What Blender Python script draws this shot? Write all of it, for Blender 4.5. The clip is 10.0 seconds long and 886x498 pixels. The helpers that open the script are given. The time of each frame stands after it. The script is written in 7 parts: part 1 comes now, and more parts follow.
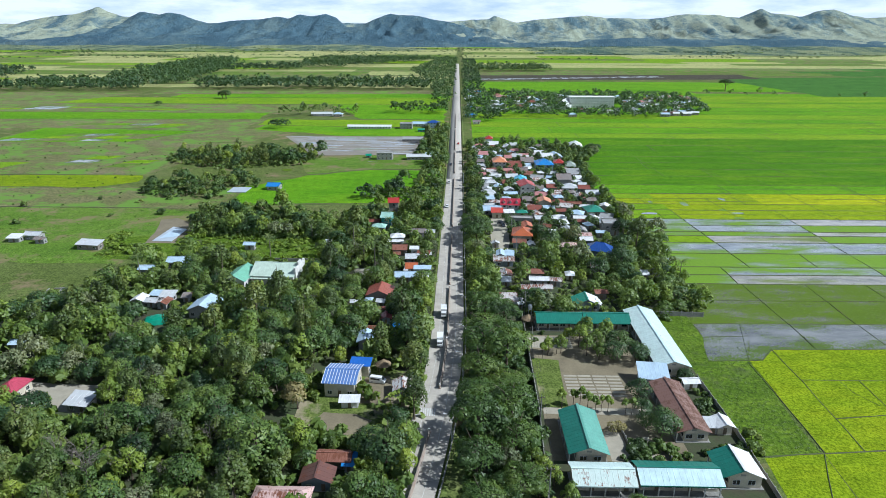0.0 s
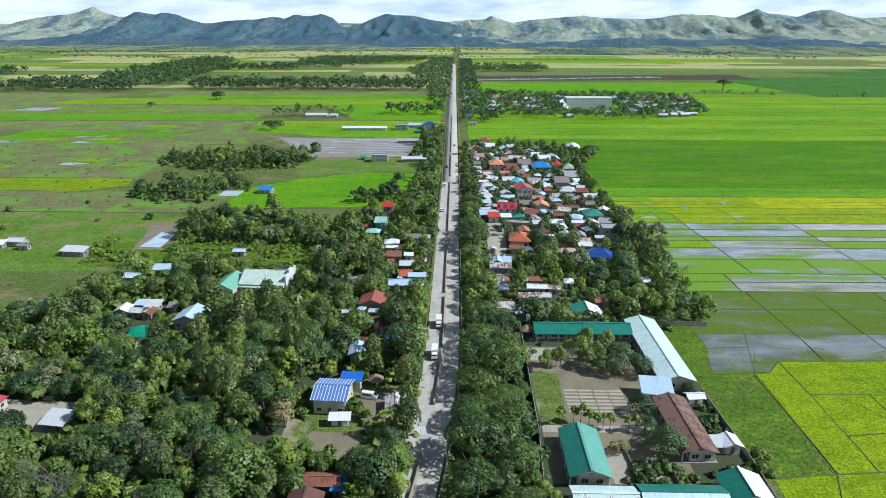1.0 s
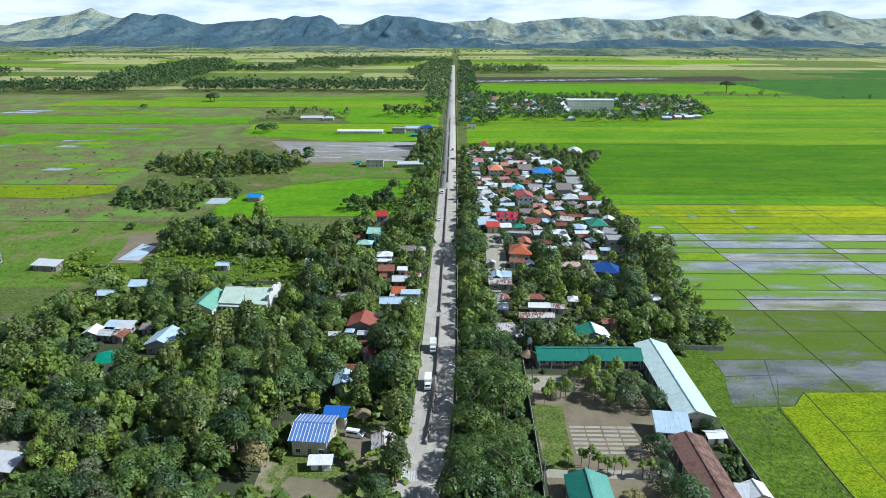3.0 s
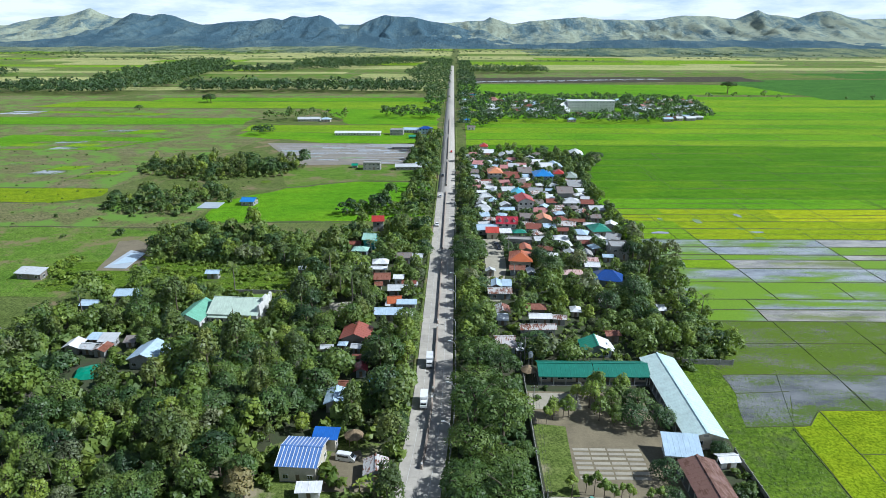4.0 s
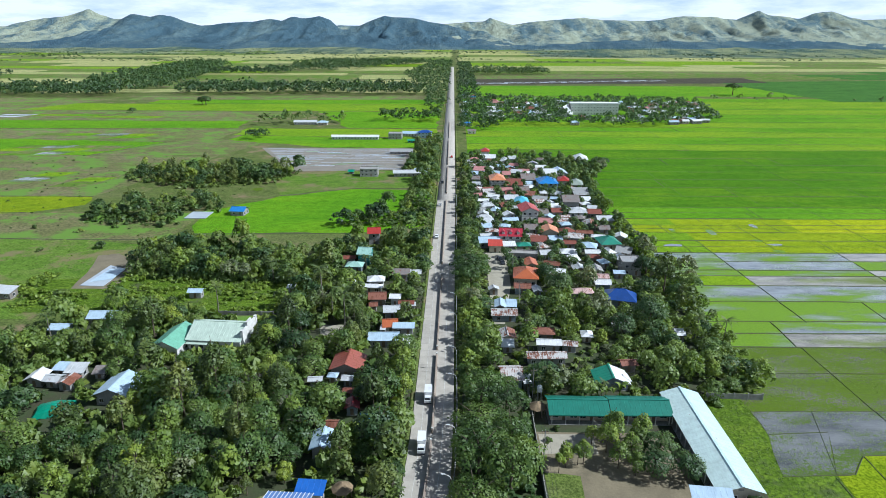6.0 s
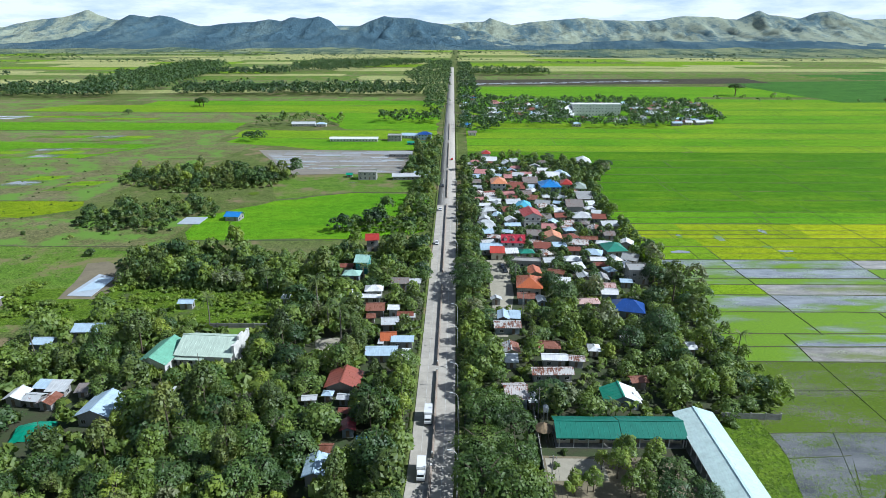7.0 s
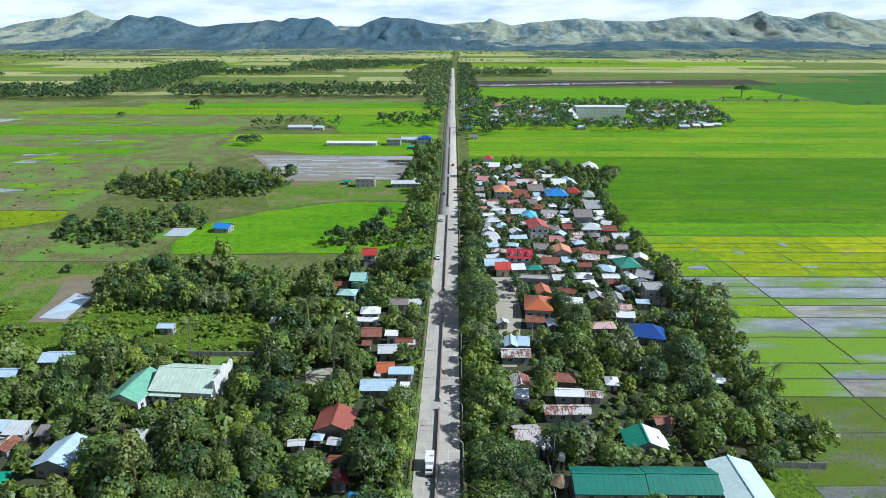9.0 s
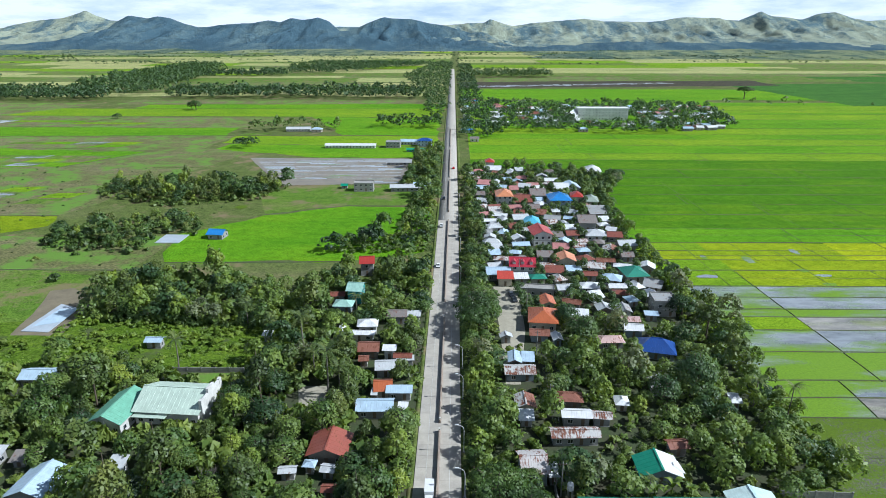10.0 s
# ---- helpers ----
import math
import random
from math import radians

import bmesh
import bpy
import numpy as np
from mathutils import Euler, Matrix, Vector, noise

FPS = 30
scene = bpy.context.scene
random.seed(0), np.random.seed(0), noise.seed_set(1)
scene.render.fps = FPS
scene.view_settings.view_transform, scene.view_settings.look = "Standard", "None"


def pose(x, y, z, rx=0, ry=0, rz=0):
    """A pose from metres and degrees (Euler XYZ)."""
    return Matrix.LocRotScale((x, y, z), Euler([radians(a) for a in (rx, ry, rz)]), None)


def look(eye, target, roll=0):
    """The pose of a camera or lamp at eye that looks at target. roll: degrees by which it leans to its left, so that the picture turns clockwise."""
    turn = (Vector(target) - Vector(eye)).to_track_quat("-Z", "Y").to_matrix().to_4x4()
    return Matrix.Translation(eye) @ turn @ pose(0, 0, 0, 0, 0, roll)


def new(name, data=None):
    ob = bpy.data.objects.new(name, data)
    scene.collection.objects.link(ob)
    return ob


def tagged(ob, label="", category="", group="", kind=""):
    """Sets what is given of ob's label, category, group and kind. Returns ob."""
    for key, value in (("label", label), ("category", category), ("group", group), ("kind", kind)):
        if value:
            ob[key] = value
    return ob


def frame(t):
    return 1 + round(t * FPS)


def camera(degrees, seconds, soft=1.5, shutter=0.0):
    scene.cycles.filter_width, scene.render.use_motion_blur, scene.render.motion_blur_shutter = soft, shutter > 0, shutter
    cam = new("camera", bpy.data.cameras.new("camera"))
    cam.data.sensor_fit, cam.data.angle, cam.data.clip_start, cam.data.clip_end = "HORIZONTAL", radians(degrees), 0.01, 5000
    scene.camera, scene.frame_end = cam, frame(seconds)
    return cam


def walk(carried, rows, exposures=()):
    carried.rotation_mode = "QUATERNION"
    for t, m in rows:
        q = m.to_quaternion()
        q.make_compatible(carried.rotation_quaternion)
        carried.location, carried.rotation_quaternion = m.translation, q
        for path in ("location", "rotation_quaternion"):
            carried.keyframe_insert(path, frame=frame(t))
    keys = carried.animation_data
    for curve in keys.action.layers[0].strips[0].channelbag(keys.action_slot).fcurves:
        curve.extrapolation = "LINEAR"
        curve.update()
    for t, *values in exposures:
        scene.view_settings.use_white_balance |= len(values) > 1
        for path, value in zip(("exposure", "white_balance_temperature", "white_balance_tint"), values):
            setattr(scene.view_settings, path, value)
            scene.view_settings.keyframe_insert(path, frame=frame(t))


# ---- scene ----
cam = camera(71.0, 10.0, soft=0.8)
PATH = [
    (0, (3.768, -0.773, 100.47), (3.718, 1.109, 99.795), 0.1),
    (0.5, (4.063, 3.137, 100.492), (4.019, 5.02, 99.817), 0.1),
    (1, (4.25, 7.41, 100.519), (4.21, 9.293, 99.844), 0.1),
    (1.5, (4.521, 11.85, 100.493), (4.481, 13.733, 99.819), 0.1),
    (2, (4.958, 16.215, 100.371), (4.918, 18.098, 99.698), 0.1),
    (2.5, (5.28, 20.682, 100.213), (5.24, 22.565, 99.541), 0.1),
    (4, (6.199, 34.715, 99.885), (6.161, 36.599, 99.214), 0.1),
    (4.5, (6.316, 39.419, 99.889), (6.278, 41.303, 99.219), 0.1),
    (5, (6.285, 44.093, 99.866), (6.247, 45.977, 99.196), 0.1),
    (5.5, (6.082, 48.999, 99.797), (6.044, 50.883, 99.128), 0.1),
    (7, (5.48, 63.589, 99.77), (5.442, 65.474, 99.102), 0.0),
    (7.5, (5.272, 68.485, 99.775), (5.234, 70.37, 99.108), 0.0),
    (8, (4.885, 73.425, 99.82), (4.847, 75.311, 99.152), -0.0),
    (8.5, (4.618, 78.189, 99.889), (4.58, 80.074, 99.222), 0.0),
    (9, (4.309, 83.174, 99.963), (4.271, 85.06, 99.296), 0.0),
    (9.5, (4.067, 88.184, 99.923), (4.029, 90.069, 99.256), 0.0),
    (10, (4.004, 93.213, 99.862), (3.966, 95.099, 99.197), -0.0),
]
walk(cam, [(t, look(eye, target, roll)) for t, eye, target, roll in PATH], exposures=((0.0, 0.30, 5480, 7), (10.0, 0.30, 5480, 7)))

# ---- light ----
SUN_TO = Vector((0.73, -0.07, 0.67)).normalized()
world = bpy.data.worlds.new("sky")
scene.world = world
world.use_nodes = True
wn, wl = world.node_tree.nodes, world.node_tree.links
wn.clear()
sky = wn.new("ShaderNodeTexSky")
sky.sky_type, sky.sun_disc = "NISHITA", False
sky.sun_elevation = math.asin(SUN_TO.z)
sky.sun_rotation = math.atan2(SUN_TO.x, SUN_TO.y)
sky.air_density, sky.dust_density, sky.ozone_density = 1.0, 0.7, 2.0
coords = wn.new("ShaderNodeTexCoord")
squash = wn.new("ShaderNodeMapping")
squash.inputs["Scale"].default_value = (1.0, 1.0, 5.0)
puffs = wn.new("ShaderNodeTexNoise")
puffs.inputs["Scale"].default_value, puffs.inputs["Detail"].default_value, puffs.inputs["Roughness"].default_value = 7.5, 9, 0.6
ramp = wn.new("ShaderNodeValToRGB")
ramp.color_ramp.elements[0].position, ramp.color_ramp.elements[1].position = 0.33, 0.55
cloud_mix = wn.new("ShaderNodeMixRGB")
cloud_mix.inputs["Color2"].default_value = (16.4, 16.9, 17.4, 1)
back = wn.new("ShaderNodeBackground")
back.inputs["Strength"].default_value = 0.05
wout = wn.new("ShaderNodeOutputWorld")
wl.new(coords.outputs["Generated"], squash.inputs["Vector"])
wl.new(squash.outputs["Vector"], puffs.inputs["Vector"])
wl.new(puffs.outputs["Fac"], ramp.inputs["Fac"])
height_of = wn.new("ShaderNodeSeparateXYZ")
bank = wn.new("ShaderNodeMapRange")
bank.inputs["From Min"].default_value, bank.inputs["From Max"].default_value, bank.inputs["To Min"].default_value, bank.inputs["To Max"].default_value = 0.30, 0.60, 1.0, 0.0
both = wn.new("ShaderNodeMath")
both.operation = "MULTIPLY"
wl.new(coords.outputs["Generated"], height_of.inputs["Vector"])
wl.new(height_of.outputs["Z"], bank.inputs["Value"])
wl.new(ramp.outputs["Color"], both.inputs[0])
wl.new(bank.outputs["Result"], both.inputs[1])
wl.new(both.outputs["Value"], cloud_mix.inputs["Fac"])
veil = wn.new("ShaderNodeMapRange")
veil.inputs["From Min"].default_value, veil.inputs["From Max"].default_value, veil.inputs["To Min"].default_value, veil.inputs["To Max"].default_value = 0.02, 0.6, 0.75, 0.0
veiled = wn.new("ShaderNodeMixRGB")
veiled.inputs["Color2"].default_value = (11.6, 14.2, 16.6, 1)
wl.new(height_of.outputs["Z"], veil.inputs["Value"])
wl.new(veil.outputs["Result"], veiled.inputs["Fac"])
wl.new(sky.outputs["Color"], veiled.inputs["Color1"])
wl.new(veiled.outputs["Color"], cloud_mix.inputs["Color1"])
wl.new(cloud_mix.outputs["Color"], back.inputs["Color"])
wl.new(back.outputs["Background"], wout.inputs["Surface"])
sun = new("sun", bpy.data.lights.new("sun", "SUN"))
sun.data.energy, sun.data.angle, sun.data.color = 5.0, radians(0.5), (1.0, 0.965, 0.90)
sun.matrix_world = look((300, 0, 400), Vector((300, 0, 400)) - SUN_TO)


# ---- materials ----
def shader(name):
    m = bpy.data.materials.new(name)
    m.use_nodes = True
    n, l = m.node_tree.nodes, m.node_tree.links
    return m, n, l, n["Principled BSDF"]


def noise_node(n, l, scale, detail=4, rough=0.55, stretch=None, local=False):
    tc = n.new("ShaderNodeTexCoord") if local else n.new("ShaderNodeNewGeometry")
    src = tc.outputs["Object"] if local else tc.outputs["Position"]
    if stretch:
        mp = n.new("ShaderNodeMapping")
        mp.inputs["Scale"].default_value = stretch
        l.new(src, mp.inputs["Vector"])
        src = mp.outputs["Vector"]
    t = n.new("ShaderNodeTexNoise")
    t.inputs["Scale"].default_value, t.inputs["Detail"].default_value, t.inputs["Roughness"].default_value = scale, detail, rough
    l.new(src, t.inputs["Vector"])
    return t.outputs["Fac"]


def ramp_node(n, l, fac, stops):
    r = n.new("ShaderNodeValToRGB")
    e = r.color_ramp.elements
    while len(e) < len(stops):
        e.new(0.5)
    for k, (p, c) in enumerate(stops):
        e[k].position, e[k].color = p, (*c, 1)
    l.new(fac, r.inputs["Fac"])
    return r.outputs["Color"]


def mix_node(n, l, fac, a, b, mode="MIX"):
    m = n.new("ShaderNodeMixRGB")
    m.blend_type = mode
    for sock, v in ((m.inputs["Fac"], fac), (m.inputs["Color1"], a), (m.inputs["Color2"], b)):
        if hasattr(v, "links"):
            l.new(v, sock)
        elif isinstance(v, tuple):
            sock.default_value = (*v, 1)
        else:
            sock.default_value = v
    return m.outputs["Color"]


def math_node(n, l, op, a, b=0.0):
    m = n.new("ShaderNodeMath")
    m.operation = op
    for sock, v in zip(m.inputs, (a, b)):
        if hasattr(v, "links"):
            l.new(v, sock)
        else:
            sock.default_value = v
    return m.outputs["Value"]


def bump_node(n, l, p, height, strength=0.4, distance=0.1):
    b = n.new("ShaderNodeBump")
    b.inputs["Strength"].default_value, b.inputs["Distance"].default_value = strength, distance
    l.new(height, b.inputs["Height"])
    l.new(b.outputs["Normal"], p.inputs["Normal"])


def scaled(c, k):
    return tuple(min(1.0, v * k) for v in c)


def surface(name, c, rough=0.8, spread=0.3, big=0.12, fine=2.5, bump=0.3, dist=0.05, metal=0.0, second=None, stretch=None, local=False):
    """A weathered surface of base colour c, uneven at a large and at a fine scale."""
    m, n, l, p = shader(name)
    a, b = noise_node(n, l, big, 5, 0.6, stretch, local), noise_node(n, l, fine, 6, 0.65, stretch, local)
    s = second or scaled(c, 1 - spread)
    col = ramp_node(n, l, a, [(0.3, s), (0.7, c)])
    g = ramp_node(n, l, b, [(0.25, (1 - spread * 0.8,) * 3), (0.75, (1 + spread * 0.0,) * 3)])
    col = mix_node(n, l, 1.0, col, g, "MULTIPLY")
    oi = n.new("ShaderNodeObjectInfo")
    v = ramp_node(n, l, oi.outputs["Random"], [(0.0, (0.86, 0.86, 0.87)), (1.0, (1.0, 1.0, 0.99))])
    l.new(mix_node(n, l, 1.0, col, v, "MULTIPLY"), p.inputs["Base Color"])
    p.inputs["Roughness"].default_value, p.inputs["Metallic"].default_value = rough, metal
    bump_node(n, l, p, b, bump, dist)
    return m


def leaf_mat(name, dark, mid, light, tip=0.13):
    """Foliage: patches a tree wide, and every clump a little different."""
    m, n, l, p = shader(name)
    a = noise_node(n, l, tip, 2, 0.5)
    geo = n.new("ShaderNodeNewGeometry")
    oi = n.new("ShaderNodeObjectInfo")
    f = math_node(n, l, "ADD", math_node(n, l, "MULTIPLY", geo.outputs["Random Per Island"], 0.14), math_node(n, l, "MULTIPLY", a, 0.95))
    f = math_node(n, l, "ADD", f, math_node(n, l, "MULTIPLY", oi.outputs["Random"], 0.30))
    col = ramp_node(n, l, f, [(0.36, dark), (0.66, mid), (0.98, light)])
    l.new(col, p.inputs["Base Color"])
    p.inputs["Roughness"].default_value = 0.5
    p.inputs["Specular IOR Level"].default_value = 0.4
    tr = n.new("ShaderNodeBsdfTranslucent")
    l.new(mix_node(n, l, 1.0, col, (1.3, 1.25, 0.5), "MULTIPLY"), tr.inputs["Color"])
    mx = n.new("ShaderNodeMixShader")
    mx.inputs["Fac"].default_value = 0.30
    l.new(p.outputs["BSDF"], mx.inputs[1])
    l.new(tr.outputs["BSDF"], mx.inputs[2])
    l.new(mx.outputs["Shader"], n["Material Output"].inputs["Surface"])
    return m


def crop(name, dark, mid, light, rows=(0.05, 0.35), fine=1.4, bare=None, bare_at=0.66):
    """A field: drawn-out drifts of colour, a fine grain of plants, and bare or dead patches where bare is given."""
    m, n, l, p = shader(name)
    a = noise_node(n, l, 1.0, 4, 0.6, (rows[0] * 0.45, rows[0], 1))
    b = noise_node(n, l, fine, 5, 0.7)
    c2 = noise_node(n, l, 1.0, 3, 0.6, (rows[1] * 0.2, rows[1], 1))
    f = math_node(n, l, "ADD", math_node(n, l, "MULTIPLY", a, 0.6), math_node(n, l, "MULTIPLY", c2, 0.4))
    col = ramp_node(n, l, f, [(0.32, dark), (0.5, mid), (0.68, light)])
    g = ramp_node(n, l, b, [(0.38, (0.40, 0.45, 0.40)), (0.60, (1.0, 1.0, 1.0))])
    col = mix_node(n, l, 1.0, col, g, "MULTIPLY")
    w = noise_node(n, l, 0.22, 6, 0.72)
    col = mix_node(n, l, 1.0, col, ramp_node(n, l, w, [(0.34, (0.66, 0.68, 0.72)), (0.58, (1.0, 1.0, 1.0))]), "MULTIPLY")
    if bare:
        d = noise_node(n, l, 0.045, 7, 0.68)
        e = ramp_node(n, l, d, [(bare_at - 0.06, (0, 0, 0)), (bare_at + 0.03, (1, 1, 1))])
        col = mix_node(n, l, e, col, bare)
    oi = n.new("ShaderNodeObjectInfo")
    v = ramp_node(n, l, oi.outputs["Random"], [(0.0, (0.93, 0.95, 0.95)), (1.0, (1.0, 1.0, 1.0))])
    l.new(mix_node(n, l, 1.0, col, v, "MULTIPLY"), p.inputs["Base Color"])
    p.inputs["Roughness"].default_value = 0.9
    p.inputs["Specular IOR Level"].default_value = 0.03
    bump_node(n, l, p, b, 0.6, 0.25)
    return m


def flooded(name, green, cover, mud=(0.155, 0.165, 0.165), reach=(0.022, 0.075), soft=0.16, tufts=0.2, ior=1.75):
    """Shallow silty water, with young rice or weeds coming through in drifts over part of it."""
    m, n, l, p = shader(name)
    a = noise_node(n, l, 1.0, 7, 0.6, (reach[0], reach[1], 1))
    b = noise_node(n, l, 1.5, 5, 0.75)
    oi = n.new("ShaderNodeObjectInfo")
    f = math_node(n, l, "ADD", a, math_node(n, l, "MULTIPLY", math_node(n, l, "SUBTRACT", b, 0.5), tufts))
    f = math_node(n, l, "ADD", f, math_node(n, l, "MULTIPLY", math_node(n, l, "SUBTRACT", oi.outputs["Random"], 0.5), 0.10))
    mask = ramp_node(n, l, f, [(1.0 - cover - soft / 2, (0, 0, 0)), (1.0 - cover + soft / 2, (1, 1, 1))])
    wet = ramp_node(n, l, noise_node(n, l, 1.0, 7, 0.72, (0.05, 0.14, 1)), [(0.36, scaled(mud, 0.55)), (0.62, scaled(mud, 1.45))])
    gcol = ramp_node(n, l, b, [(0.3, scaled(green, 0.55)), (0.68, green)])
    l.new(mix_node(n, l, mask, wet, gcol), p.inputs["Base Color"])
    r = ramp_node(n, l, mask, [(0.0, (0.05,) * 3), (0.6, (0.7,) * 3)])
    l.new(r, p.inputs["Roughness"])
    l.new(ramp_node(n, l, mask, [(0.0, (0.9,) * 3), (0.8, (0.1,) * 3)]), p.inputs["Specular IOR Level"])
    p.inputs["IOR"].default_value = ior
    bump_node(n, l, p, math_node(n, l, "MULTIPLY", mask, b), 0.5, 0.12)
    return m


def sheet_metal(name, c, rust=0.0, gloss=0.42, rust_c=(0.19, 0.068, 0.036)):
    """Painted or bare roof sheets: faded drifts, streaks down the slope and rust where rust is over 0."""
    m, n, l, p = shader(name)
    a = noise_node(n, l, 0.5, 5, 0.65)
    s = noise_node(n, l, 1.3, 5, 0.7, (2.2, 0.35, 0.35))
    col = ramp_node(n, l, a, [(0.3, scaled(c, 0.78)), (0.7, c)])
    if rust > 0:
        f = math_node(n, l, "ADD", math_node(n, l, "MULTIPLY", a, 0.5), math_node(n, l, "MULTIPLY", s, 0.5))
        oi = n.new("ShaderNodeObjectInfo")
        f = math_node(n, l, "ADD", f, math_node(n, l, "MULTIPLY", math_node(n, l, "SUBTRACT", oi.outputs["Random"], 0.5), 0.06))
        mask = ramp_node(n, l, f, [(0.66 - 0.32 * rust, (0, 0, 0)), (0.74 - 0.32 * rust, (1, 1, 1))])
        rc = ramp_node(n, l, s, [(0.3, scaled(rust_c, 0.55)), (0.7, rust_c)])
        col = mix_node(n, l, mask, col, rc)
        l.new(ramp_node(n, l, mask, [(0, (gloss,) * 3), (1, (0.85,) * 3)]), p.inputs["Roughness"])
    else:
        p.inputs["Roughness"].default_value = gloss
    g = ramp_node(n, l, s, [(0.25, (0.8,) * 3), (0.6, (1, 1, 1))])
    l.new(mix_node(n, l, 1.0, col, g, "MULTIPLY"), p.inputs["Base Color"])
    p.inputs["Specular IOR Level"].default_value = 0.4
    bump_node(n, l, p, s, 0.15, 0.03)
    return m


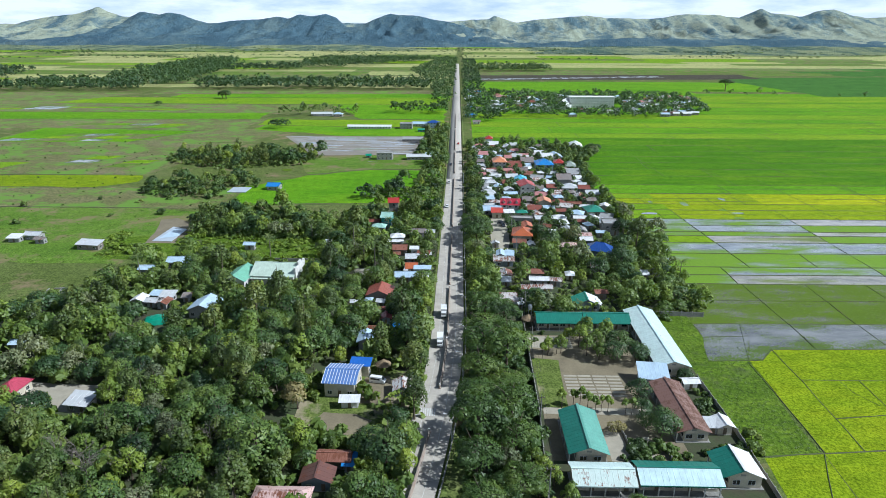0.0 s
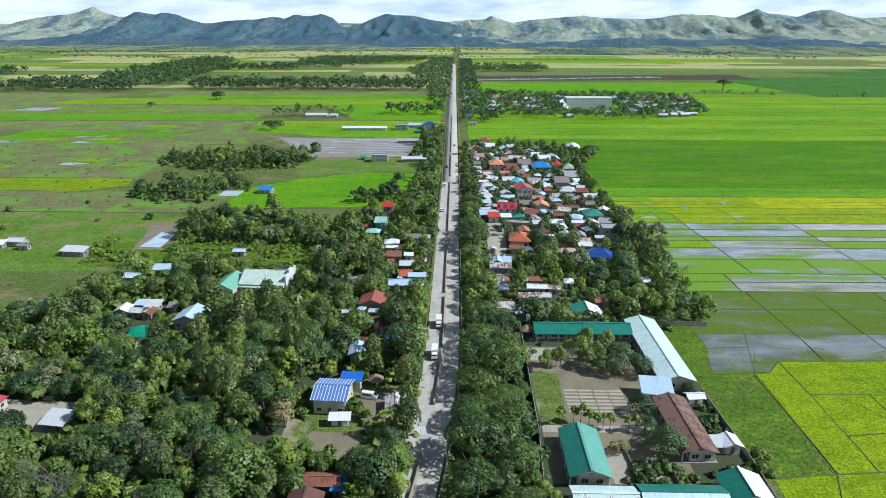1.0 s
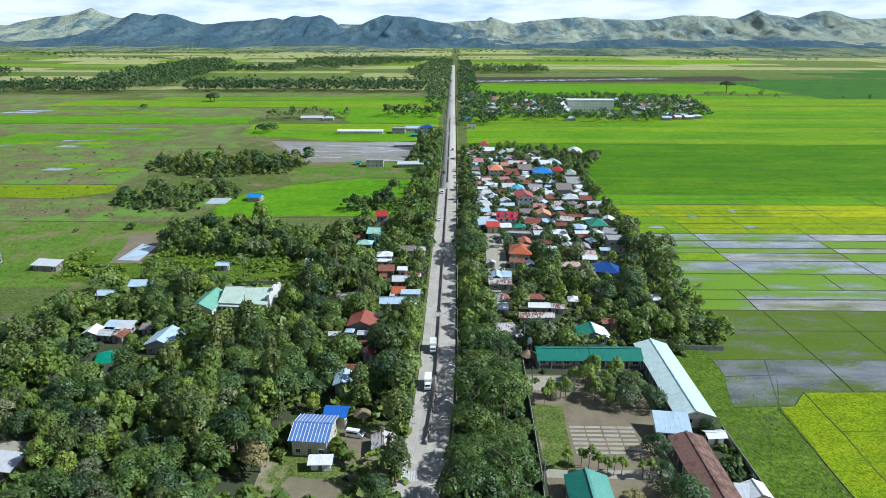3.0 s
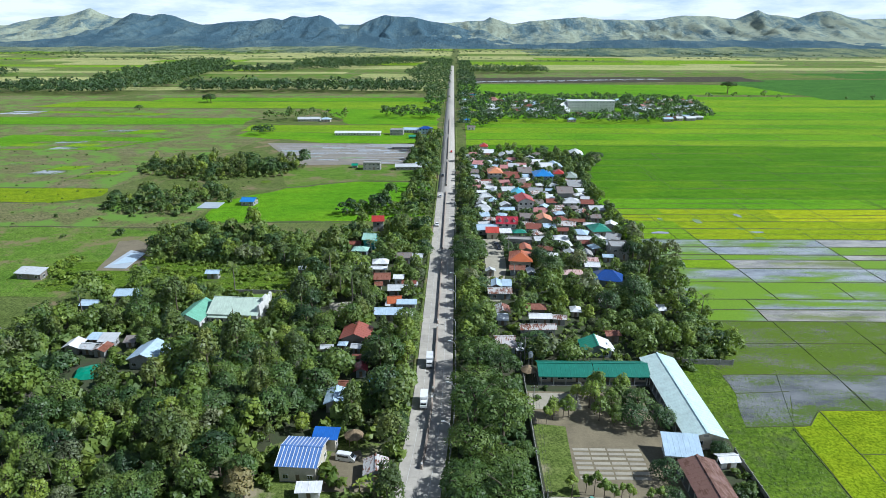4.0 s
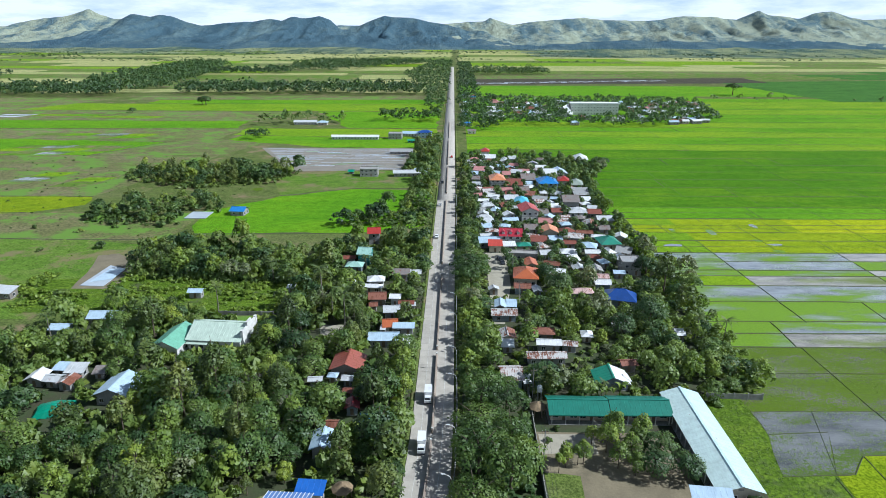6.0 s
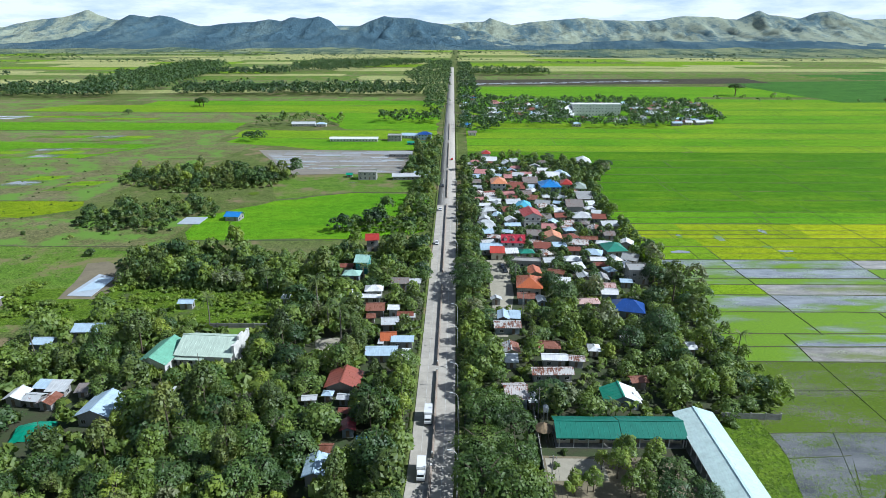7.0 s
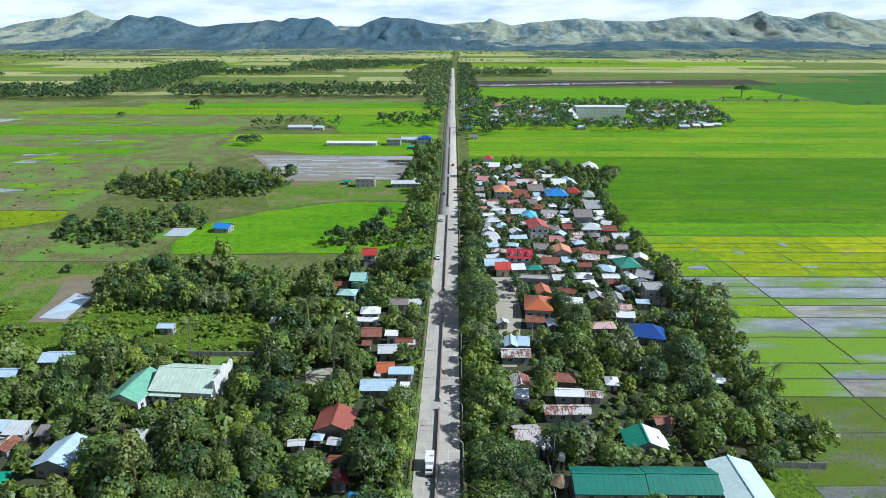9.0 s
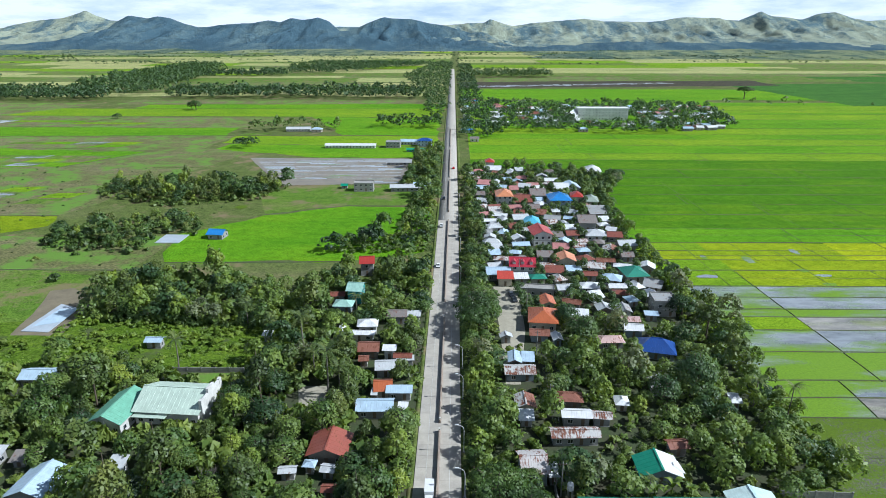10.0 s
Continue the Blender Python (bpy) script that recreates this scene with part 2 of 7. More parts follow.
MAT = {
    "ground": crop("ground_grass", (0.115, 0.149, 0.034), (0.155, 0.190, 0.052), (0.207, 0.207, 0.086), (0.02, 0.08), 1.1, (0.196, 0.155, 0.086), 0.60),
    "pasture": crop("pasture_grass", (0.110, 0.200, 0.026), (0.160, 0.258, 0.034), (0.215, 0.245, 0.066), (0.03, 0.12), 1.2, (0.180, 0.160, 0.074), 0.57),
    "scrub": crop("rough_grass", (0.083, 0.140, 0.016), (0.137, 0.215, 0.020), (0.195, 0.268, 0.028), (0.12, 0.3), 0.9, (0.083, 0.100, 0.040), 0.62),
    "rice": crop("rice_green", (0.112, 0.285, 0.009), (0.168, 0.355, 0.011), (0.245, 0.405, 0.013), (0.02, 0.10)),
    "rice_deep": crop("rice_deep_green", (0.072, 0.195, 0.007), (0.112, 0.250, 0.008), (0.190, 0.318, 0.010), (0.02, 0.10)),
    "rice_light": crop("rice_light_green", (0.172, 0.315, 0.011), (0.238, 0.383, 0.015), (0.315, 0.430, 0.017), (0.03, 0.14)),
    "rice_yellow": crop("rice_yellow_green", (0.177, 0.270, 0.007), (0.253, 0.338, 0.009), (0.337, 0.391, 0.010), (0.05, 0.2)),
    "rice_ripe": crop("rice_ripening", (0.325, 0.403, 0.005), (0.454, 0.497, 0.007), (0.575, 0.564, 0.009), (0.05, 0.2)),
    "rice_turning": crop("rice_turning_yellow", (0.240, 0.335, 0.007), (0.325, 0.410, 0.009), (0.430, 0.470, 0.011), (0.05, 0.2)),
    # green darkened in the colour for cloud shade over the far right plain
    "rice_clouded": crop("rice_cloud_shade", (0.057, 0.141, 0.029), (0.082, 0.197, 0.032), (0.116, 0.244, 0.040)),
    "fallow": crop("fallow_stubble", (0.165, 0.180, 0.058), (0.225, 0.208, 0.092), (0.290, 0.245, 0.140), (0.02, 0.09), 0.8, (0.130, 0.225, 0.038), 0.54),
    "dry": crop("ripe_dry_field", (0.385, 0.405, 0.140), (0.495, 0.480, 0.190), (0.575, 0.510, 0.235), (0.012, 0.05), 0.3, (0.201, 0.259, 0.071), 0.62),
    "plough": crop("ploughed_field", (0.075, 0.065, 0.048), (0.100, 0.086, 0.062), (0.125, 0.105, 0.075)),
    "earth": surface("bare_earth", (0.265, 0.22, 0.135), 0.95, 0.35, 0.15, 1.8, 0.5, 0.08),
    "yard_grass": crop("trodden_yard", (0.13, 0.18, 0.035), (0.18, 0.22, 0.055), (0.25, 0.25, 0.10), (0.1, 0.3), 1.5, (0.29, 0.245, 0.16), 0.56),
    # litter and weeds, with the shade under trees put into the colour
    "shaded_floor": surface("shaded_floor", (0.050, 0.082, 0.020), 0.95, 0.5, 0.2, 1.5, 0.6, 0.15, second=(0.062, 0.054, 0.030)),
    "bund": surface("grassy_bund", (0.085, 0.135, 0.026), 0.95, 0.4, 0.3, 2.0, 0.6, 0.1, second=(0.085, 0.070, 0.045)),
    "water": flooded("flooded_paddy", (0.165, 0.290, 0.011), 0.46, (0.150, 0.163, 0.172), soft=0.15),
    "water_green": flooded("half_flooded_paddy", (0.168, 0.295, 0.011), 0.58, (0.150, 0.163, 0.168), soft=0.18),
    "tan_mud": flooded("drying_paddy", (0.165, 0.230, 0.03), 0.42, (0.21, 0.19, 0.155), soft=0.20, ior=1.45),
    "mud": flooded("muddy_paddy", (0.090, 0.140, 0.018), 0.44, (0.115, 0.115, 0.11), (0.045, 0.10), 0.09, 1.0, 1.6),
    "seedbed": surface("seedbed_mud", (0.31, 0.265, 0.20), 0.7, 0.35, 0.12, 1.6, 0.3, 0.05, second=(0.20, 0.18, 0.15)),
    "mud_green": flooded("weedy_paddy", (0.112, 0.172, 0.014), 0.60, (0.105, 0.096, 0.076), (0.05, 0.10), 0.13, 1.15, 1.38),
    "road": surface("road_concrete", (0.50, 0.455, 0.385), 0.85, 0.22, 0.35, 3.0, 0.2, 0.02),
    "concrete": surface("aged_concrete", (0.36, 0.35, 0.32), 0.9, 0.4, 0.4, 2.5, 0.3, 0.03, second=(0.20, 0.195, 0.17)),
    "paving": surface("pale_paving", (0.42, 0.38, 0.29), 0.9, 0.2, 0.5, 3.0, 0.2, 0.02),
    "barrier": surface("barrier_concrete", (0.40, 0.35, 0.29), 0.92, 0.35, 0.4, 2.5, 0.3, 0.03, second=(0.27, 0.19, 0.14)),
    "pale_slab": surface("pale_slab", (0.46, 0.51, 0.56), 0.7, 0.2, 0.2, 1.5, 0.1, 0.02),
    "paint": surface("road_paint", (0.72, 0.71, 0.66), 0.8, 0.3, 0.8, 4.0, 0.1, 0.01),
    "bark": surface("bark", (0.15, 0.115, 0.08), 0.95, 0.4, 0.8, 5.0, 0.6, 0.05),
    "palm_bark": surface("palm_bark", (0.24, 0.21, 0.17), 0.95, 0.4, 0.8, 5.0, 0.6, 0.05),
    "steel": surface("galvanised_steel", (0.55, 0.56, 0.57), 0.4, 0.15, 0.8, 4.0, 0.1, 0.01, 0.7),
    "lamp_white": surface("pale_pole_paint", (0.68, 0.68, 0.66), 0.5, 0.15, 0.8, 4.0, 0.1, 0.01),
    "wood": surface("weathered_wood", (0.22, 0.165, 0.11), 0.9, 0.35, 0.8, 4.0, 0.4, 0.03),
    "thatch": surface("thatch", (0.36, 0.26, 0.15), 0.95, 0.45, 0.8, 5.0, 0.8, 0.08),
    "white_paint": surface("vehicle_white", (0.78, 0.78, 0.77), 0.25, 0.06, 0.5, 3.0, 0.02, 0.005),
    "red_paint": surface("vehicle_red", (0.42, 0.03, 0.025), 0.25, 0.06, 0.5, 3.0, 0.02, 0.005),
    "dark_paint": surface("vehicle_dark", (0.05, 0.055, 0.065), 0.25, 0.06, 0.5, 3.0, 0.02, 0.005),
    "rubber": surface("tyre_rubber", (0.02, 0.02, 0.02), 0.85, 0.2, 0.5, 3.0),
    "cable": surface("black_cable", (0.03, 0.03, 0.03), 0.6, 0.2, 0.5, 3.0),
    "hill": None,
}
for key, c in {"white": (0.74, 0.73, 0.69), "cream": (0.62, 0.56, 0.43), "grey": (0.34, 0.335, 0.32), "greybrown": (0.24, 0.21, 0.175),
               "bluegrey": (0.25, 0.30, 0.33), "paleblue": (0.42, 0.54, 0.62), "teal": (0.06, 0.32, 0.29), "concrete": (0.38, 0.37, 0.34)}.items():
    MAT["wall_" + key] = surface("plaster_" + key, c, 0.88, 0.28, 0.35, 2.2, 0.2, 0.02)
for key, (c, rust) in {"red": ((0.40, 0.045, 0.035), 0.15), "crimson": ((0.42, 0.035, 0.055), 0.1), "vermilion": ((0.52, 0.07, 0.045), 0.1), "pink": ((0.48, 0.22, 0.20), 0.2),
                       "orange": ((0.62, 0.25, 0.12), 0.1), "orangerust": ((0.47, 0.13, 0.05), 0.3), "rust": ((0.29, 0.125, 0.085), 0.6), "redbrown": ((0.26, 0.085, 0.06), 0.5),
                       "brickred": ((0.33, 0.095, 0.065), 0.35), "brownred": ((0.15, 0.07, 0.055), 0.3), "darkred": ((0.22, 0.03, 0.035), 0.2), "redwhite": ((0.64, 0.44, 0.40), 0.5), "halfrust": ((0.60, 0.60, 0.57), 0.55),
                       "whiterust": ((0.62, 0.60, 0.57), 0.6), "worn": ((0.60, 0.56, 0.53), 0.50), "redblue": ((0.42, 0.06, 0.10), 0.1), "white": ((0.74, 0.74, 0.73), 0.06),
                       "palegrey": ((0.56, 0.57, 0.57), 0.22), "grey": ((0.36, 0.36, 0.35), 0.3), "greybrown": ((0.25, 0.22, 0.20), 0.4), "greygreen": ((0.34, 0.39, 0.33), 0.2),
                       "paleblue": ((0.46, 0.58, 0.68), 0.12), "cyan": ((0.12, 0.46, 0.62), 0.05), "blue": ((0.04, 0.22, 0.55), 0.05), "royal": ((0.022, 0.075, 0.29), 0.05),
                       "bluesolid": ((0.03, 0.13, 0.46), 0.0), "bluerib": ((0.10, 0.20, 0.46), 0.0), "green": ((0.04, 0.24, 0.16), 0.08), "emerald": ((0.02, 0.26, 0.155), 0.05),
                       "mint": ((0.36, 0.56, 0.47), 0.12), "school_green": ((0.026, 0.185, 0.130), 0.0), "school_green_lit": ((0.13, 0.34, 0.265), 0.0), "school_pale": ((0.62, 0.75, 0.70), 0.05), "school_sky": ((0.55, 0.70, 0.71), 0.10),
                       "church": ((0.52, 0.62, 0.51), 0.0), "annex": ((0.19, 0.43, 0.30), 0.05), "worn_mint": ((0.60, 0.70, 0.64), 0.35), "concrete": ((0.36, 0.34, 0.31), 0.0), "greenwhite": ((0.025, 0.26, 0.155), 0.0)}.items():
    MAT["roof_" + key] = sheet_metal("roof_sheet_" + key, c, rust)
MAT["roof_oldrust"] = sheet_metal("roof_sheet_oldrust", (0.23, 0.125, 0.095), 0.55, rust_c=(0.135, 0.066, 0.042))
LEAF = {
    "broad": leaf_mat("leaf_broad", (0.017, 0.038, 0.013), (0.074, 0.134, 0.030), (0.190, 0.254, 0.050)),
    "tall": leaf_mat("leaf_tall", (0.024, 0.042, 0.014), (0.098, 0.142, 0.033), (0.220, 0.245, 0.060)),
    "mango": leaf_mat("leaf_mango", (0.017, 0.035, 0.016), (0.047, 0.094, 0.030), (0.110, 0.167, 0.041)),
    "rain": leaf_mat("leaf_rain_tree", (0.026, 0.050, 0.016), (0.072, 0.128, 0.026), (0.145, 0.205, 0.040)),
    "light": leaf_mat("leaf_light", (0.049, 0.082, 0.017), (0.148, 0.218, 0.034), (0.292, 0.350, 0.045)),
    "grey": leaf_mat("leaf_grey_green", (0.055, 0.073, 0.035), (0.144, 0.174, 0.084), (0.258, 0.271, 0.138)),
    "palm": leaf_mat("leaf_palm", (0.030, 0.053, 0.016), (0.099, 0.144, 0.036), (0.198, 0.219, 0.066)),
    "weed": leaf_mat("leaf_weed", (0.062, 0.112, 0.015), (0.130, 0.205, 0.023), (0.220, 0.295, 0.034)),
    "dry": leaf_mat("leaf_dry", (0.107, 0.104, 0.040), (0.239, 0.215, 0.085), (0.329, 0.275, 0.125)),
    "bush": leaf_mat("leaf_bush", (0.030, 0.058, 0.016), (0.108, 0.170, 0.032), (0.210, 0.258, 0.049)),
}


def glass_mat():
    m, n, l, p = shader("window_glass")
    p.inputs["Base Color"].default_value = (0.02, 0.025, 0.03, 1)
    p.inputs["Roughness"].default_value = 0.08
    p.inputs["Specular IOR Level"].default_value = 0.8
    return m


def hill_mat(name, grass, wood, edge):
    """Hills: pale grass on the spurs, darker woods in the folds and on patches, any haze in the colours given."""
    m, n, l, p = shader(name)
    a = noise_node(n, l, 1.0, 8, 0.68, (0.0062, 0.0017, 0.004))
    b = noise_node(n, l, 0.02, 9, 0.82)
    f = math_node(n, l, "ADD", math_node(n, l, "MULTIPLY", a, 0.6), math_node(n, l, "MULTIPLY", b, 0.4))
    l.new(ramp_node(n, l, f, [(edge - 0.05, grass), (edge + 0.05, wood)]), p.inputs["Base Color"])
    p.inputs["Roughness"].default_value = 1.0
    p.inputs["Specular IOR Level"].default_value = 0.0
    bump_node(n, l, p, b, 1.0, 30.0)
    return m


MAT["glass"] = glass_mat()
# Grass paled and woods blued in the colour for distance haze.
MAT["hill"] = hill_mat("hill_grass_hazed", (0.40, 0.44, 0.33), (0.130, 0.200, 0.225), 0.51)
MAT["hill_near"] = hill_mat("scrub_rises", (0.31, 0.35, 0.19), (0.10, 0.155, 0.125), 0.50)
# Woods blued for haze and darkened for cloud shade, both in the colour.
MAT["hill_hazed_wood"] = hill_mat("hill_woods_hazed", (0.150, 0.215, 0.225), (0.085, 0.145, 0.185), 0.47)


# ---- makers ----
def mesh_of(name, verts, faces, mat):
    """A mesh from arrays of corners and of faces that all have as many sides."""
    verts, faces = np.asarray(verts, np.float32), np.asarray(faces, np.int32)
    me = bpy.data.meshes.new(name)
    sides = faces.shape[1]
    me.vertices.add(len(verts))
    me.vertices.foreach_set("co", verts.ravel())
    me.loops.add(faces.size)
    me.loops.foreach_set("vertex_index", faces.ravel())
    me.polygons.add(len(faces))
    me.polygons.foreach_set("loop_start", np.arange(0, faces.size, sides, dtype=np.int32))
    me.update(calc_edges=True)
    me.materials.append(mat)
    return me


def part(name, bm, material, parent, label=""):
    """Links a bmesh as one mesh object under a thing or a part."""
    me = bpy.data.meshes.new(name)
    bm.to_mesh(me)
    bm.free()
    me.materials.append(material)
    ob = new(name, me)
    ob.parent = parent
    return tagged(ob, label)


def thing(name, m, label, category, group="", kind=""):
    ob = new(name)
    ob.matrix_world = m
    ob.empty_display_size = 0.5
    return tagged(ob, label, category, group, kind)


def box(bm, x0, y0, z0, x1, y1, z1):
    v = [bm.verts.new(c) for c in ((x0, y0, z0), (x1, y0, z0), (x1, y1, z0), (x0, y1, z0), (x0, y0, z1), (x1, y0, z1), (x1, y1, z1), (x0, y1, z1))]
    for f in ((3, 2, 1, 0), (4, 5, 6, 7), (0, 1, 5, 4), (1, 2, 6, 5), (2, 3, 7, 6), (3, 0, 4, 7)):
        bm.faces.new([v[k] for k in f])
    return bm


def boxed(*sizes):
    bm = bmesh.new()
    for s in sizes:
        box(bm, *s)
    return bm


def slab(bm, pts, thick):
    """A flat plate of any outline, thickened downwards."""
    top = [bm.verts.new(p) for p in pts]
    low = [bm.verts.new((p[0], p[1], p[2] - thick)) for p in pts]
    bm.faces.new(top)
    bm.faces.new(low[::-1])
    k = len(pts)
    for i in range(k):
        bm.faces.new((top[i], low[i], low[(i + 1) % k], top[(i + 1) % k]))


def tube(points, radii, sides=6):
    """Corners and faces of a tube along points."""
    verts, faces = [], []
    pts = [Vector(p) for p in points]
    for k, (p, r) in enumerate(zip(pts, radii)):
        along = (pts[min(k + 1, len(pts) - 1)] - pts[max(k - 1, 0)]).normalized()
        side = along.cross(Vector((0.31, 0.17, 0.93)) if abs(along.z) < 0.9 else Vector((1, 0, 0))).normalized()
        up = along.cross(side)
        for s in range(sides):
            a = 2 * math.pi * s / sides
            verts.append(p + r * (math.cos(a) * side + math.sin(a) * up))
        if k:
            for s in range(sides):
                a, b = (k - 1) * sides + s, (k - 1) * sides + (s + 1) % sides
                faces.append((a, b, b + sides, a + sides))
    return [tuple(v) for v in verts], faces


def tubes(runs, sides=6):
    verts, faces = [], []
    for pts, radii in runs:
        v, f = tube(pts, radii, sides)
        faces += [tuple(i + len(verts) for i in q) for q in f]
        verts += v
    return verts, faces


def add_tube(bm, pts, radii, sides=8, caps=True):
    v, f = tube(pts, radii, sides)
    bv = [bm.verts.new(c) for c in v]
    for q in f:
        bm.faces.new([bv[i] for i in q])
    if caps:
        bm.faces.new(bv[:sides][::-1])
        bm.faces.new(bv[-sides:])
    return bm


# ---- ground, hills ----
def plain(name, x0, y0, x1, y1, z, mat, label, category, nx=1, ny=1):
    xs, ys = np.linspace(x0, x1, nx + 1), np.linspace(y0, y1, ny + 1)
    gx, gy = np.meshgrid(xs, ys)
    verts = np.stack([gx.ravel(), gy.ravel(), np.full(gx.size, z)], 1)
    i = (np.arange(ny)[:, None] * (nx + 1) + np.arange(nx)).ravel()
    ob = new(name, mesh_of(name, verts, np.stack([i, i + 1, i + nx + 2, i + nx + 1], 1), mat))
    return tagged(ob, label, category, "", "structure")


plain("ground", -7000, -2500, 7000, 5400, 0.0, MAT["ground"], "flat grassy plain with brown worn patches", "ground", 28, 16)


def ridge_field(name, x0, x1, y0, y1, nx, ny, height, mat, label):
    xs, ys = np.linspace(x0, x1, nx + 1), np.linspace(y0, y1, ny + 1)
    verts = np.array([(x, y, height(x, y, (y - y0) / (y1 - y0))) for y in ys for x in xs])
    i = (np.arange(ny)[:, None] * (nx + 1) + np.arange(nx)).ravel()
    ob = new(name, mesh_of(name, verts, np.stack([i, i + 1, i + nx + 2, i + nx + 1], 1), mat))
    ob.data.polygons.foreach_set("use_smooth", [True] * len(ob.data.polygons))
    return tagged(ob, label, "hills", "", "structure")


# ridge lines: across, height
GRASSY = ((-4400, 90), (-3600, 110), (-3245, 118), (-3112, 150), (-2959, 177), (-2811, 185), (-2723, 208), (-2627, 237), (-2558, 204), (-2460, 176), (-2111, 140), (-1702, 104), (-125, 140), (-60, 135), (101, 154), (203, 156), (242, 180), (344, 147),
          (405, 132), (525, 154), (686, 162), (905, 183), (1066, 163), (1346, 159), (1464, 171), (1601, 192), (1780, 187), (1980, 168), (2054, 198), (2117, 226), (2192, 202), (2413, 176), (2504, 209), (2619, 223), (2723, 195), (2847, 165), (3194, 186), (4400, 150))
WOODED = ((-2700, 10), (-2435, 49), (-2286, 122), (-2213, 168), (-2139, 199), (-2026, 183), (-1948, 195), (-1880, 183), (-1782, 147), (-1697, 126), (-1380, 148), (-1227, 164), (-1151, 152), (-1073, 179), (-998, 170), (-903, 187), (-829, 156), (-767, 99), (-718, 96),
          (-660, 114), (-564, 153), (-469, 190), (-412, 181), (-281, 174), (-168, 150), (-56, 132), (133, 72), (500, 20), (900, 5))


def range_of(line, top, seed):
    """Hills that climb to a ridge line at the share top of their depth, cut into spurs and gullies that run down to the plain."""
    xs, hs = [p[0] for p in line], [p[1] for p in line]

    def height(x, y, s):
        up = min(1.0, max(0.0, s / top))
        wide = 30 + 420 * (1 - up)
        bend = 150 * (1 - up) * noise.noise((x / 420, y / 500, 2.2 + seed))
        crest = sum(np.interp(x + bend + o * wide, xs, hs) for o in (-1, -0.5, 0, 0.5, 1)) / 5 if up < 0.97 else np.interp(x, xs, hs)
        vee = abs(noise.noise(((x + bend) / 210 + seed, y / 1000, 3.1 + seed))) * 2.0 + abs(noise.noise(((x + bend) / 85 + seed, y / 420, 5.1 + seed))) * 1.1
        spur = max(0.0, 1.0 - vee)
        knob = noise.fractal((x / 150, y / 200, 7.7 + seed), 0.9, 2.1, 6)
        cut = min(1.0, 4.2 * up * (1.0 - up) ** 0.85)
        behind = 1.0 if s < top else max(0.0, 1.0 - (s - top) * 2.4)
        return max(-6.0, crest * up ** 1.1 * behind * (1 - 0.46 * cut * (1 - spur)) + knob * (5 + 17 * cut) * min(1.0, up * 3) - 4)
    return height


def low_hills(x, y, s):
    bell = math.sin(math.pi * s) ** 1.3
    side = 0.75 + 0.35 * min(1.0, abs(x) / 1800)
    return max(-4.0, bell * side * (22 + 34 * noise.fractal((x / 520, y / 420, 1.3), 1.0, 2.0, 5) + 10 * noise.fractal((x / 120, y / 120, 5.0), 1.0, 2.0, 3)) - 2)


def low_rises(x, y, s):
    bell = math.sin(math.pi * s) ** 0.8
    bell *= min(1.0, max(0.0, (x - 250) / 350 if x > 0 else (-100 - x) / 350))
    return max(-2.0, bell * (9 + 16 * noise.fractal((x / 420, y / 260, 9.3), 1.0, 2.0, 6)) - 1)


ridge_field("backdrop_hills", -4600, 4600, 3600, 5150, 460, 76, range_of(GRASSY, 0.742, 0.0), MAT["hill"], "distant grass hills with wooded folds, coloured pale and blue for haze")
ridge_field("backdrop_woods", -2700, 900, 3300, 4900, 240, 66, range_of(WOODED, 0.6875, 4.0), MAT["hill_hazed_wood"], "wooded mountains before the grass hills, coloured dark for cloud shade and blue for haze")
ridge_field("backdrop_foothills", -4400, 4400, 3250, 4250, 260, 30, low_hills, MAT["hill_hazed_wood"], "low wooded foothills before the mountains, coloured blue for haze")
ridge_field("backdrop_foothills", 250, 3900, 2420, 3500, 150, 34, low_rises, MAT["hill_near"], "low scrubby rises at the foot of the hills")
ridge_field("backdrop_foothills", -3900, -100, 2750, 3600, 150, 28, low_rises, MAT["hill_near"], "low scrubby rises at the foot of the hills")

# ---- fields ----
rng = random.Random(5)
LEVEL = [0]


def field(corners, mat, label, name="rice_field", wobble=0.6, category="field", layer=0):
    """A parcel with slightly uneven edges, laid just over what is under it."""
    LEVEL[0] += 1
    level = (0.02 + 0.004 * (LEVEL[0] % 19)) if layer == 0 else 0.10 + 0.012 * layer
    pts = []
    for k, a in enumerate(corners):
        b = corners[(k + 1) % len(corners)]
        length = math.dist(a, b)
        steps = max(2, min(14, int(length / 12)))
        nx, ny = (b[1] - a[1]) / length, -(b[0] - a[0]) / length
        for s in range(steps):
            u = s / steps
            o = rng.uniform(-wobble, wobble) if s else 0
            pts.append((a[0] + (b[0] - a[0]) * u + nx * o, a[1] + (b[1] - a[1]) * u + ny * o, level))
    bm = bmesh.new()
    f = bm.faces.new([bm.verts.new(p) for p in pts])
    if f.normal.z < 0 or f.calc_area() and sum((p[0] * q[1] - q[0] * p[1]) for p, q in zip(pts, pts[1:] + pts[:1])) < 0:
        bmesh.ops.reverse_faces(bm, faces=[f])
    me = bpy.data.meshes.new(name)
    bm.to_mesh(me)
    bm.free()
    me.materials.append(MAT[mat])
    return tagged(new(name, me), label, category, "", "structure")


def rect(x0, y0, x1, y1, mat, label, name="rice_field", skew=0.0, wobble=0.5, layer=0):
    return field([(x0, y0), (x1, y0 + skew), (x1, y1 + skew), (x0, y1)], mat, label, name, wobble, "field", layer)


BUND_RUNS = []


def bund(a, b, width=0.8, height=0.35):
    BUND_RUNS.append((a, b, width, height))


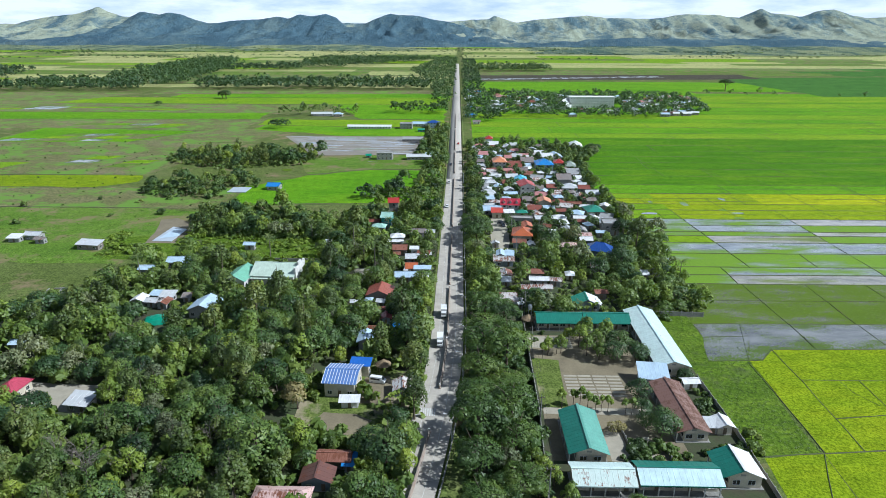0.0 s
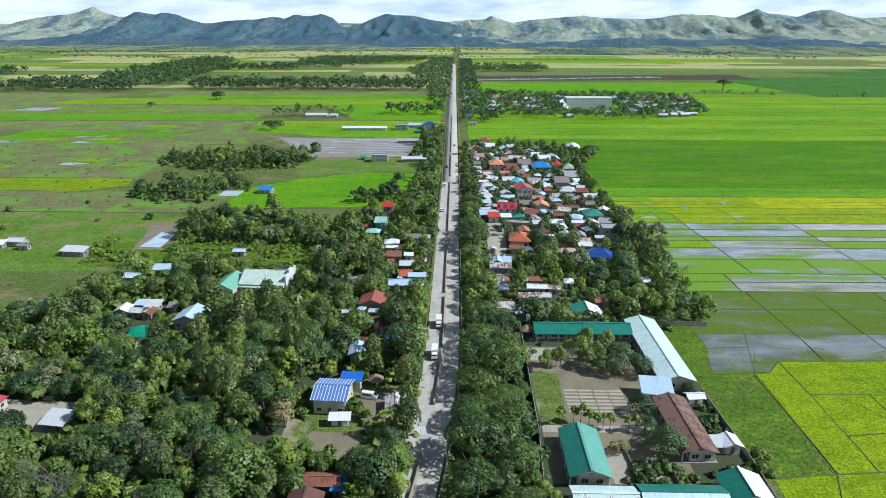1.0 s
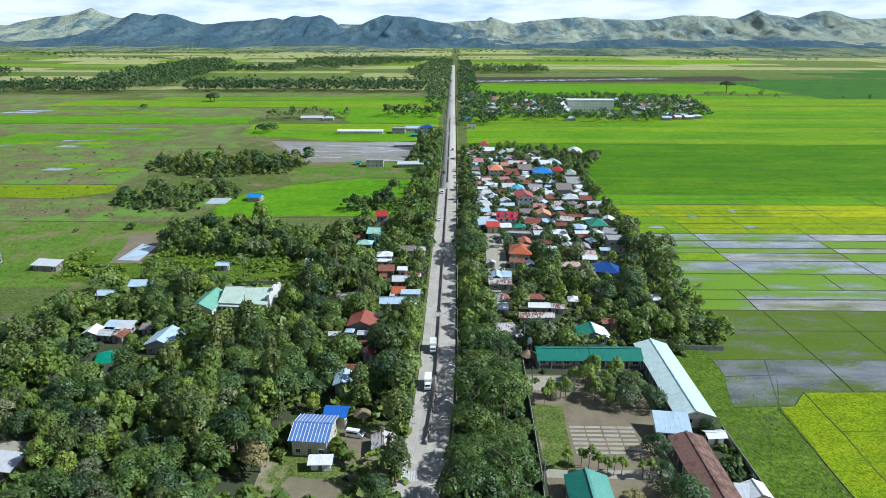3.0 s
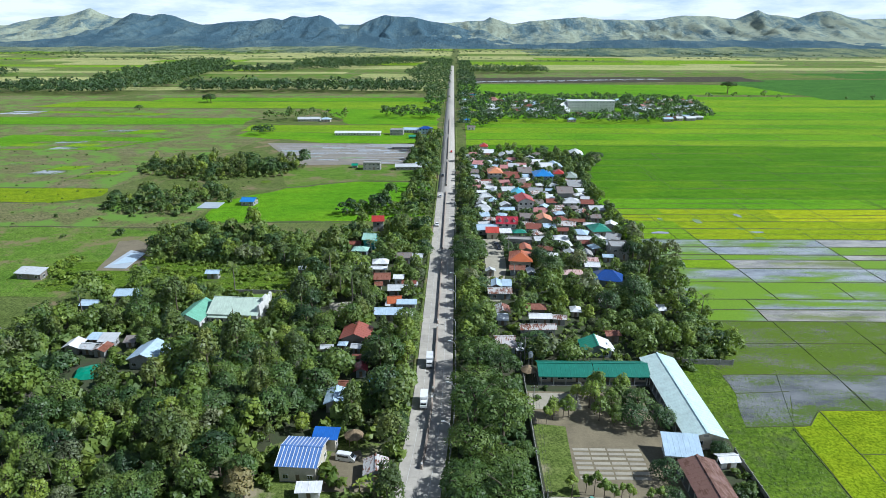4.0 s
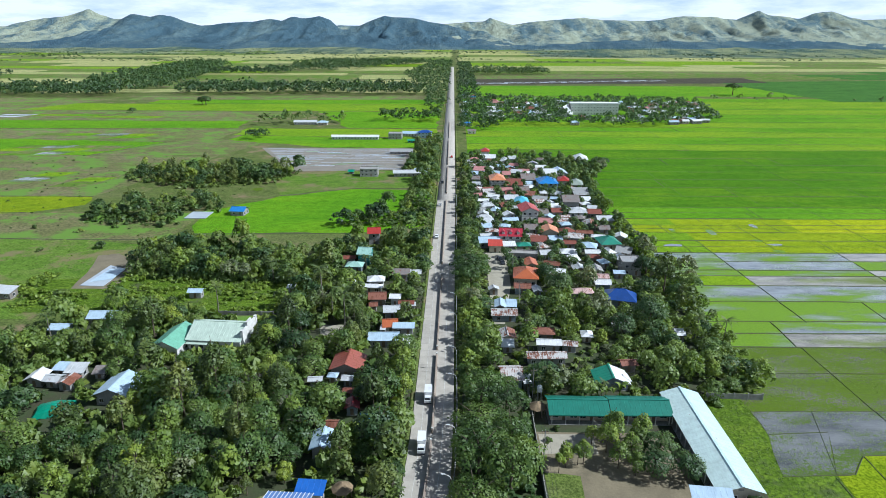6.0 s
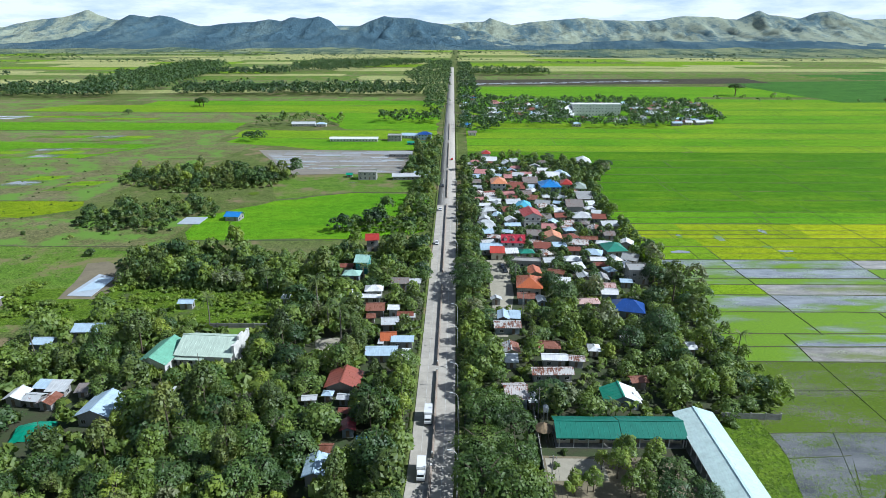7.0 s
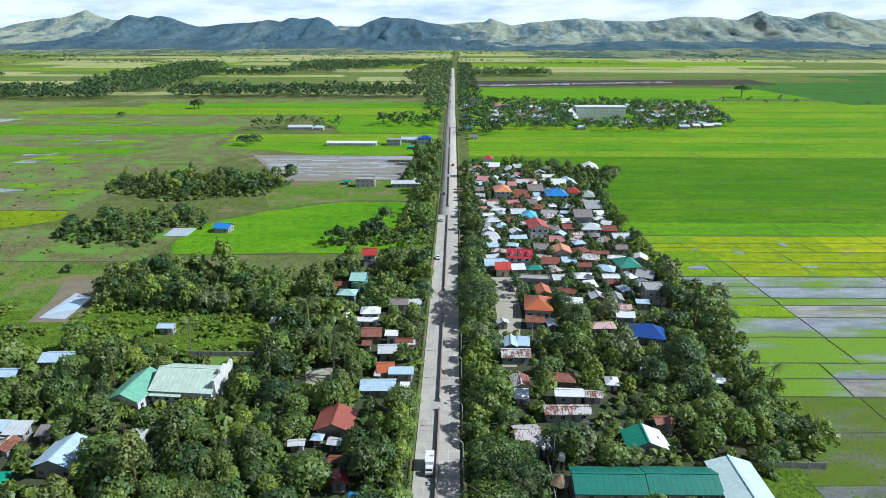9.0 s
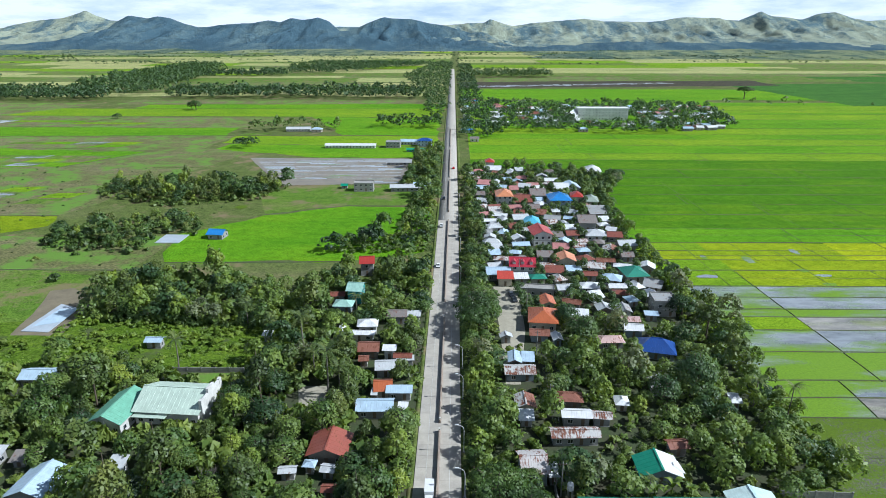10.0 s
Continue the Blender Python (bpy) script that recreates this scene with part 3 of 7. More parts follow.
def build_bunds():
    for a, b, width, height in BUND_RUNS:
        length = math.dist(a, b)
        steps = max(2, int(length / 9))
        dx, dy = (b[0] - a[0]) / length, (b[1] - a[1]) / length
        verts, faces = [], []
        for s in range(steps + 1):
            u = s / steps
            x, y = a[0] + (b[0] - a[0]) * u + rng.uniform(-0.2, 0.2), a[1] + (b[1] - a[1]) * u + rng.uniform(-0.2, 0.2)
            w, h = width * rng.uniform(0.8, 1.25), height * rng.uniform(0.7, 1.2)
            for o, z in ((-1, 0.0), (-0.45, h), (0.45, h), (1, 0.0)):
                verts.append((x - dy * o * w, y + dx * o * w, z))
            if s:
                k = 4 * (s - 1)
                faces += [(k + q + 1, k + q, k + q + 4, k + q + 5) for q in range(3)]
        tagged(new("field_bund", mesh_of("field_bund", verts, faces, MAT["bund"])), "low earth bund grown over with grass", "bund", "field bunds", "structure")


# flooded plots beside the village
ROWS = ((239.6, 249.7, "water_green", "tan_mud", "tan_mud"), (249.7, 259.0, "water_green", "water", "water_green"), (259.0, 276.5, "water_green", "water_green", "water_green"), (276.5, 292.3, "water_green", "water", "water"),
        (292.3, 302.9, "rice_light", "tan_mud", "water_green"), (302.9, 309.8, "water_green", "water_green", "tan_mud"), (309.8, 321.0, "water_green", "water", "water_green"), (321.0, 332.2, "water_green", "water", "tan_mud"),
        (332.2, 350.0, "rice_light", "rice_turning", "rice_turning"), (350.0, 363.3, "rice_light", "rice_turning", "rice_turning"), (363.3, 376.0, "rice_turning", "rice_turning", "rice_ripe"), (376.0, 388.0, "rice_light", "rice_turning", "rice_ripe"))
WORDS = {"mud_green": "weedy muddy rice plot", "mud": "bare wet mud plot", "water": "flooded rice plot reflecting the sky", "water_green": "half-flooded plot of young rice", "tan_mud": "drying tan plot with thin water",
         "rice_ripe": "yellow ripening rice field", "rice_turning": "bright yellow-green rice field", "rice_light": "light green rice field", "rice_yellow": "yellow-green ripening rice field", "rice": "bright green rice field", "rice_deep": "deep green rice field", "rice_clouded": "green field coloured dark as under cloud shade"}
for y0, y1, left, middle, right in ROWS:
    c0, c1 = (120, 120) if y1 < 260 else (133 - 0.07 * (y0 - 258), 133 - 0.07 * (y1 - 258))
    field([(88, y0), (c0, y0), (c1, y1), (88, y1)], left, WORDS[left], wobble=0.25)
    field([(c0, y0), (186.5, y0 + 0.6), (186.5, y1 + 0.6), (c1, y1)], middle, WORDS[middle], wobble=0.25)
    field([(186.5, y0 + 0.6), (260, y0 + 2), (260, y1 + 2), (186.5, y1 + 0.6)], right, WORDS[right], wobble=0.25)
    far_mat = right if y0 > 330 else rng.choice(["water", "water_green", "tan_mud"])
    field([(260, y0 + 2), (340, y0 + 3), (340, y1 + 3), (260, y1 + 2)], far_mat, WORDS[far_mat], wobble=0.25)
    bund((88, y0), (340, y0 + 3), (0.3 if y0 < 330 else 0.36 if y0 < 351 else 0.14), 0.26)
    if y0 < 345:
        bund((c0, y0), (c1, y1), 0.2, 0.22)
        bund((186.5, y0 + 0.6), (186.5, y1 + 0.6), 0.17, 0.2)
    bund((260, y0 + 2), (260, y1 + 2), 0.2, 0.2)
bund((163, 259.5), (163.5, 276.8), 0.26, 0.22)
bund((92, 388), (340, 391), 0.26, 0.3)
for yy in (341, 369.5, 400):
    bund((94, yy), (330, yy + 3), 0.13, 0.2)
for xx, ya, yb in ((118, 332, 388), (143, 363, 388), (160, 332, 376), (176, 363, 400), (214, 332, 430), (258, 388, 420), (190, 410, 470), (150, 440, 520), (240, 430, 560)):
    bund((xx, ya), (xx - 3, yb), 0.15, 0.18)
for wx, wy, ww, wd in ((139, 364, 5.5, 11), (157, 351, 7, 5), (163, 345, 9, 4), (112, 343, 12, 4.5), (160, 335, 6, 5), (120, 367, 3, 8), (166, 376, 4, 9)):
    field([(wx + ww / 2 * math.cos(0.5 * q) * rng.uniform(0.6, 1.1), wy + wd / 2 * math.sin(0.5 * q) * rng.uniform(0.6, 1.1)) for q in range(12)], "water", "thin water standing between the rice plots", "puddle", 0.2, "puddle", 3)
field([(-75, 250.5), (-57, 250), (-57.5, 259), (-76, 259.6)], "fallow", "tan grass plot behind the hall", "meadow", 0.3, "meadow", 4)

# weedy ground and ripe plots beside the school
field([(75, 128.5), (95, 130.5), (96.2, 157), (97, 176.5), (84, 176), (88, 192), (88, 202), (94, 239.6), (84, 239.6), (75, 204)], "scrub", "rough green meadow along the school wall", "meadow", 0.8)
for x0, x1, y0, y1, mt in ((88, 121, 202.5, 223, "mud_green"), (121, 147, 203, 223.5, "mud_green"), (147, 190, 203.5, 224, "mud_green"), (190, 330, 204, 225, "mud_green"), (94, 121, 223, 239.6, "mud_green"), (121, 147, 223.5, 239.8, "mud_green"), (147, 190, 224, 240, "mud_green"), (190, 330, 225, 241, "mud_green")):
    field([(x0, y0), (x1, y0 + 0.4), (x1, y1 + 0.4), (x0, y1)], mt, "weedy muddy rice plot", wobble=0.4)
for c in ([(88, 192), (104.2, 193.4), (104.6, 203), (88, 202.5)], [(84, 176), (97, 177), (104.2, 193.4), (88, 192)], [(97, 177), (101.5, 177.5), (107.4, 184), (122.5, 184.6), (122.5, 203), (104.6, 203), (104.2, 193.4)],
          [(122.5, 184.6), (147, 186), (147, 203.5), (122.5, 203)], [(147, 186), (190, 187.5), (190, 204), (147, 203.5)], [(190, 187.5), (330, 192), (330, 206), (190, 204)]):
    field(c, "mud", "bare wet mud plot", wobble=0.5)
for c in ([(96.2, 131), (106.3, 131.7), (107.6, 165), (107.4, 184), (101.5, 177), (97, 176.5)], [(107.8, 165.2), (160, 166), (160, 186.2), (107.4, 184)], [(107, 146), (124.4, 148), (124.8, 165.4), (107.7, 165.2)], [(124.4, 148), (160, 150), (160, 166), (124.8, 165.4)],
          [(106.3, 131.8), (124, 133), (124.4, 148), (107, 145.8)], [(124, 133), (160, 134), (160, 150), (124.4, 148)], [(160, 134), (300, 136), (300, 190), (160, 186)], [(80, 128.4), (95.6, 131), (94, 96), (78, 96)], [(95.7, 131), (112, 132), (110, 96), (94, 96)], [(112, 132), (300, 136), (300, 90), (110, 96)], [(78, 96), (300, 90), (300, 30), (76, 30)]):
    field(c, "rice_yellow", "yellow-green ripening rice field", wobble=0.4)
for a, b, w in (((96.4, 176), (96, 131), 0.2), ((107.4, 184), (107.7, 165), 0.26), ((107.7, 165), (106.3, 131.6), 0.3), ((108, 165.2), (180, 166.5), 0.26), ((107, 145.8), (124.4, 148), 0.2), ((124.9, 165.4), (124, 133), 0.28), ((79.5, 129), (112, 132.4), 0.3), ((112, 132.4), (180, 134), 0.22), ((107.4, 184), (330, 191), 0.3), ((101.5, 177), (107.4, 184), 0.25),
             ((84, 176), (101.5, 177), 0.2), ((88, 192.4), (104.2, 193.5), 0.28), ((104.8, 203), (97, 177), 0.14), ((104.8, 203), (330, 206), 0.32), ((88, 202.4), (104.6, 203), 0.2), ((104, 223), (330, 226), 0.18), ((122.5, 203), (122.5, 184.5), 0.13), ((147, 203.5), (147.2, 186), 0.2), ((121, 239.6), (122.5, 203), 0.13), ((147.2, 239.8), (146.6, 203.5), 0.13),
             ((172, 240), (172, 204), 0.12), ((95.7, 131), (88, 112), 0.2), ((118.7, 165), (119.5, 158), 0.12), ((119.5, 158), (123, 152), 0.12), ((160, 166), (160, 134), 0.24), ((112, 132), (108, 108), 0.2)):
    bund(a, b, w * 0.62, 0.18)

# the wide green plain right of the village
y = 388.0
while y < 985:
    deep = rng.uniform(20, 34) * (1 + (y - 386) / 900)
    sown = rng.choice(["rice", "rice", "rice_light"] if y > 560 else ["rice_light", "rice"] if y < 405 else ["rice_deep"])
    x = 16 if y > 545 else 84
    while x < 900:
        wide = rng.uniform(55, 120)
        mt = sown if y < 560 or rng.random() < 0.9 else "rice"
        rect(x, y, x + wide, y + deep, mt, WORDS[mt], skew=wide * 0.012)
        if rng.random() < 0.55:
            bund((x + wide, y), (x + wide, y + deep), 0.24, 0.2)
        x += wide
    bund((16 if y > 560 else 90, y), (620, y + 7), 0.22, 0.2)
    y += deep
for lay, (c, mt, lab) in enumerate((([(12, 985), (380, 985), (380, 1060), (12, 1040)], "rice", "bright green rice field"), ([(330, 900), (900, 930), (900, 990), (345, 985)], "rice_light", "light green rice field"),
                   ([(12, 1060), (560, 1060), (560, 1240), (12, 1240)], "rice", "bright green rice field"), ([(560, 985), (1600, 990), (1700, 1500), (520, 1340)], "rice_clouded", "green field coloured dark as under cloud shade"),
                   ([(12, 1260), (620, 1320), (620, 1450), (12, 1400)], "plough", "dark ploughed field"))):
    field(c, mt, lab, "field", 4.0, "field", 2 + lay)

# pale seedbed banks on the dark ploughed field
for k in range(46):
    u = k / 45
    for q in range(2):
        xx, yy = 26 + 395 * u + rng.uniform(-4, 4), 1280 + 88 * u + q * 16 + rng.uniform(-5, 5)
        rect(xx, yy, xx + rng.uniform(6, 16), yy + rng.uniform(4, 8), "pale_slab", "pale wet seedbed bank", "seedbed_bank", wobble=0.6, layer=8)

# fields left of the road
for c, mt, lab, nm in (
        ([(-420, 255), (-150, 255), (-128, 300), (-126, 338), (-180, 345), (-420, 345)], "pasture", "bright green pasture", "pasture"),
        ([(-420, 345), (-140, 345), (-140, 392), (-420, 392)], "fallow", "rough brown-green pasture", "pasture"),
        ([(-420, 392), (-240, 392), (-216, 409), (-222, 428), (-420, 424)], "rice_yellow", "yellow-green rice field", "rice_field"),
        ([(-420, 426), (-222, 430), (-190, 560), (-430, 560)], "fallow", "fallow brown field with green patches", "fallow_field"),
        ([(-140, 396), (-105, 432), (-60, 452), (-11, 452), (-11, 372), (-45, 358), (-128, 355)], "rice", "bright green rice field", "rice_field"),
        ([(-105, 435), (-60, 455), (-11, 455), (-11, 510), (-112, 502), (-118, 470)], "pasture", "damp green meadow", "meadow"),
        ([(-430, 562), (-188, 562), (-170, 640), (-430, 640)], "fallow", "brown fallow field", "fallow_field"),
        ([(-430, 560), (-300, 560), (-262, 625), (-430, 640)], "rice", "green rice field", "rice_field"),
        ([(-210, 640), (-105, 602), (-14, 602), (-14, 650), (-205, 668)], "rice", "bright green rice field", "rice_field"),
        ([(-215, 670), (-14, 655), (-14, 715), (-215, 712)], "rice_light", "bright green rice field", "rice_field"),
        ([(-520, 642), (-220, 642), (-218, 712), (-520, 700)], "fallow", "brown fallow field with green patches", "fallow_field"),
        ([(-620, 702), (-225, 714), (-230, 765), (-640, 770)], "rice", "green rice field", "rice_field"),
        ([(-110, 720), (-14, 718), (-14, 850), (-170, 860)], "rice", "bright green rice field", "rice_field"),
        ([(-640, 772), (-230, 768), (-180, 850), (-660, 860)], "fallow", "brown fallow field", "fallow_field"),
        ([(-560, 862), (-12, 855), (-12, 940), (-560, 935)], "rice_light", "bright green rice field", "rice_field"),
        ([(-430, 936), (-12, 942), (-12, 1000), (-430, 985)], "rice", "bright green rice field", "rice_field"),
        ([(-900, 862), (-562, 862), (-500, 1000), (-900, 1000)], "fallow", "brown fallow field", "fallow_field"),
        ([(-480, 985), (-12, 1002), (-12, 1050), (-480, 1040)], "fallow", "tan fallow strip", "fallow_field")):
    field(c, mt, lab, nm, 3.0)
for a, b in (((-420, 392), (-240, 392)), ((-420, 425), (-222, 429)), ((-210, 668), (-14, 652)), ((-620, 701), (-218, 713)), ((-14, 716), (-215, 713)), ((-560, 861), (-12, 854)), ((-430, 936), (-12, 941)),
             ((-128, 355), (-45, 358)), ((-105, 433), (-60, 453)), ((-420, 345), (-140, 345)), ((-300, 560), (-262, 625)), ((-11, 453), (-62, 453))):
    bund(a, b, 0.5, 0.3)

# patchwork of the far plain
FAR = {"dry": "pale yellow dry field", "fallow": "olive fallow field", "rice_light": "light green field", "pasture": "green pasture", "rice": "green rice field", "rice_clouded": "green field coloured dark as under cloud shade"}
for side, y_first in ((-1, 1115.0), (1, 1410.0)):
    y = y_first
    while y < 3300:
        deep = rng.uniform(50, 110) * (y / 1200)
        x = 14.0
        while x < 1.0 * y + 300:
            wide = rng.uniform(120, 420) * (y / 1200)
            pick = ["dry"] * 6 + ["fallow"] * 3 + ["rice_light", "pasture", "pasture"] if side < 0 or y > 1650 else ["fallow", "dry", "rice_clouded", "pasture"] if x < 500 else ["rice_clouded", "rice_clouded", "rice_clouded", "pasture"]
            mt = rng.choice(pick)
            lean_ = rng.uniform(-30, 30)
            field([(side * x, y), (side * (x + wide), y + lean_), (side * (x + wide), y + deep + lean_), (side * x, y + deep)], mt, FAR[mt], "field", 6.0)
            x += wide
        y += deep

# seedbed basins: shallow water between pale banks
field([(-166, 600), (-116, 503), (-30, 512), (-34, 600)], "seedbed", "grey muddy seedbed basins", "seedbed", 0.5, "field", 1)
for k in range(19):
    y = 507 + k * 4.9
    xa = -118 - (y - 505) * 0.48
    x = xa + 2
    dense = 0.75 if y > 548 else 0.25
    while x < -40:
        wide = rng.uniform(10, 26)
        if rng.random() < dense:
            rect(x, y, min(x + wide, -36), y + rng.uniform(0.9, 1.7), "pale_slab", "thin pale bank between seedbeds", "seedbed_bank", skew=rng.uniform(-0.4, 0.8), wobble=0.15, layer=3)
        if rng.random() < 0.22:
            rect(x, y + 1.8, min(x + wide * 0.9, -36), y + 4.3, "water", "shallow flooded seedbed", "seedbed", wobble=0.3, layer=2)
        x += wide + 1.2
for x, y, w, d in ((-330, 622, 34, 5), (-352, 640, 26, 4), (-300, 600, 22, 3.5), (-340, 500, 16, 5), (-290, 470, 12, 4), (-128, 445, 9, 9), (-70, 480, 16, 3), (-48, 470, 14, 2.5), (-330, 690, 40, 5), (-250, 520, 14, 3), (-380, 470, 20, 4)):
    n_p = 14
    ring = [(x + w / 2 * (1 + math.cos(2 * math.pi * q / n_p) * rng.uniform(0.55, 1.05)), y + d / 2 * (1 + math.sin(2 * math.pi * q / n_p) * rng.uniform(0.5, 1.1))) for q in range(n_p)]
    field(ring, "mud_green", "shallow muddy puddle in the field", "puddle", 0.2, "puddle", 2)
# small plots of rice and stubble in the fallow plain
for x0, y0, w0, n_row, n_col in ((-425, 563, 25, 3, 5), (-300, 700, 26, 2, 4), (-420, 645, 30, 2, 4), (-600, 790, 42, 2, 6), (-310, 452, 22, 3, 3), (-420, 440, 26, 2, 4)):
    for q in range(n_row):
        for p in range(n_col):
            if rng.random() < 0.72:
                mt = rng.choice(["rice", "rice_light", "fallow", "fallow", "pasture", "mud"])
                xa, ya = x0 + p * w0 + q * 6, y0 + q * 15
                field([(xa, ya), (xa + w0 - 0.6, ya + 1), (xa + w0 + 5, ya + 14.2), (xa + 5.6, ya + 13.6)], mt, FAR.get(mt, "wet stubble plot"), "field", 1.0, "field", 1 if p % 2 else 1.5)
build_bunds()

# forest floor and village ground, litter colour kept dark to deepen the tree shade
field([(-150, 60), (-6, 60), (-6, 336), (-45, 322), (-120, 338), (-126, 299), (-60, 293), (-62, 262), (-130, 258), (-146, 220), (-160, 200), (-165, 60)], "shaded_floor", "shaded leaf litter and weeds under the trees", "ground_litter", 1.5, "ground", 1)
field([(-128, 262), (-60, 262), (-58, 294), (-126, 300), (-165, 292), (-160, 260)], "scrub", "light green weedy clearing", "meadow", 1.5, "meadow", 2)
field([(7, 60), (76.5, 60), (76.5, 206), (84, 209), (93, 225), (92, 310), (90, 400), (100, 535), (60, 560), (14, 560), (7, 400)], "shaded_floor", "trodden earth and weeds between the houses, coloured dark for shade", "ground_litter", 1.2, "ground", 1)
field([(27.5, 126), (62, 126), (62, 192), (27.5, 192)], "earth", "bare earth school yard", "yard", 0.3, "yard", 2)
field([(27.6, 148), (35, 148), (36, 175), (27.6, 176)], "yard_grass", "mown grass strip in the school yard", "lawn", 0.3, "lawn", 3)
field([(19.5, 255), (24, 255), (29, 290), (30, 330), (20, 330), (20, 290)], "paving", "pale concrete village lane", "village_lane", 0.2, "lane", 2)
field([(-38, 135), (-31, 133), (-21, 136), (-19, 141), (-24, 144), (-33, 144.5)], "earth", "bare earth yard beside the houses", "yard", 1.0, "yard", 3)
field([(-42, 129), (-31, 124), (-15, 129), (-9.5, 148), (-10.5, 166), (-24, 172), (-41, 165)], "yard_grass", "trodden earth and grass round the houses", "yard", 1.2, "yard", 2)
field([(-25, 149), (-14, 150), (-13.5, 157), (-17, 164), (-24, 163)], "earth", "bare earth drive beside the house", "yard", 0.8, "yard", 3)
field([(-60, 153), (-36, 152), (-36, 156), (-62, 160)], "earth", "earth track into the trees", "track", 0.5, "track", 2)
field([(-128, 143), (-100, 142), (-98, 156), (-130, 158)], "paving", "pale sandy yard", "yard", 0.8, "yard", 2)
field([(-150, 283), (-132, 283), (-137, 312), (-152, 325), (-160, 322), (-153, 300)], "earth", "brown earth round a slab", "yard", 0.4, "yard", 3)
field([(-39, 239), (-31.5, 239), (-33, 253), (-42.5, 253)], "paving", "pale concrete churchyard", "yard", 0.4, "yard", 3)
new_slab = thing("concrete_slab", pose(-142, 298, 0.05), "pale bluish concrete slab in the grass", "slab")
bm = bmesh.new()
slab(bm, [(-6, -12, 0.3), (4, -12.5, 0.3), (3.6, 7, 0.3), (-5.4, 11, 0.3)], 0.3)
part("slab_top", bm, MAT["pale_slab"], new_slab)
bm = bmesh.new()
slab(bm, [(-4.2, -8.5, 0.36), (4.1, -4.5, 0.36), (3.6, 6.6, 0.36), (-3.2, 6.2, 0.36)], 0.05)
part("blue_sheet", bm, MAT["roof_paleblue"], new_slab, "pale blue plastic sheet")
plate = thing("concrete_pad", pose(-139, 388, 0.05), "small pale concrete pad in the rice", "slab")
part("slab_top", boxed((-6, -6, 0, 6, 7, 0.35)), MAT["pale_slab"], plate)


# ---- road ----
def road_mid(y):
    return 0.3 - (0.0009 * (200 - y) ** 2 if y < 200 else 0.0) - (0.0045 * (y - 440) if y > 440 else 0.0)


def strip(name, x0, x1, y0, y1, z, mat, label, category="road", step=20, thick=0.0):
    ys = np.arange(y0, y1 + 0.1, step)
    verts, faces = [], []
    for k, yy in enumerate(ys):
        c = road_mid(yy)
        verts += [(c + x0, yy, z - thick), (c + x0, yy, z), (c + x1, yy, z), (c + x1, yy, z - thick)]
        if k:
            b = 4 * (k - 1)
            faces += [(b + q + 1, b + q, b + q + 4, b + q + 5) for q in range(3)]
    faces = [f[::-1] for f in faces]
    ob = new(name, mesh_of(name, verts, faces, mat))
    return tagged(ob, label, category, "", "structure")


road = strip("road", -5.6, 5.6, -60, 1850, 0.20, MAT["road"], "straight pale concrete highway with a median barrier", "road", 15, 0.2)
strip("verge", -7.0, -5.62, 40, 1060, 0.12, MAT["ground"], "grass verge of the highway", "verge", 15, 0.12)
strip("verge", 5.62, 8.0, 40, 1060, 0.12, MAT["ground"], "grass verge of the highway", "verge", 15, 0.12)
strip("road_line", -2.85, -2.77, 40, 900, 0.23, MAT["paint"], "worn white lane line", "road marking", 15)
strip("road_line", 2.77, 2.85, 40, 900, 0.23, MAT["paint"], "worn white lane line", "road marking", 15)
for k in range(9):
    xx = -5.1 + k * 0.62
    ob = new("zebra_bar", mesh_of("zebra_bar", [(xx, 143.5, 0.232), (xx + 0.38, 143.5, 0.232), (xx + 0.38, 147, 0.232), (xx, 147, 0.232)], [(0, 1, 2, 3)], MAT["paint"]))
    ob.location.x = road_mid(145)
    tagged(ob, "worn white zebra crossing bar", "road marking", "zebra crossing", "structure")


def barrier(y0, y1):
    ob = thing("median_barrier", pose(0, 0, 0), "grey concrete median barrier on the highway", "barrier", "median barriers")
    bm = bmesh.new()
    ys = np.linspace(y0, y1, max(2, int((y1 - y0) / 8)) + 1)
    rings = []
    for yy in ys:
        c = road_mid(yy)
        rings.append([bm.verts.new((c + o, yy, z)) for o, z in ((-0.32, 0.2), (-0.30, 0.4), (-0.19, 0.58), (-0.15, 1.32), (0.15, 1.32), (0.19, 0.58), (0.30, 0.4), (0.32, 0.2))])
    for a, b in zip(rings, rings[1:]):
        for k in range(7):
            bm.faces.new((a[k], b[k], b[k + 1], a[k + 1]))
    bm.faces.new(rings[0][::-1])
    bm.faces.new(rings[-1])
    bmesh.ops.recalc_face_normals(bm, faces=bm.faces)
    part("barrier_body", bm, MAT["barrier"], ob)
    for yy in (y0 + 0.6, y1 - 0.6):
        part("end_marker", boxed((road_mid(yy) - 0.22, yy - 0.3, 1.321, road_mid(yy) + 0.22, yy + 0.3, 1.6)), MAT["paint"], ob, "pale painted end block")


for a, b in ((60, 136.5), (157, 187), (190.5, 231.5), (235, 300), (314, 423), (441, 520), (530, 640), (655, 760)):
    barrier(a, b)


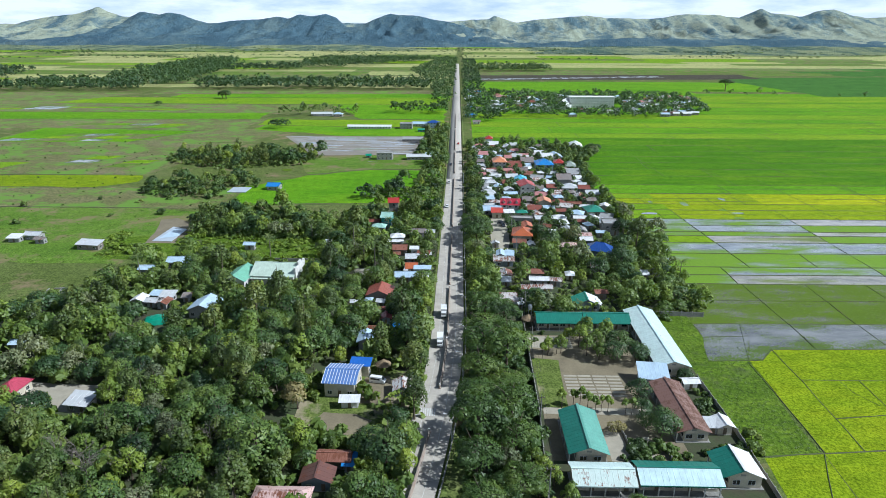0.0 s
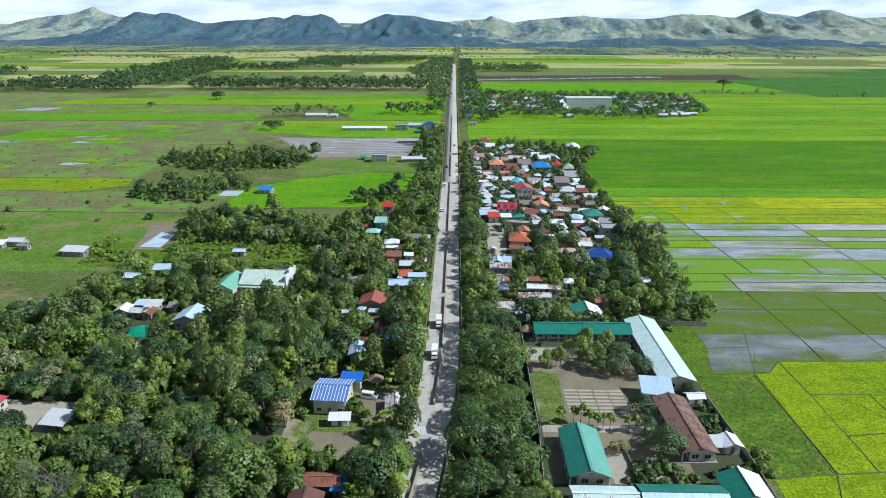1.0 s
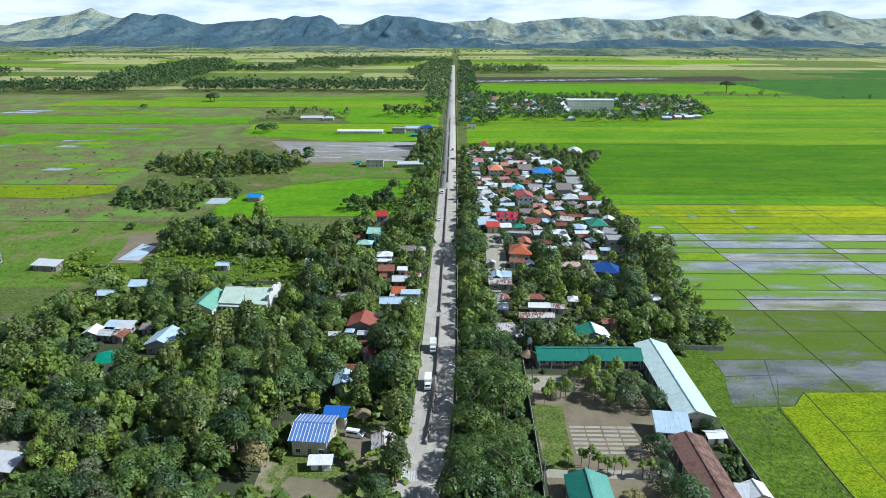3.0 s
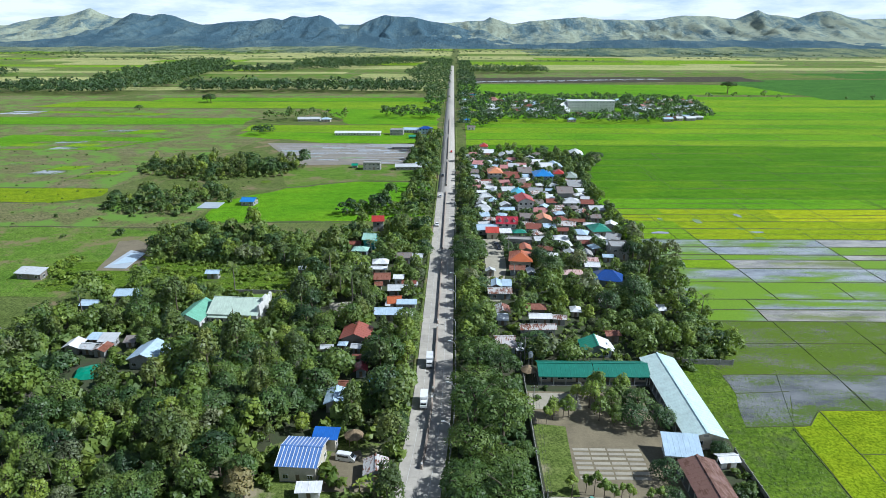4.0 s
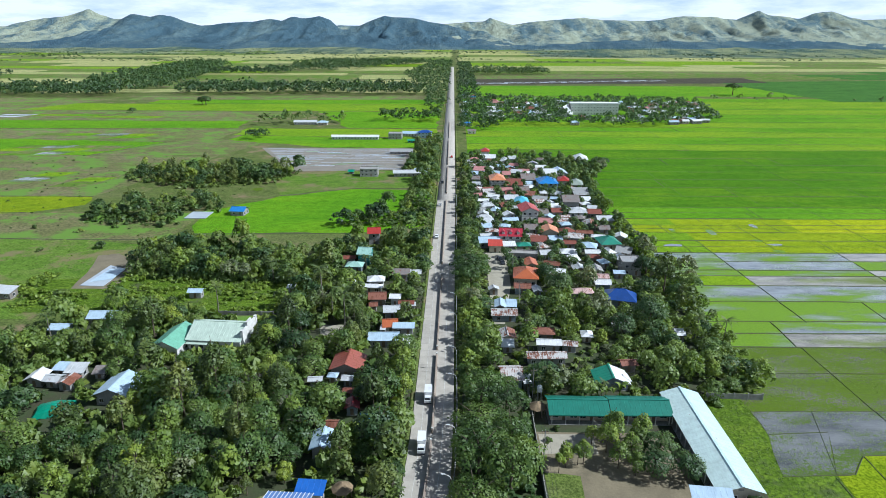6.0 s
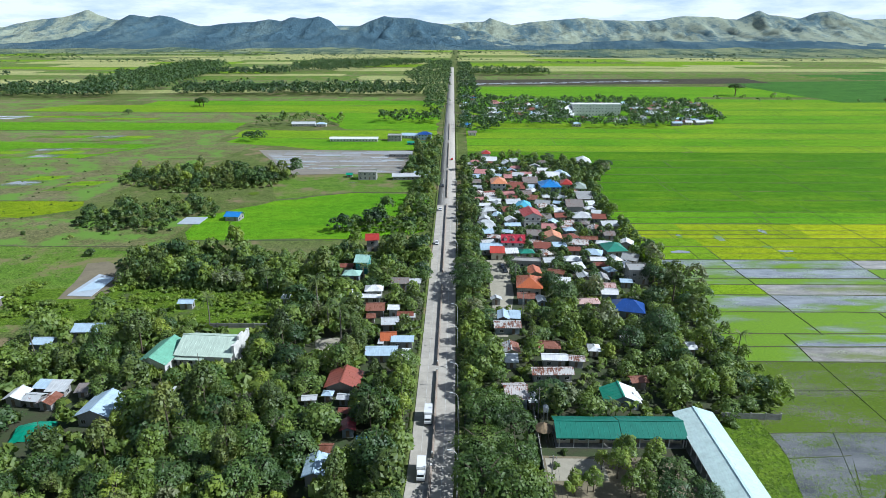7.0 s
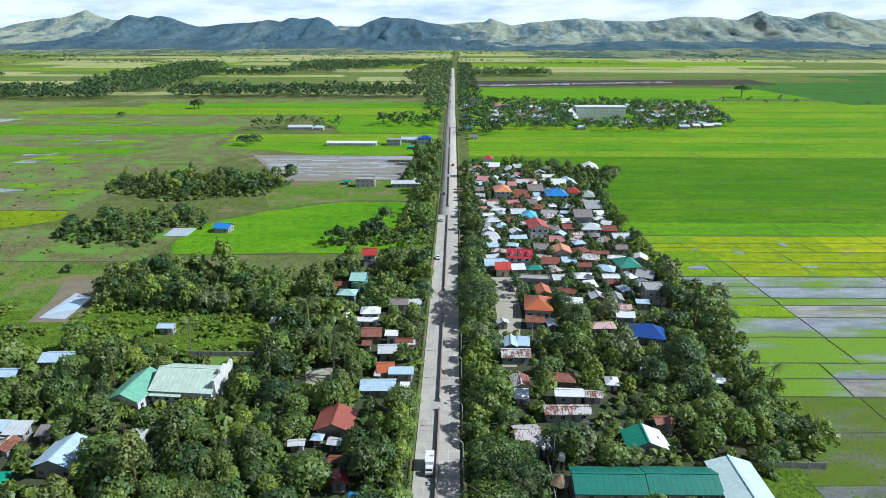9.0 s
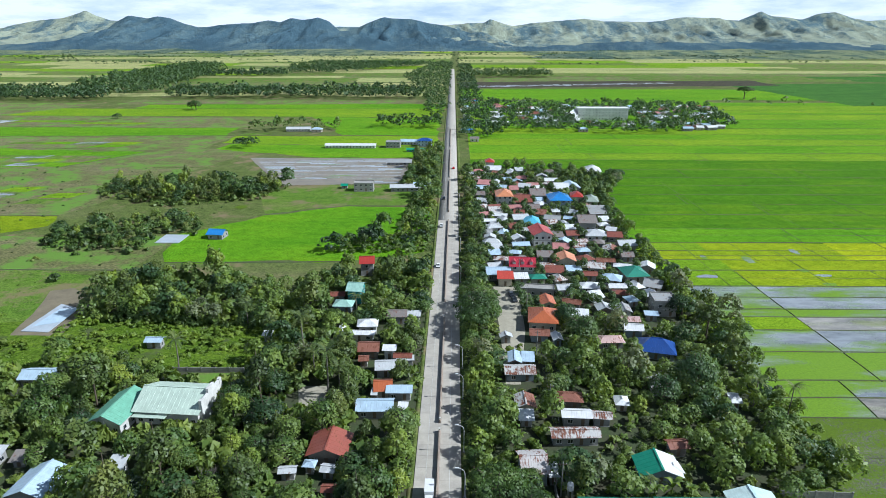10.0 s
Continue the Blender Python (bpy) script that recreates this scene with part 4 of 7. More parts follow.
def lamp_post(yy, side=1):
    ob = thing("street_lamp", pose(road_mid(yy) + 6.3 * side, yy, 0), "pale steel street lamp leaning out over the highway", "street lamp", "street lamps")
    bm = bmesh.new()
    s = -side
    add_tube(bm, [(0, 0, 0), (0, 0, 6.8), (0.25 * s, 0, 7.6), (0.9 * s, 0, 8.1), (2.2 * s, 0, 8.3)], [0.10, 0.075, 0.06, 0.055, 0.05], 7)
    part("pole", bm, MAT["lamp_white"], ob)
    part("lamp_head", boxed((1.9 * s - 0.4, -0.16, 8.22, 1.9 * s + 0.55, 0.16, 8.4)), MAT["lamp_white"], ob)
    part("footing", boxed((-0.3, -0.3, 0, 0.3, 0.3, 0.45)), MAT["concrete"], ob)


for yy in (133, 165, 183, 207, 223, 247, 264, 300, 334, 372, 410, 455):
    lamp_post(yy)


# ---- trees ----
def leaf_cloud(seed, rx, rz, base, lobes, count, leaf, flat=0.0, open_=0.0, spread=0.68, rads=(0.24, 0.44)):
    """Corners of leaf clumps on the outside of a lobed crown, as quads bent along one diagonal."""
    r = np.random.RandomState(seed)
    d = r.normal(size=(lobes, 3))
    d /= np.linalg.norm(d, axis=1)[:, None]
    d[:, 2] = np.abs(d[:, 2]) * (1 - flat) * 1.2 - (0.28 if flat else 0.5)
    cen = d * np.array([rx, rx, rz]) * spread * r.uniform(0.7, 1.15, (lobes, 1))
    cen[0] = (0, 0, rz * 0.28)
    rad = r.uniform(rads[0], rads[1], lobes)
    which = r.randint(0, lobes, count * 3)
    u = r.normal(size=(count * 3, 3))
    u /= np.linalg.norm(u, axis=1)[:, None]
    u[:, 2] = np.where(u[:, 2] < -0.35, -u[:, 2], u[:, 2])
    shell = np.clip(r.normal(0.93, 0.14, (count * 3, 1)), 0.6, 1.32)
    p = cen[which] + u * rad[which][:, None] * np.array([rx, rx, rz]) * shell
    inside = np.zeros(len(p), bool)
    for k in range(lobes):
        q = (p - cen[k]) / (rad[k] * np.array([rx, rx, rz]))
        inside |= (np.linalg.norm(q, axis=1) < 0.66) & (which != k)
    p, u = p[~inside][:count], u[~inside][:count]
    nrm = u + r.normal(size=u.shape) * (0.36 + open_ * 0.8)
    nrm[:, 2] += 0.35
    nrm /= np.linalg.norm(nrm, axis=1)[:, None]
    t = np.cross(nrm, r.normal(size=nrm.shape))
    t /= np.linalg.norm(t, axis=1)[:, None]
    b = np.cross(nrm, t)
    s = leaf * r.uniform(0.5, 1.4, (len(p), 1))
    drop = -nrm * s * 0.35
    quad = np.stack([p + t * s, p + b * s * 0.7 + drop, p - t * s, p - b * s * 0.7 + drop], 1)
    quad[:, :, 2] += base
    soft = u * 0.8 + nrm * 0.45 + np.array([0, 0, 0.06])
    soft /= np.linalg.norm(soft, axis=1)[:, None]
    return np.concatenate([quad, np.repeat(soft[:, None, :], 4, 1)], 2).reshape(-1, 6)


def leaf_mesh(name, rows, mat):
    """Leaf clumps with corner normals that follow the round of the crown."""
    me = mesh_of(name, rows[:, :3], quads(len(rows) // 4), mat)
    me.normals_split_custom_set_from_vertices(rows[:, 3:].astype(np.float32))
    return me


def quads(n):
    return np.arange(n * 4).reshape(-1, 4)


def trunk_runs(seed, height, radius, limbs, reach, first=0.35):
    r = random.Random(seed)
    bend = (r.uniform(-0.05, 0.05), r.uniform(-0.05, 0.05))
    runs = [([(bend[0] * height * s * s, bend[1] * height * s * s, height * s) for s in (0, 0.08, 0.35, 0.7, 1.0)], [radius * 1.5, radius, radius * 0.8, radius * 0.5, radius * 0.15])]
    for k in range(limbs):
        a = 2 * math.pi * (k + r.uniform(-0.3, 0.3)) / limbs
        z = height * r.uniform(first, 0.75)
        l = reach * r.uniform(0.6, 1.0)
        runs.append(([(0, 0, z), (math.cos(a) * l * 0.5, math.sin(a) * l * 0.5, z + l * 0.35), (math.cos(a) * l, math.sin(a) * l, z + l * r.uniform(0.5, 0.8))], [radius * 0.5, radius * 0.3, radius * 0.08]))
    return runs


# kind: crown radius, crown half-height, crown centre, lobes, clumps, clump size, leaf, trunk height, trunk radius, limbs, flat, looseness
KINDS = {
    "broad": (3.7, 3.6, 3.9, 26, 1350, 0.225, "broad", 7.0, 0.20, 5, 0.0, 0.15),
    "mango": (4.0, 3.3, 3.3, 26, 1450, 0.222, "mango", 6.2, 0.26, 5, 0.0, 0.05),
    "rain": (6.4, 3.0, 6.0, 40, 2400, 0.27, "rain", 8.0, 0.36, 7, 0.55, 0.1),
    "light": (2.7, 3.8, 4.1, 24, 1050, 0.225, "light", 7.8, 0.15, 4, 0.0, 0.2),
    "tall": (2.8, 4.8, 5.1, 26, 1150, 0.23, "tall", 9.6, 0.18, 5, 0.0, 0.3),
    "grey": (3.2, 3.4, 4.1, 20, 950, 0.225, "grey", 7.4, 0.16, 6, 0.0, 0.4),
    "slim": (1.25, 1.9, 3.6, 6, 260, 0.30, "light", 5.0, 0.09, 3, 0.0, 0.1),
    "bush": (1.7, 1.3, 0.9, 7, 300, 0.32, "bush", 1.6, 0.06, 3, 0.0, 0.2),
    "dry": (3.8, 2.6, 4.0, 12, 800, 0.32, "dry", 6.0, 0.18, 8, 0.2, 0.5),
}
LABELS = {"broad": "leafy green broadleaf tree with an uneven crown", "mango": "dense dark green round-crowned mango tree", "rain": "wide flat-topped dark green rain tree by the highway",
          "light": "upright light green tree with airy foliage", "grey": "grey-green tree with loose open foliage", "tall": "tall upright tree with a loose olive-green crown", "slim": "slim young tree with a small bushy crown", "bush": "low leafy green shrub", "dry": "pale dry-leaved spreading tree"}
PROTO = {}
for num, (kind, (rx, rz, base, lobes, count, leaf, lm, th, tr, limbs, flat, loose)) in enumerate(KINDS.items()):
    for v in range(3):
        size = (0.74, (0.22, 0.34)) if kind == "rain" else (0.64, (0.24, 0.40)) if kind in ("light", "tall", "grey") else (0.58, (0.28, 0.48)) if lobes > 20 else (0.68, (0.24, 0.44))
        q = leaf_cloud(100 * num + v, rx, rz, base, lobes, count, leaf, flat, loose, *size)
        tv, tf = tubes(trunk_runs(50 * num + v, th, tr, limbs, rx * 0.75), 6)
        few = leaf_cloud(100 * num + v, rx, rz, base, max(5, lobes // 2), max(52, count // 4), leaf * 1.85, flat, loose)
        mid = leaf_cloud(100 * num + v, rx, rz, base, lobes, max(110, int(count * 0.32)), leaf * 1.6, flat, loose, *size)
        tiny = leaf_cloud(100 * num + v, rx, rz, base, max(6, lobes // 3), 36 if kind == "bush" else 46, 0.62 if kind == "bush" else leaf * 3.1, flat, loose)
        PROTO[kind, v] = (leaf_mesh(kind + "_crown", q, LEAF[lm]), mesh_of(kind + "_trunk", tv, tf, MAT["bark"]), q, few, mid, tiny)

r_ = np.random.RandomState(9)
for v in range(3):  # low tufts of grass and weeds
    p_ = np.column_stack([r_.normal(0, 0.45, (16, 2)), r_.uniform(0.10, 0.28, 16)])
    n_ = np.column_stack([r_.normal(0, 0.45, (16, 2)), np.ones(16)])
    n_ /= np.linalg.norm(n_, axis=1)[:, None]
    t_ = np.cross(n_, r_.normal(size=(16, 3)))
    t_ /= np.linalg.norm(t_, axis=1)[:, None]
    b_ = np.cross(n_, t_)
    k_ = r_.uniform(0.18, 0.36, (16, 1))
    q_ = np.stack([p_ + t_ * k_, p_ + b_ * k_ * 0.6, p_ - t_ * k_, p_ - b_ * k_ * 0.6], 1).reshape(-1, 3)
    q_ = np.concatenate([q_, np.repeat(n_, 4, 0)], 1)
    PROTO["tuft", v] = (None, None, q_, q_, q_, q_)


def tree(kind, x, y, size=1.0, turn=0.0, tall=1.0, group="trees"):
    v = int(abs(x * 7 + y * 13)) % 3
    crown, trunk = PROTO[kind, v][:2]
    ob = thing("shrub" if kind == "bush" else "tree", pose(x, y, 0, 0, 0, turn) @ Matrix.Diagonal((size, size, size * tall, 1)), LABELS[kind], "shrub" if kind == "bush" else "tree", group)
    for nm, me in (("trunk", trunk), ("crown", crown)):
        o = new(nm, me)
        o.parent = ob
    return ob


def wood(name, spots, label, mat, kind, coarse=False, category="trees"):
    """Many trees too many to count, as one mesh: spots are (x, y, size, turn, tall)."""
    chunks = []
    for k, (x, y, s, a, tall) in enumerate(spots):
        q = PROTO[kind, k % 3][5 if coarse and (y > 640 or kind == "bush" and s < 1.45) else 3 if coarse or y > 305 else 4 if y > 168 else 2]
        ca, sa = math.cos(a), math.sin(a)
        c, n_ = ca * s, sa * s
        chunks.append(np.stack([q[:, 0] * c - q[:, 1] * n_ + x, q[:, 0] * n_ + q[:, 1] * c + y, q[:, 2] * s * tall, q[:, 3] * ca - q[:, 4] * sa, q[:, 3] * sa + q[:, 4] * ca, q[:, 5]], 1))
    if not chunks:
        return None
    verts = np.concatenate(chunks)
    return tagged(new(name, leaf_mesh(name, verts, mat)), label, category, "", "stuff")


# ---- buildings ----
CLEAR = []  # footprints that trees keep off: x0, y0, x1, y1


def keep_off(x0, y0, x1, y1):
    CLEAR.append((x0, y0, x1, y1))


def slope_part(name, eave_a, eave_b, top_b, top_a, mat, parent, pitch=1.3, label=""):
    """One roof slope of sheets with raised ribs running down it, as one folded plate."""
    bm = bmesh.new()
    a, b, c, d = (Vector(p) for p in (eave_a, eave_b, top_b, top_a))
    run = (b - a).length
    nrm = (b - a).cross(d - a).normalized()
    if nrm.z < 0:
        nrm = -nrm
    n = max(1, int(run / pitch))
    r = 0.035 / run
    prof = [(0.0, 0.0)]
    for k in range(1, n):
        u = k / n
        prof += [(u - 2 * r, 0.0), (u - r, 0.03), (u + r, 0.03), (u + 2 * r, 0.0)]
    prof.append((1.0, 0.0))
    rows = []
    for p, q, low in ((a, b, 0.0), (d, c, 0.0)):
        rows.append([bm.verts.new(p.lerp(q, u) + nrm * z) for u, z in prof])
    under = [bm.verts.new(v - nrm * 0.05) for v in (a, b, c, d)]
    for k in range(len(prof) - 1):
        bm.faces.new((rows[0][k], rows[0][k + 1], rows[1][k + 1], rows[1][k]))
    bm.faces.new(under[::-1])
    bm.faces.new([under[0], under[1]] + rows[0][::-1])
    bm.faces.new([under[2], under[3]] + rows[1])
    bm.faces.new((under[1], under[2], rows[1][-1], rows[0][-1]))
    bm.faces.new((under[3], under[0], rows[0][0], rows[1][0]))
    bmesh.ops.recalc_face_normals(bm, faces=bm.faces)
    return part(name, bm, mat, parent, label)


WINDOW = {}


def window_on(parent, x, y, z, w, h, face):
    """A window on a wall that faces -y, +x, -x or +y: a proud frame with a sill, and a pane set back in it."""
    key = (round(w, 1), round(h, 1))
    if key not in WINDOW:
        t = 0.08
        fr = boxed((-w / 2 - t, -0.06, -h / 2 - t, -w / 2, 0.03, h / 2 + t), (w / 2, -0.06, -h / 2 - t, w / 2 + t, 0.03, h / 2 + t), (-w / 2, -0.06, h / 2, w / 2, 0.03, h / 2 + t),
                   (-w / 2, -0.1, -h / 2 - t, w / 2, 0.03, -h / 2), (-0.03, -0.045, -h / 2, 0.03, 0.03, h / 2))
        me = bpy.data.meshes.new("window_frame")
        fr.to_mesh(me)
        fr.free()
        me.materials.append(MAT["lamp_white"])
        pn = boxed((-w / 2, -0.02, -h / 2, w / 2, 0.01, h / 2))
        mp = bpy.data.meshes.new("pane")
        pn.to_mesh(mp)
        pn.free()
        mp.materials.append(MAT["glass"])
        WINDOW[key] = (me, mp)
    me, mp = WINDOW[key]
    ob = new("window", me)
    ob.parent = parent
    ob.location, ob.rotation_euler = (x, y, z), (0, 0, {"s": 0, "e": math.pi / 2, "n": math.pi, "w": -math.pi / 2}[face])
    o = new("pane", mp)
    o.parent = ob


def house(x, y, w, d, h, kind, axis, roof, wall, rz=None, name="house", label="", over=0.75, rise=0.0, group="village houses"):
    """A house under sheet roofing: w across and d deep at the eaves, h high at the eaves."""
    rz = random.Random(int(x * 31 + y * 17)).uniform(-7, 7) if rz is None else rz
    h = h * 0.9 if h < 5 else h * 0.95
    words = {"gable": "gabled", "hip": "hipped", "mono": "lean-to", "flat": "flat"}[kind]
    tone = {"palegrey": "pale grey", "paleblue": "pale blue", "whiterust": "white rust-streaked", "halfrust": "pale half-rusted", "redwhite": "faded red and white", "redbrown": "reddish brown", "greybrown": "grey-brown",
            "brownred": "dark brown", "darkred": "dark red", "brickred": "rusty brick-red", "orangerust": "rusty orange", "greygreen": "grey-green", "bluesolid": "bright blue", "bluerib": "blue ribbed", "royal": "deep blue", "redblue": "red", "greenwhite": "green and white", "worn": "worn rusty white"}.get(roof, roof)
    ob = thing(name, pose(x, y, 0, 0, 0, rz), label or f"{'two-storey' if h > 5 else 'small'} {'' if wall == 'concrete' else wall.replace('grey', 'grey ').replace('blue', 'blue ').strip() + ' '}house with a {tone} {words} roof", "house", group)
    if w * d < 30 and h < 4 and not label:
        ob.name, ob["category"], ob["label"] = "shed", "shed", f"small {wall} shed with a {tone} {words} roof"
    keep_off(x - w / 2 - 0.5, y - d / 2 - (4.2 + 2.3 * h), x + w / 2 + 0.5, y + d / 2 + 0.6)
    rm, wm = MAT["roof_" + roof], MAT["wall_" + wall]
    wx, wy = max(0.8, w / 2 - over), max(0.8, d / 2 - over)
    ex, ey = w / 2, d / 2
    half = ey if axis == "x" else ex
    up = rise or (half * 0.42 if kind in ("gable", "hip") else half * 0.26)
    bm = bmesh.new()
    if kind == "gable":
        inner = (wy if axis == "x" else wx)
        top = h + up * inner / half - 0.08
        prof = [(-inner, 0.0), (inner, 0.0), (inner, h - 0.02), (0, top), (-inner, h - 0.02)]
        ends = (-wx, wx) if axis == "x" else (-wy, wy)
        rings = [[bm.verts.new((e, p, z) if axis == "x" else (p, e, z)) for p, z in prof] for e in ends]
        bm.faces.new(rings[0])
        bm.faces.new(rings[1][::-1])
        for k in range(5):
            bm.faces.new((rings[0][k], rings[0][(k + 1) % 5], rings[1][(k + 1) % 5], rings[1][k]))
        bmesh.ops.recalc_face_normals(bm, faces=bm.faces)
    elif kind == "mono":
        lo = [bm.verts.new(c) for c in ((-wx, -wy, 0), (wx, -wy, 0), (wx, wy, 0), (-wx, wy, 0))]
        hf, hb = h - 0.04, h + up * 2 * wy / max(ey, 0.1) * 0.8 - 0.1
        hi = [bm.verts.new(c) for c in ((-wx, -wy, hf), (wx, -wy, hf), (wx, wy, hb), (-wx, wy, hb))]
        bm.faces.new(hi)
        for k in range(4):
            bm.faces.new((lo[k], lo[(k + 1) % 4], hi[(k + 1) % 4], hi[k]))
    else:
        box(bm, -wx, -wy, 0, wx, wy, h - 0.04)
    part("wall", bm, wm, ob)
    part("plinth", boxed((-wx - 0.12, -wy - 0.12, 0, wx + 0.12, wy + 0.12, 0.25)), MAT["concrete"], ob)
    if kind == "gable" and axis == "x":
        slope_part("roof_slope", (-ex, -ey, h), (ex, -ey, h), (ex, 0, h + up), (-ex, 0, h + up), rm, ob)
        slope_part("roof_slope", (ex, ey, h), (-ex, ey, h), (-ex, 0.0, h + up), (ex, 0.0, h + up), rm, ob)
        part("ridge_cap", boxed((-ex - 0.05, -0.22, h + up - 0.02, ex + 0.05, 0.22, h + up + 0.09)), rm, ob)
    elif kind == "gable":
        slope_part("roof_slope", (-ex, ey, h), (-ex, -ey, h), (0, -ey, h + up), (0, ey, h + up), rm, ob)
        slope_part("roof_slope", (ex, -ey, h), (ex, ey, h), (0, ey, h + up), (0, -ey, h + up), rm if roof not in ("halfrust", "greenwhite") else MAT["roof_rust" if roof == "halfrust" else "roof_white"], ob)
        part("ridge_cap", boxed((-0.22, -ey - 0.05, h + up - 0.02, 0.22, ey + 0.05, h + up + 0.09)), rm, ob)
    elif kind == "hip":
        long_x = ex >= ey
        r = abs(ex - ey)
        if long_x:
            a, b = (-r - 0.3, 0, h + up), (r + 0.3, 0, h + up)
        else:
            a, b = (0, -r - 0.3, h + up), (0, r + 0.3, h + up)
        if long_x:
            slope_part("roof_slope", (-ex, -ey, h), (ex, -ey, h), b, a, rm, ob)
            slope_part("roof_slope", (ex, ey, h), (-ex, ey, h), a, b, rm, ob)
            for p, q, t in (((ex, -ey, h), (ex, ey, h), b), ((-ex, ey, h), (-ex, -ey, h), a)):
                bm = bmesh.new()
                slab(bm, [p, q, t], 0.07)
                part("roof_hip", bm, rm, ob)
        else:
            slope_part("roof_slope", (ex, -ey, h), (ex, ey, h), b, a, rm, ob)
            slope_part("roof_slope", (-ex, ey, h), (-ex, -ey, h), a, b, rm, ob)
            for p, q, t in (((-ex, -ey, h), (ex, -ey, h), a), ((ex, ey, h), (-ex, ey, h), b)):
                bm = bmesh.new()
                slab(bm, [p, q, t], 0.07)
                part("roof_hip", bm, rm, ob)
        bm = bmesh.new()
        add_tube(bm, [a, b], [0.14, 0.14], 6)
        part("ridge_cap", bm, rm, ob)
    elif kind == "mono":
        slope_part("roof_slope", (-ex, -ey, h), (ex, -ey, h), (ex, ey, h + up * 1.6), (-ex, ey, h + up * 1.6), rm, ob)
    else:
        part("roof_slab", boxed((-wx - 0.15, -wy - 0.15, h - 0.03, wx + 0.15, wy + 0.15, h + 0.15)), rm, ob)
        part("parapet", boxed((-wx - 0.15, -wy - 0.15, h + 0.151, wx + 0.15, -wy, h + 0.6), (-wx - 0.15, wy, h + 0.151, wx + 0.15, wy + 0.15, h + 0.6),
                              (-wx - 0.15, -wy, h + 0.151, -wx, wy, h + 0.6), (wx, -wy, h + 0.151, wx + 0.15, wy, h + 0.6)), wm, ob)
    floors = (1.5, 4.3) if h > 5 else (min(1.6, h * 0.5),)
    for fl, z in enumerate(floors):
        n = max(1, int(2 * wx / 2.8))
        for k in range(n):
            xx = -wx + (k + 0.5) * 2 * wx / n
            if fl == 0 and k == n // 2:
                part("door", boxed((xx - 0.45, -wy - 0.05, 0.26, xx + 0.45, -wy + 0.05, 2.25)), MAT["wood"], ob)
            else:
                window_on(ob, xx, -wy, z, 1.2, 1.1, "s")
        n = max(1, int(2 * wy / 3.2))
        for k in range(n):
            yy = -wy + (k + 0.5) * 2 * wy / n
            window_on(ob, wx if x < 0 else -wx, yy, z, 1.2, 1.1, "e" if x < 0 else "w")
    if h > 5:
        part("floor_band", boxed((-wx - 0.1, -wy - 0.1, 2.85, wx + 0.1, wy + 0.1, 3.05)), MAT["wall_concrete"], ob)
    return ob


# houses and sheds of the village
house(30.3, 567.4, 7.6, 10.5, 5.0, "hip", "x", "red", "white")
house(32.0, 549.4, 12.5, 11.2, 3.0, "gable", "x", "white", "white")
house(41.6, 485.1, 6.0, 8.5, 4.0, "gable", "x", "pink", "grey")
house(33.8, 464.6, 10.8, 14.5, 5.5, "hip", "x", "orange", "white")
house(55.4, 474.8, 10.3, 13.9, 3.5, "gable", "x", "greybrown", "grey")
house(72.6, 489.2, 9.9, 13.4, 4.0, "gable", "x", "white", "white")
house(79.7, 492.8, 10.8, 14.5, 4.0, "gable", "y", "paleblue", "white")
house(66.2, 456.4, 13.4, 15.5, 5.5, "hip", "x", "blue", "paleblue")
house(79.0, 468.6, 8.0, 11.0, 4.0, "hip", "x", "red", "cream")
house(86.1, 460.4, 9.2, 12.5, 3.5, "hip", "x", "greygreen", "cream")
house(104.7, 545.4, 12.0, 16.0, 3.5, "hip", "x", "white", "white")
house(44.8, 460.8, 11.0, 14.1, 3.0, "gable", "x", "redbrown", "grey")
house(49.8, 443.4, 6.8, 8.8, 3.0, "gable", "x", "greybrown", "grey")
house(39.7, 421.6, 9.1, 8.9, 3.2, "gable", "x", "palegrey", "grey")
house(45.4, 415.4, 8.9, 12.0, 3.2, "hip", "x", "cyan", "paleblue")
house(46.4, 388.1, 10.5, 14.1, 6.0, "gable", "y", "red", "white")
house(63.9, 403.5, 5.8, 5.7, 3.0, "mono", "x", "white", "grey")
house(73.6, 411.4, 10.1, 13.0, 5.0, "gable", "x", "greybrown", "grey")
house(84.8, 435.0, 10.7, 10.9, 3.0, "mono", "x", "grey", "greybrown")
house(63.1, 394.1, 6.6, 7.4, 3.0, "gable", "x", "redbrown", "grey")
house(75.1, 394.2, 11.3, 10.4, 3.2, "hip", "x", "palegrey", "white")
house(84.1, 392.0, 7.8, 8.2, 3.0, "gable", "x", "redbrown", "grey")
house(86.2, 377.4, 9.1, 8.4, 3.5, "gable", "x", "palegrey", "grey", 6)
house(77.1, 369.5, 7.7, 8.7, 3.2, "gable", "y", "halfrust", "grey", -12)
house(82.8, 362.5, 6.0, 6.6, 3.0, "gable", "x", "greybrown", "grey")
house(54.4, 373.7, 7.9, 8.2, 3.0, "gable", "x", "pink", "grey")
house(53.6, 355.7, 9.1, 9.6, 4.0, "gable", "y", "orange", "cream")
house(45.2, 362.5, 7.6, 8.3, 3.0, "gable", "x", "greybrown", "grey")
house(65.8, 347.9, 7.8, 7.4, 3.2, "gable", "x", "whiterust", "grey", -10)
house(87.8, 348.0, 7.3, 6.7, 3.2, "gable", "y", "white", "grey", -16)
house(61.2, 338.6, 6.1, 5.4, 3.0, "gable", "x", "redbrown", "grey")
house(47.8, 323.4, 6.7, 6.1, 3.2, "gable", "x", "palegrey", "white", 8)
house(80.7, 317.6, 5.2, 7.0, 3.0, "gable", "y", "white", "grey")
house(75.5, 299.5, 5.2, 3.0, 3.0, "mono", "x", "paleblue", "grey")
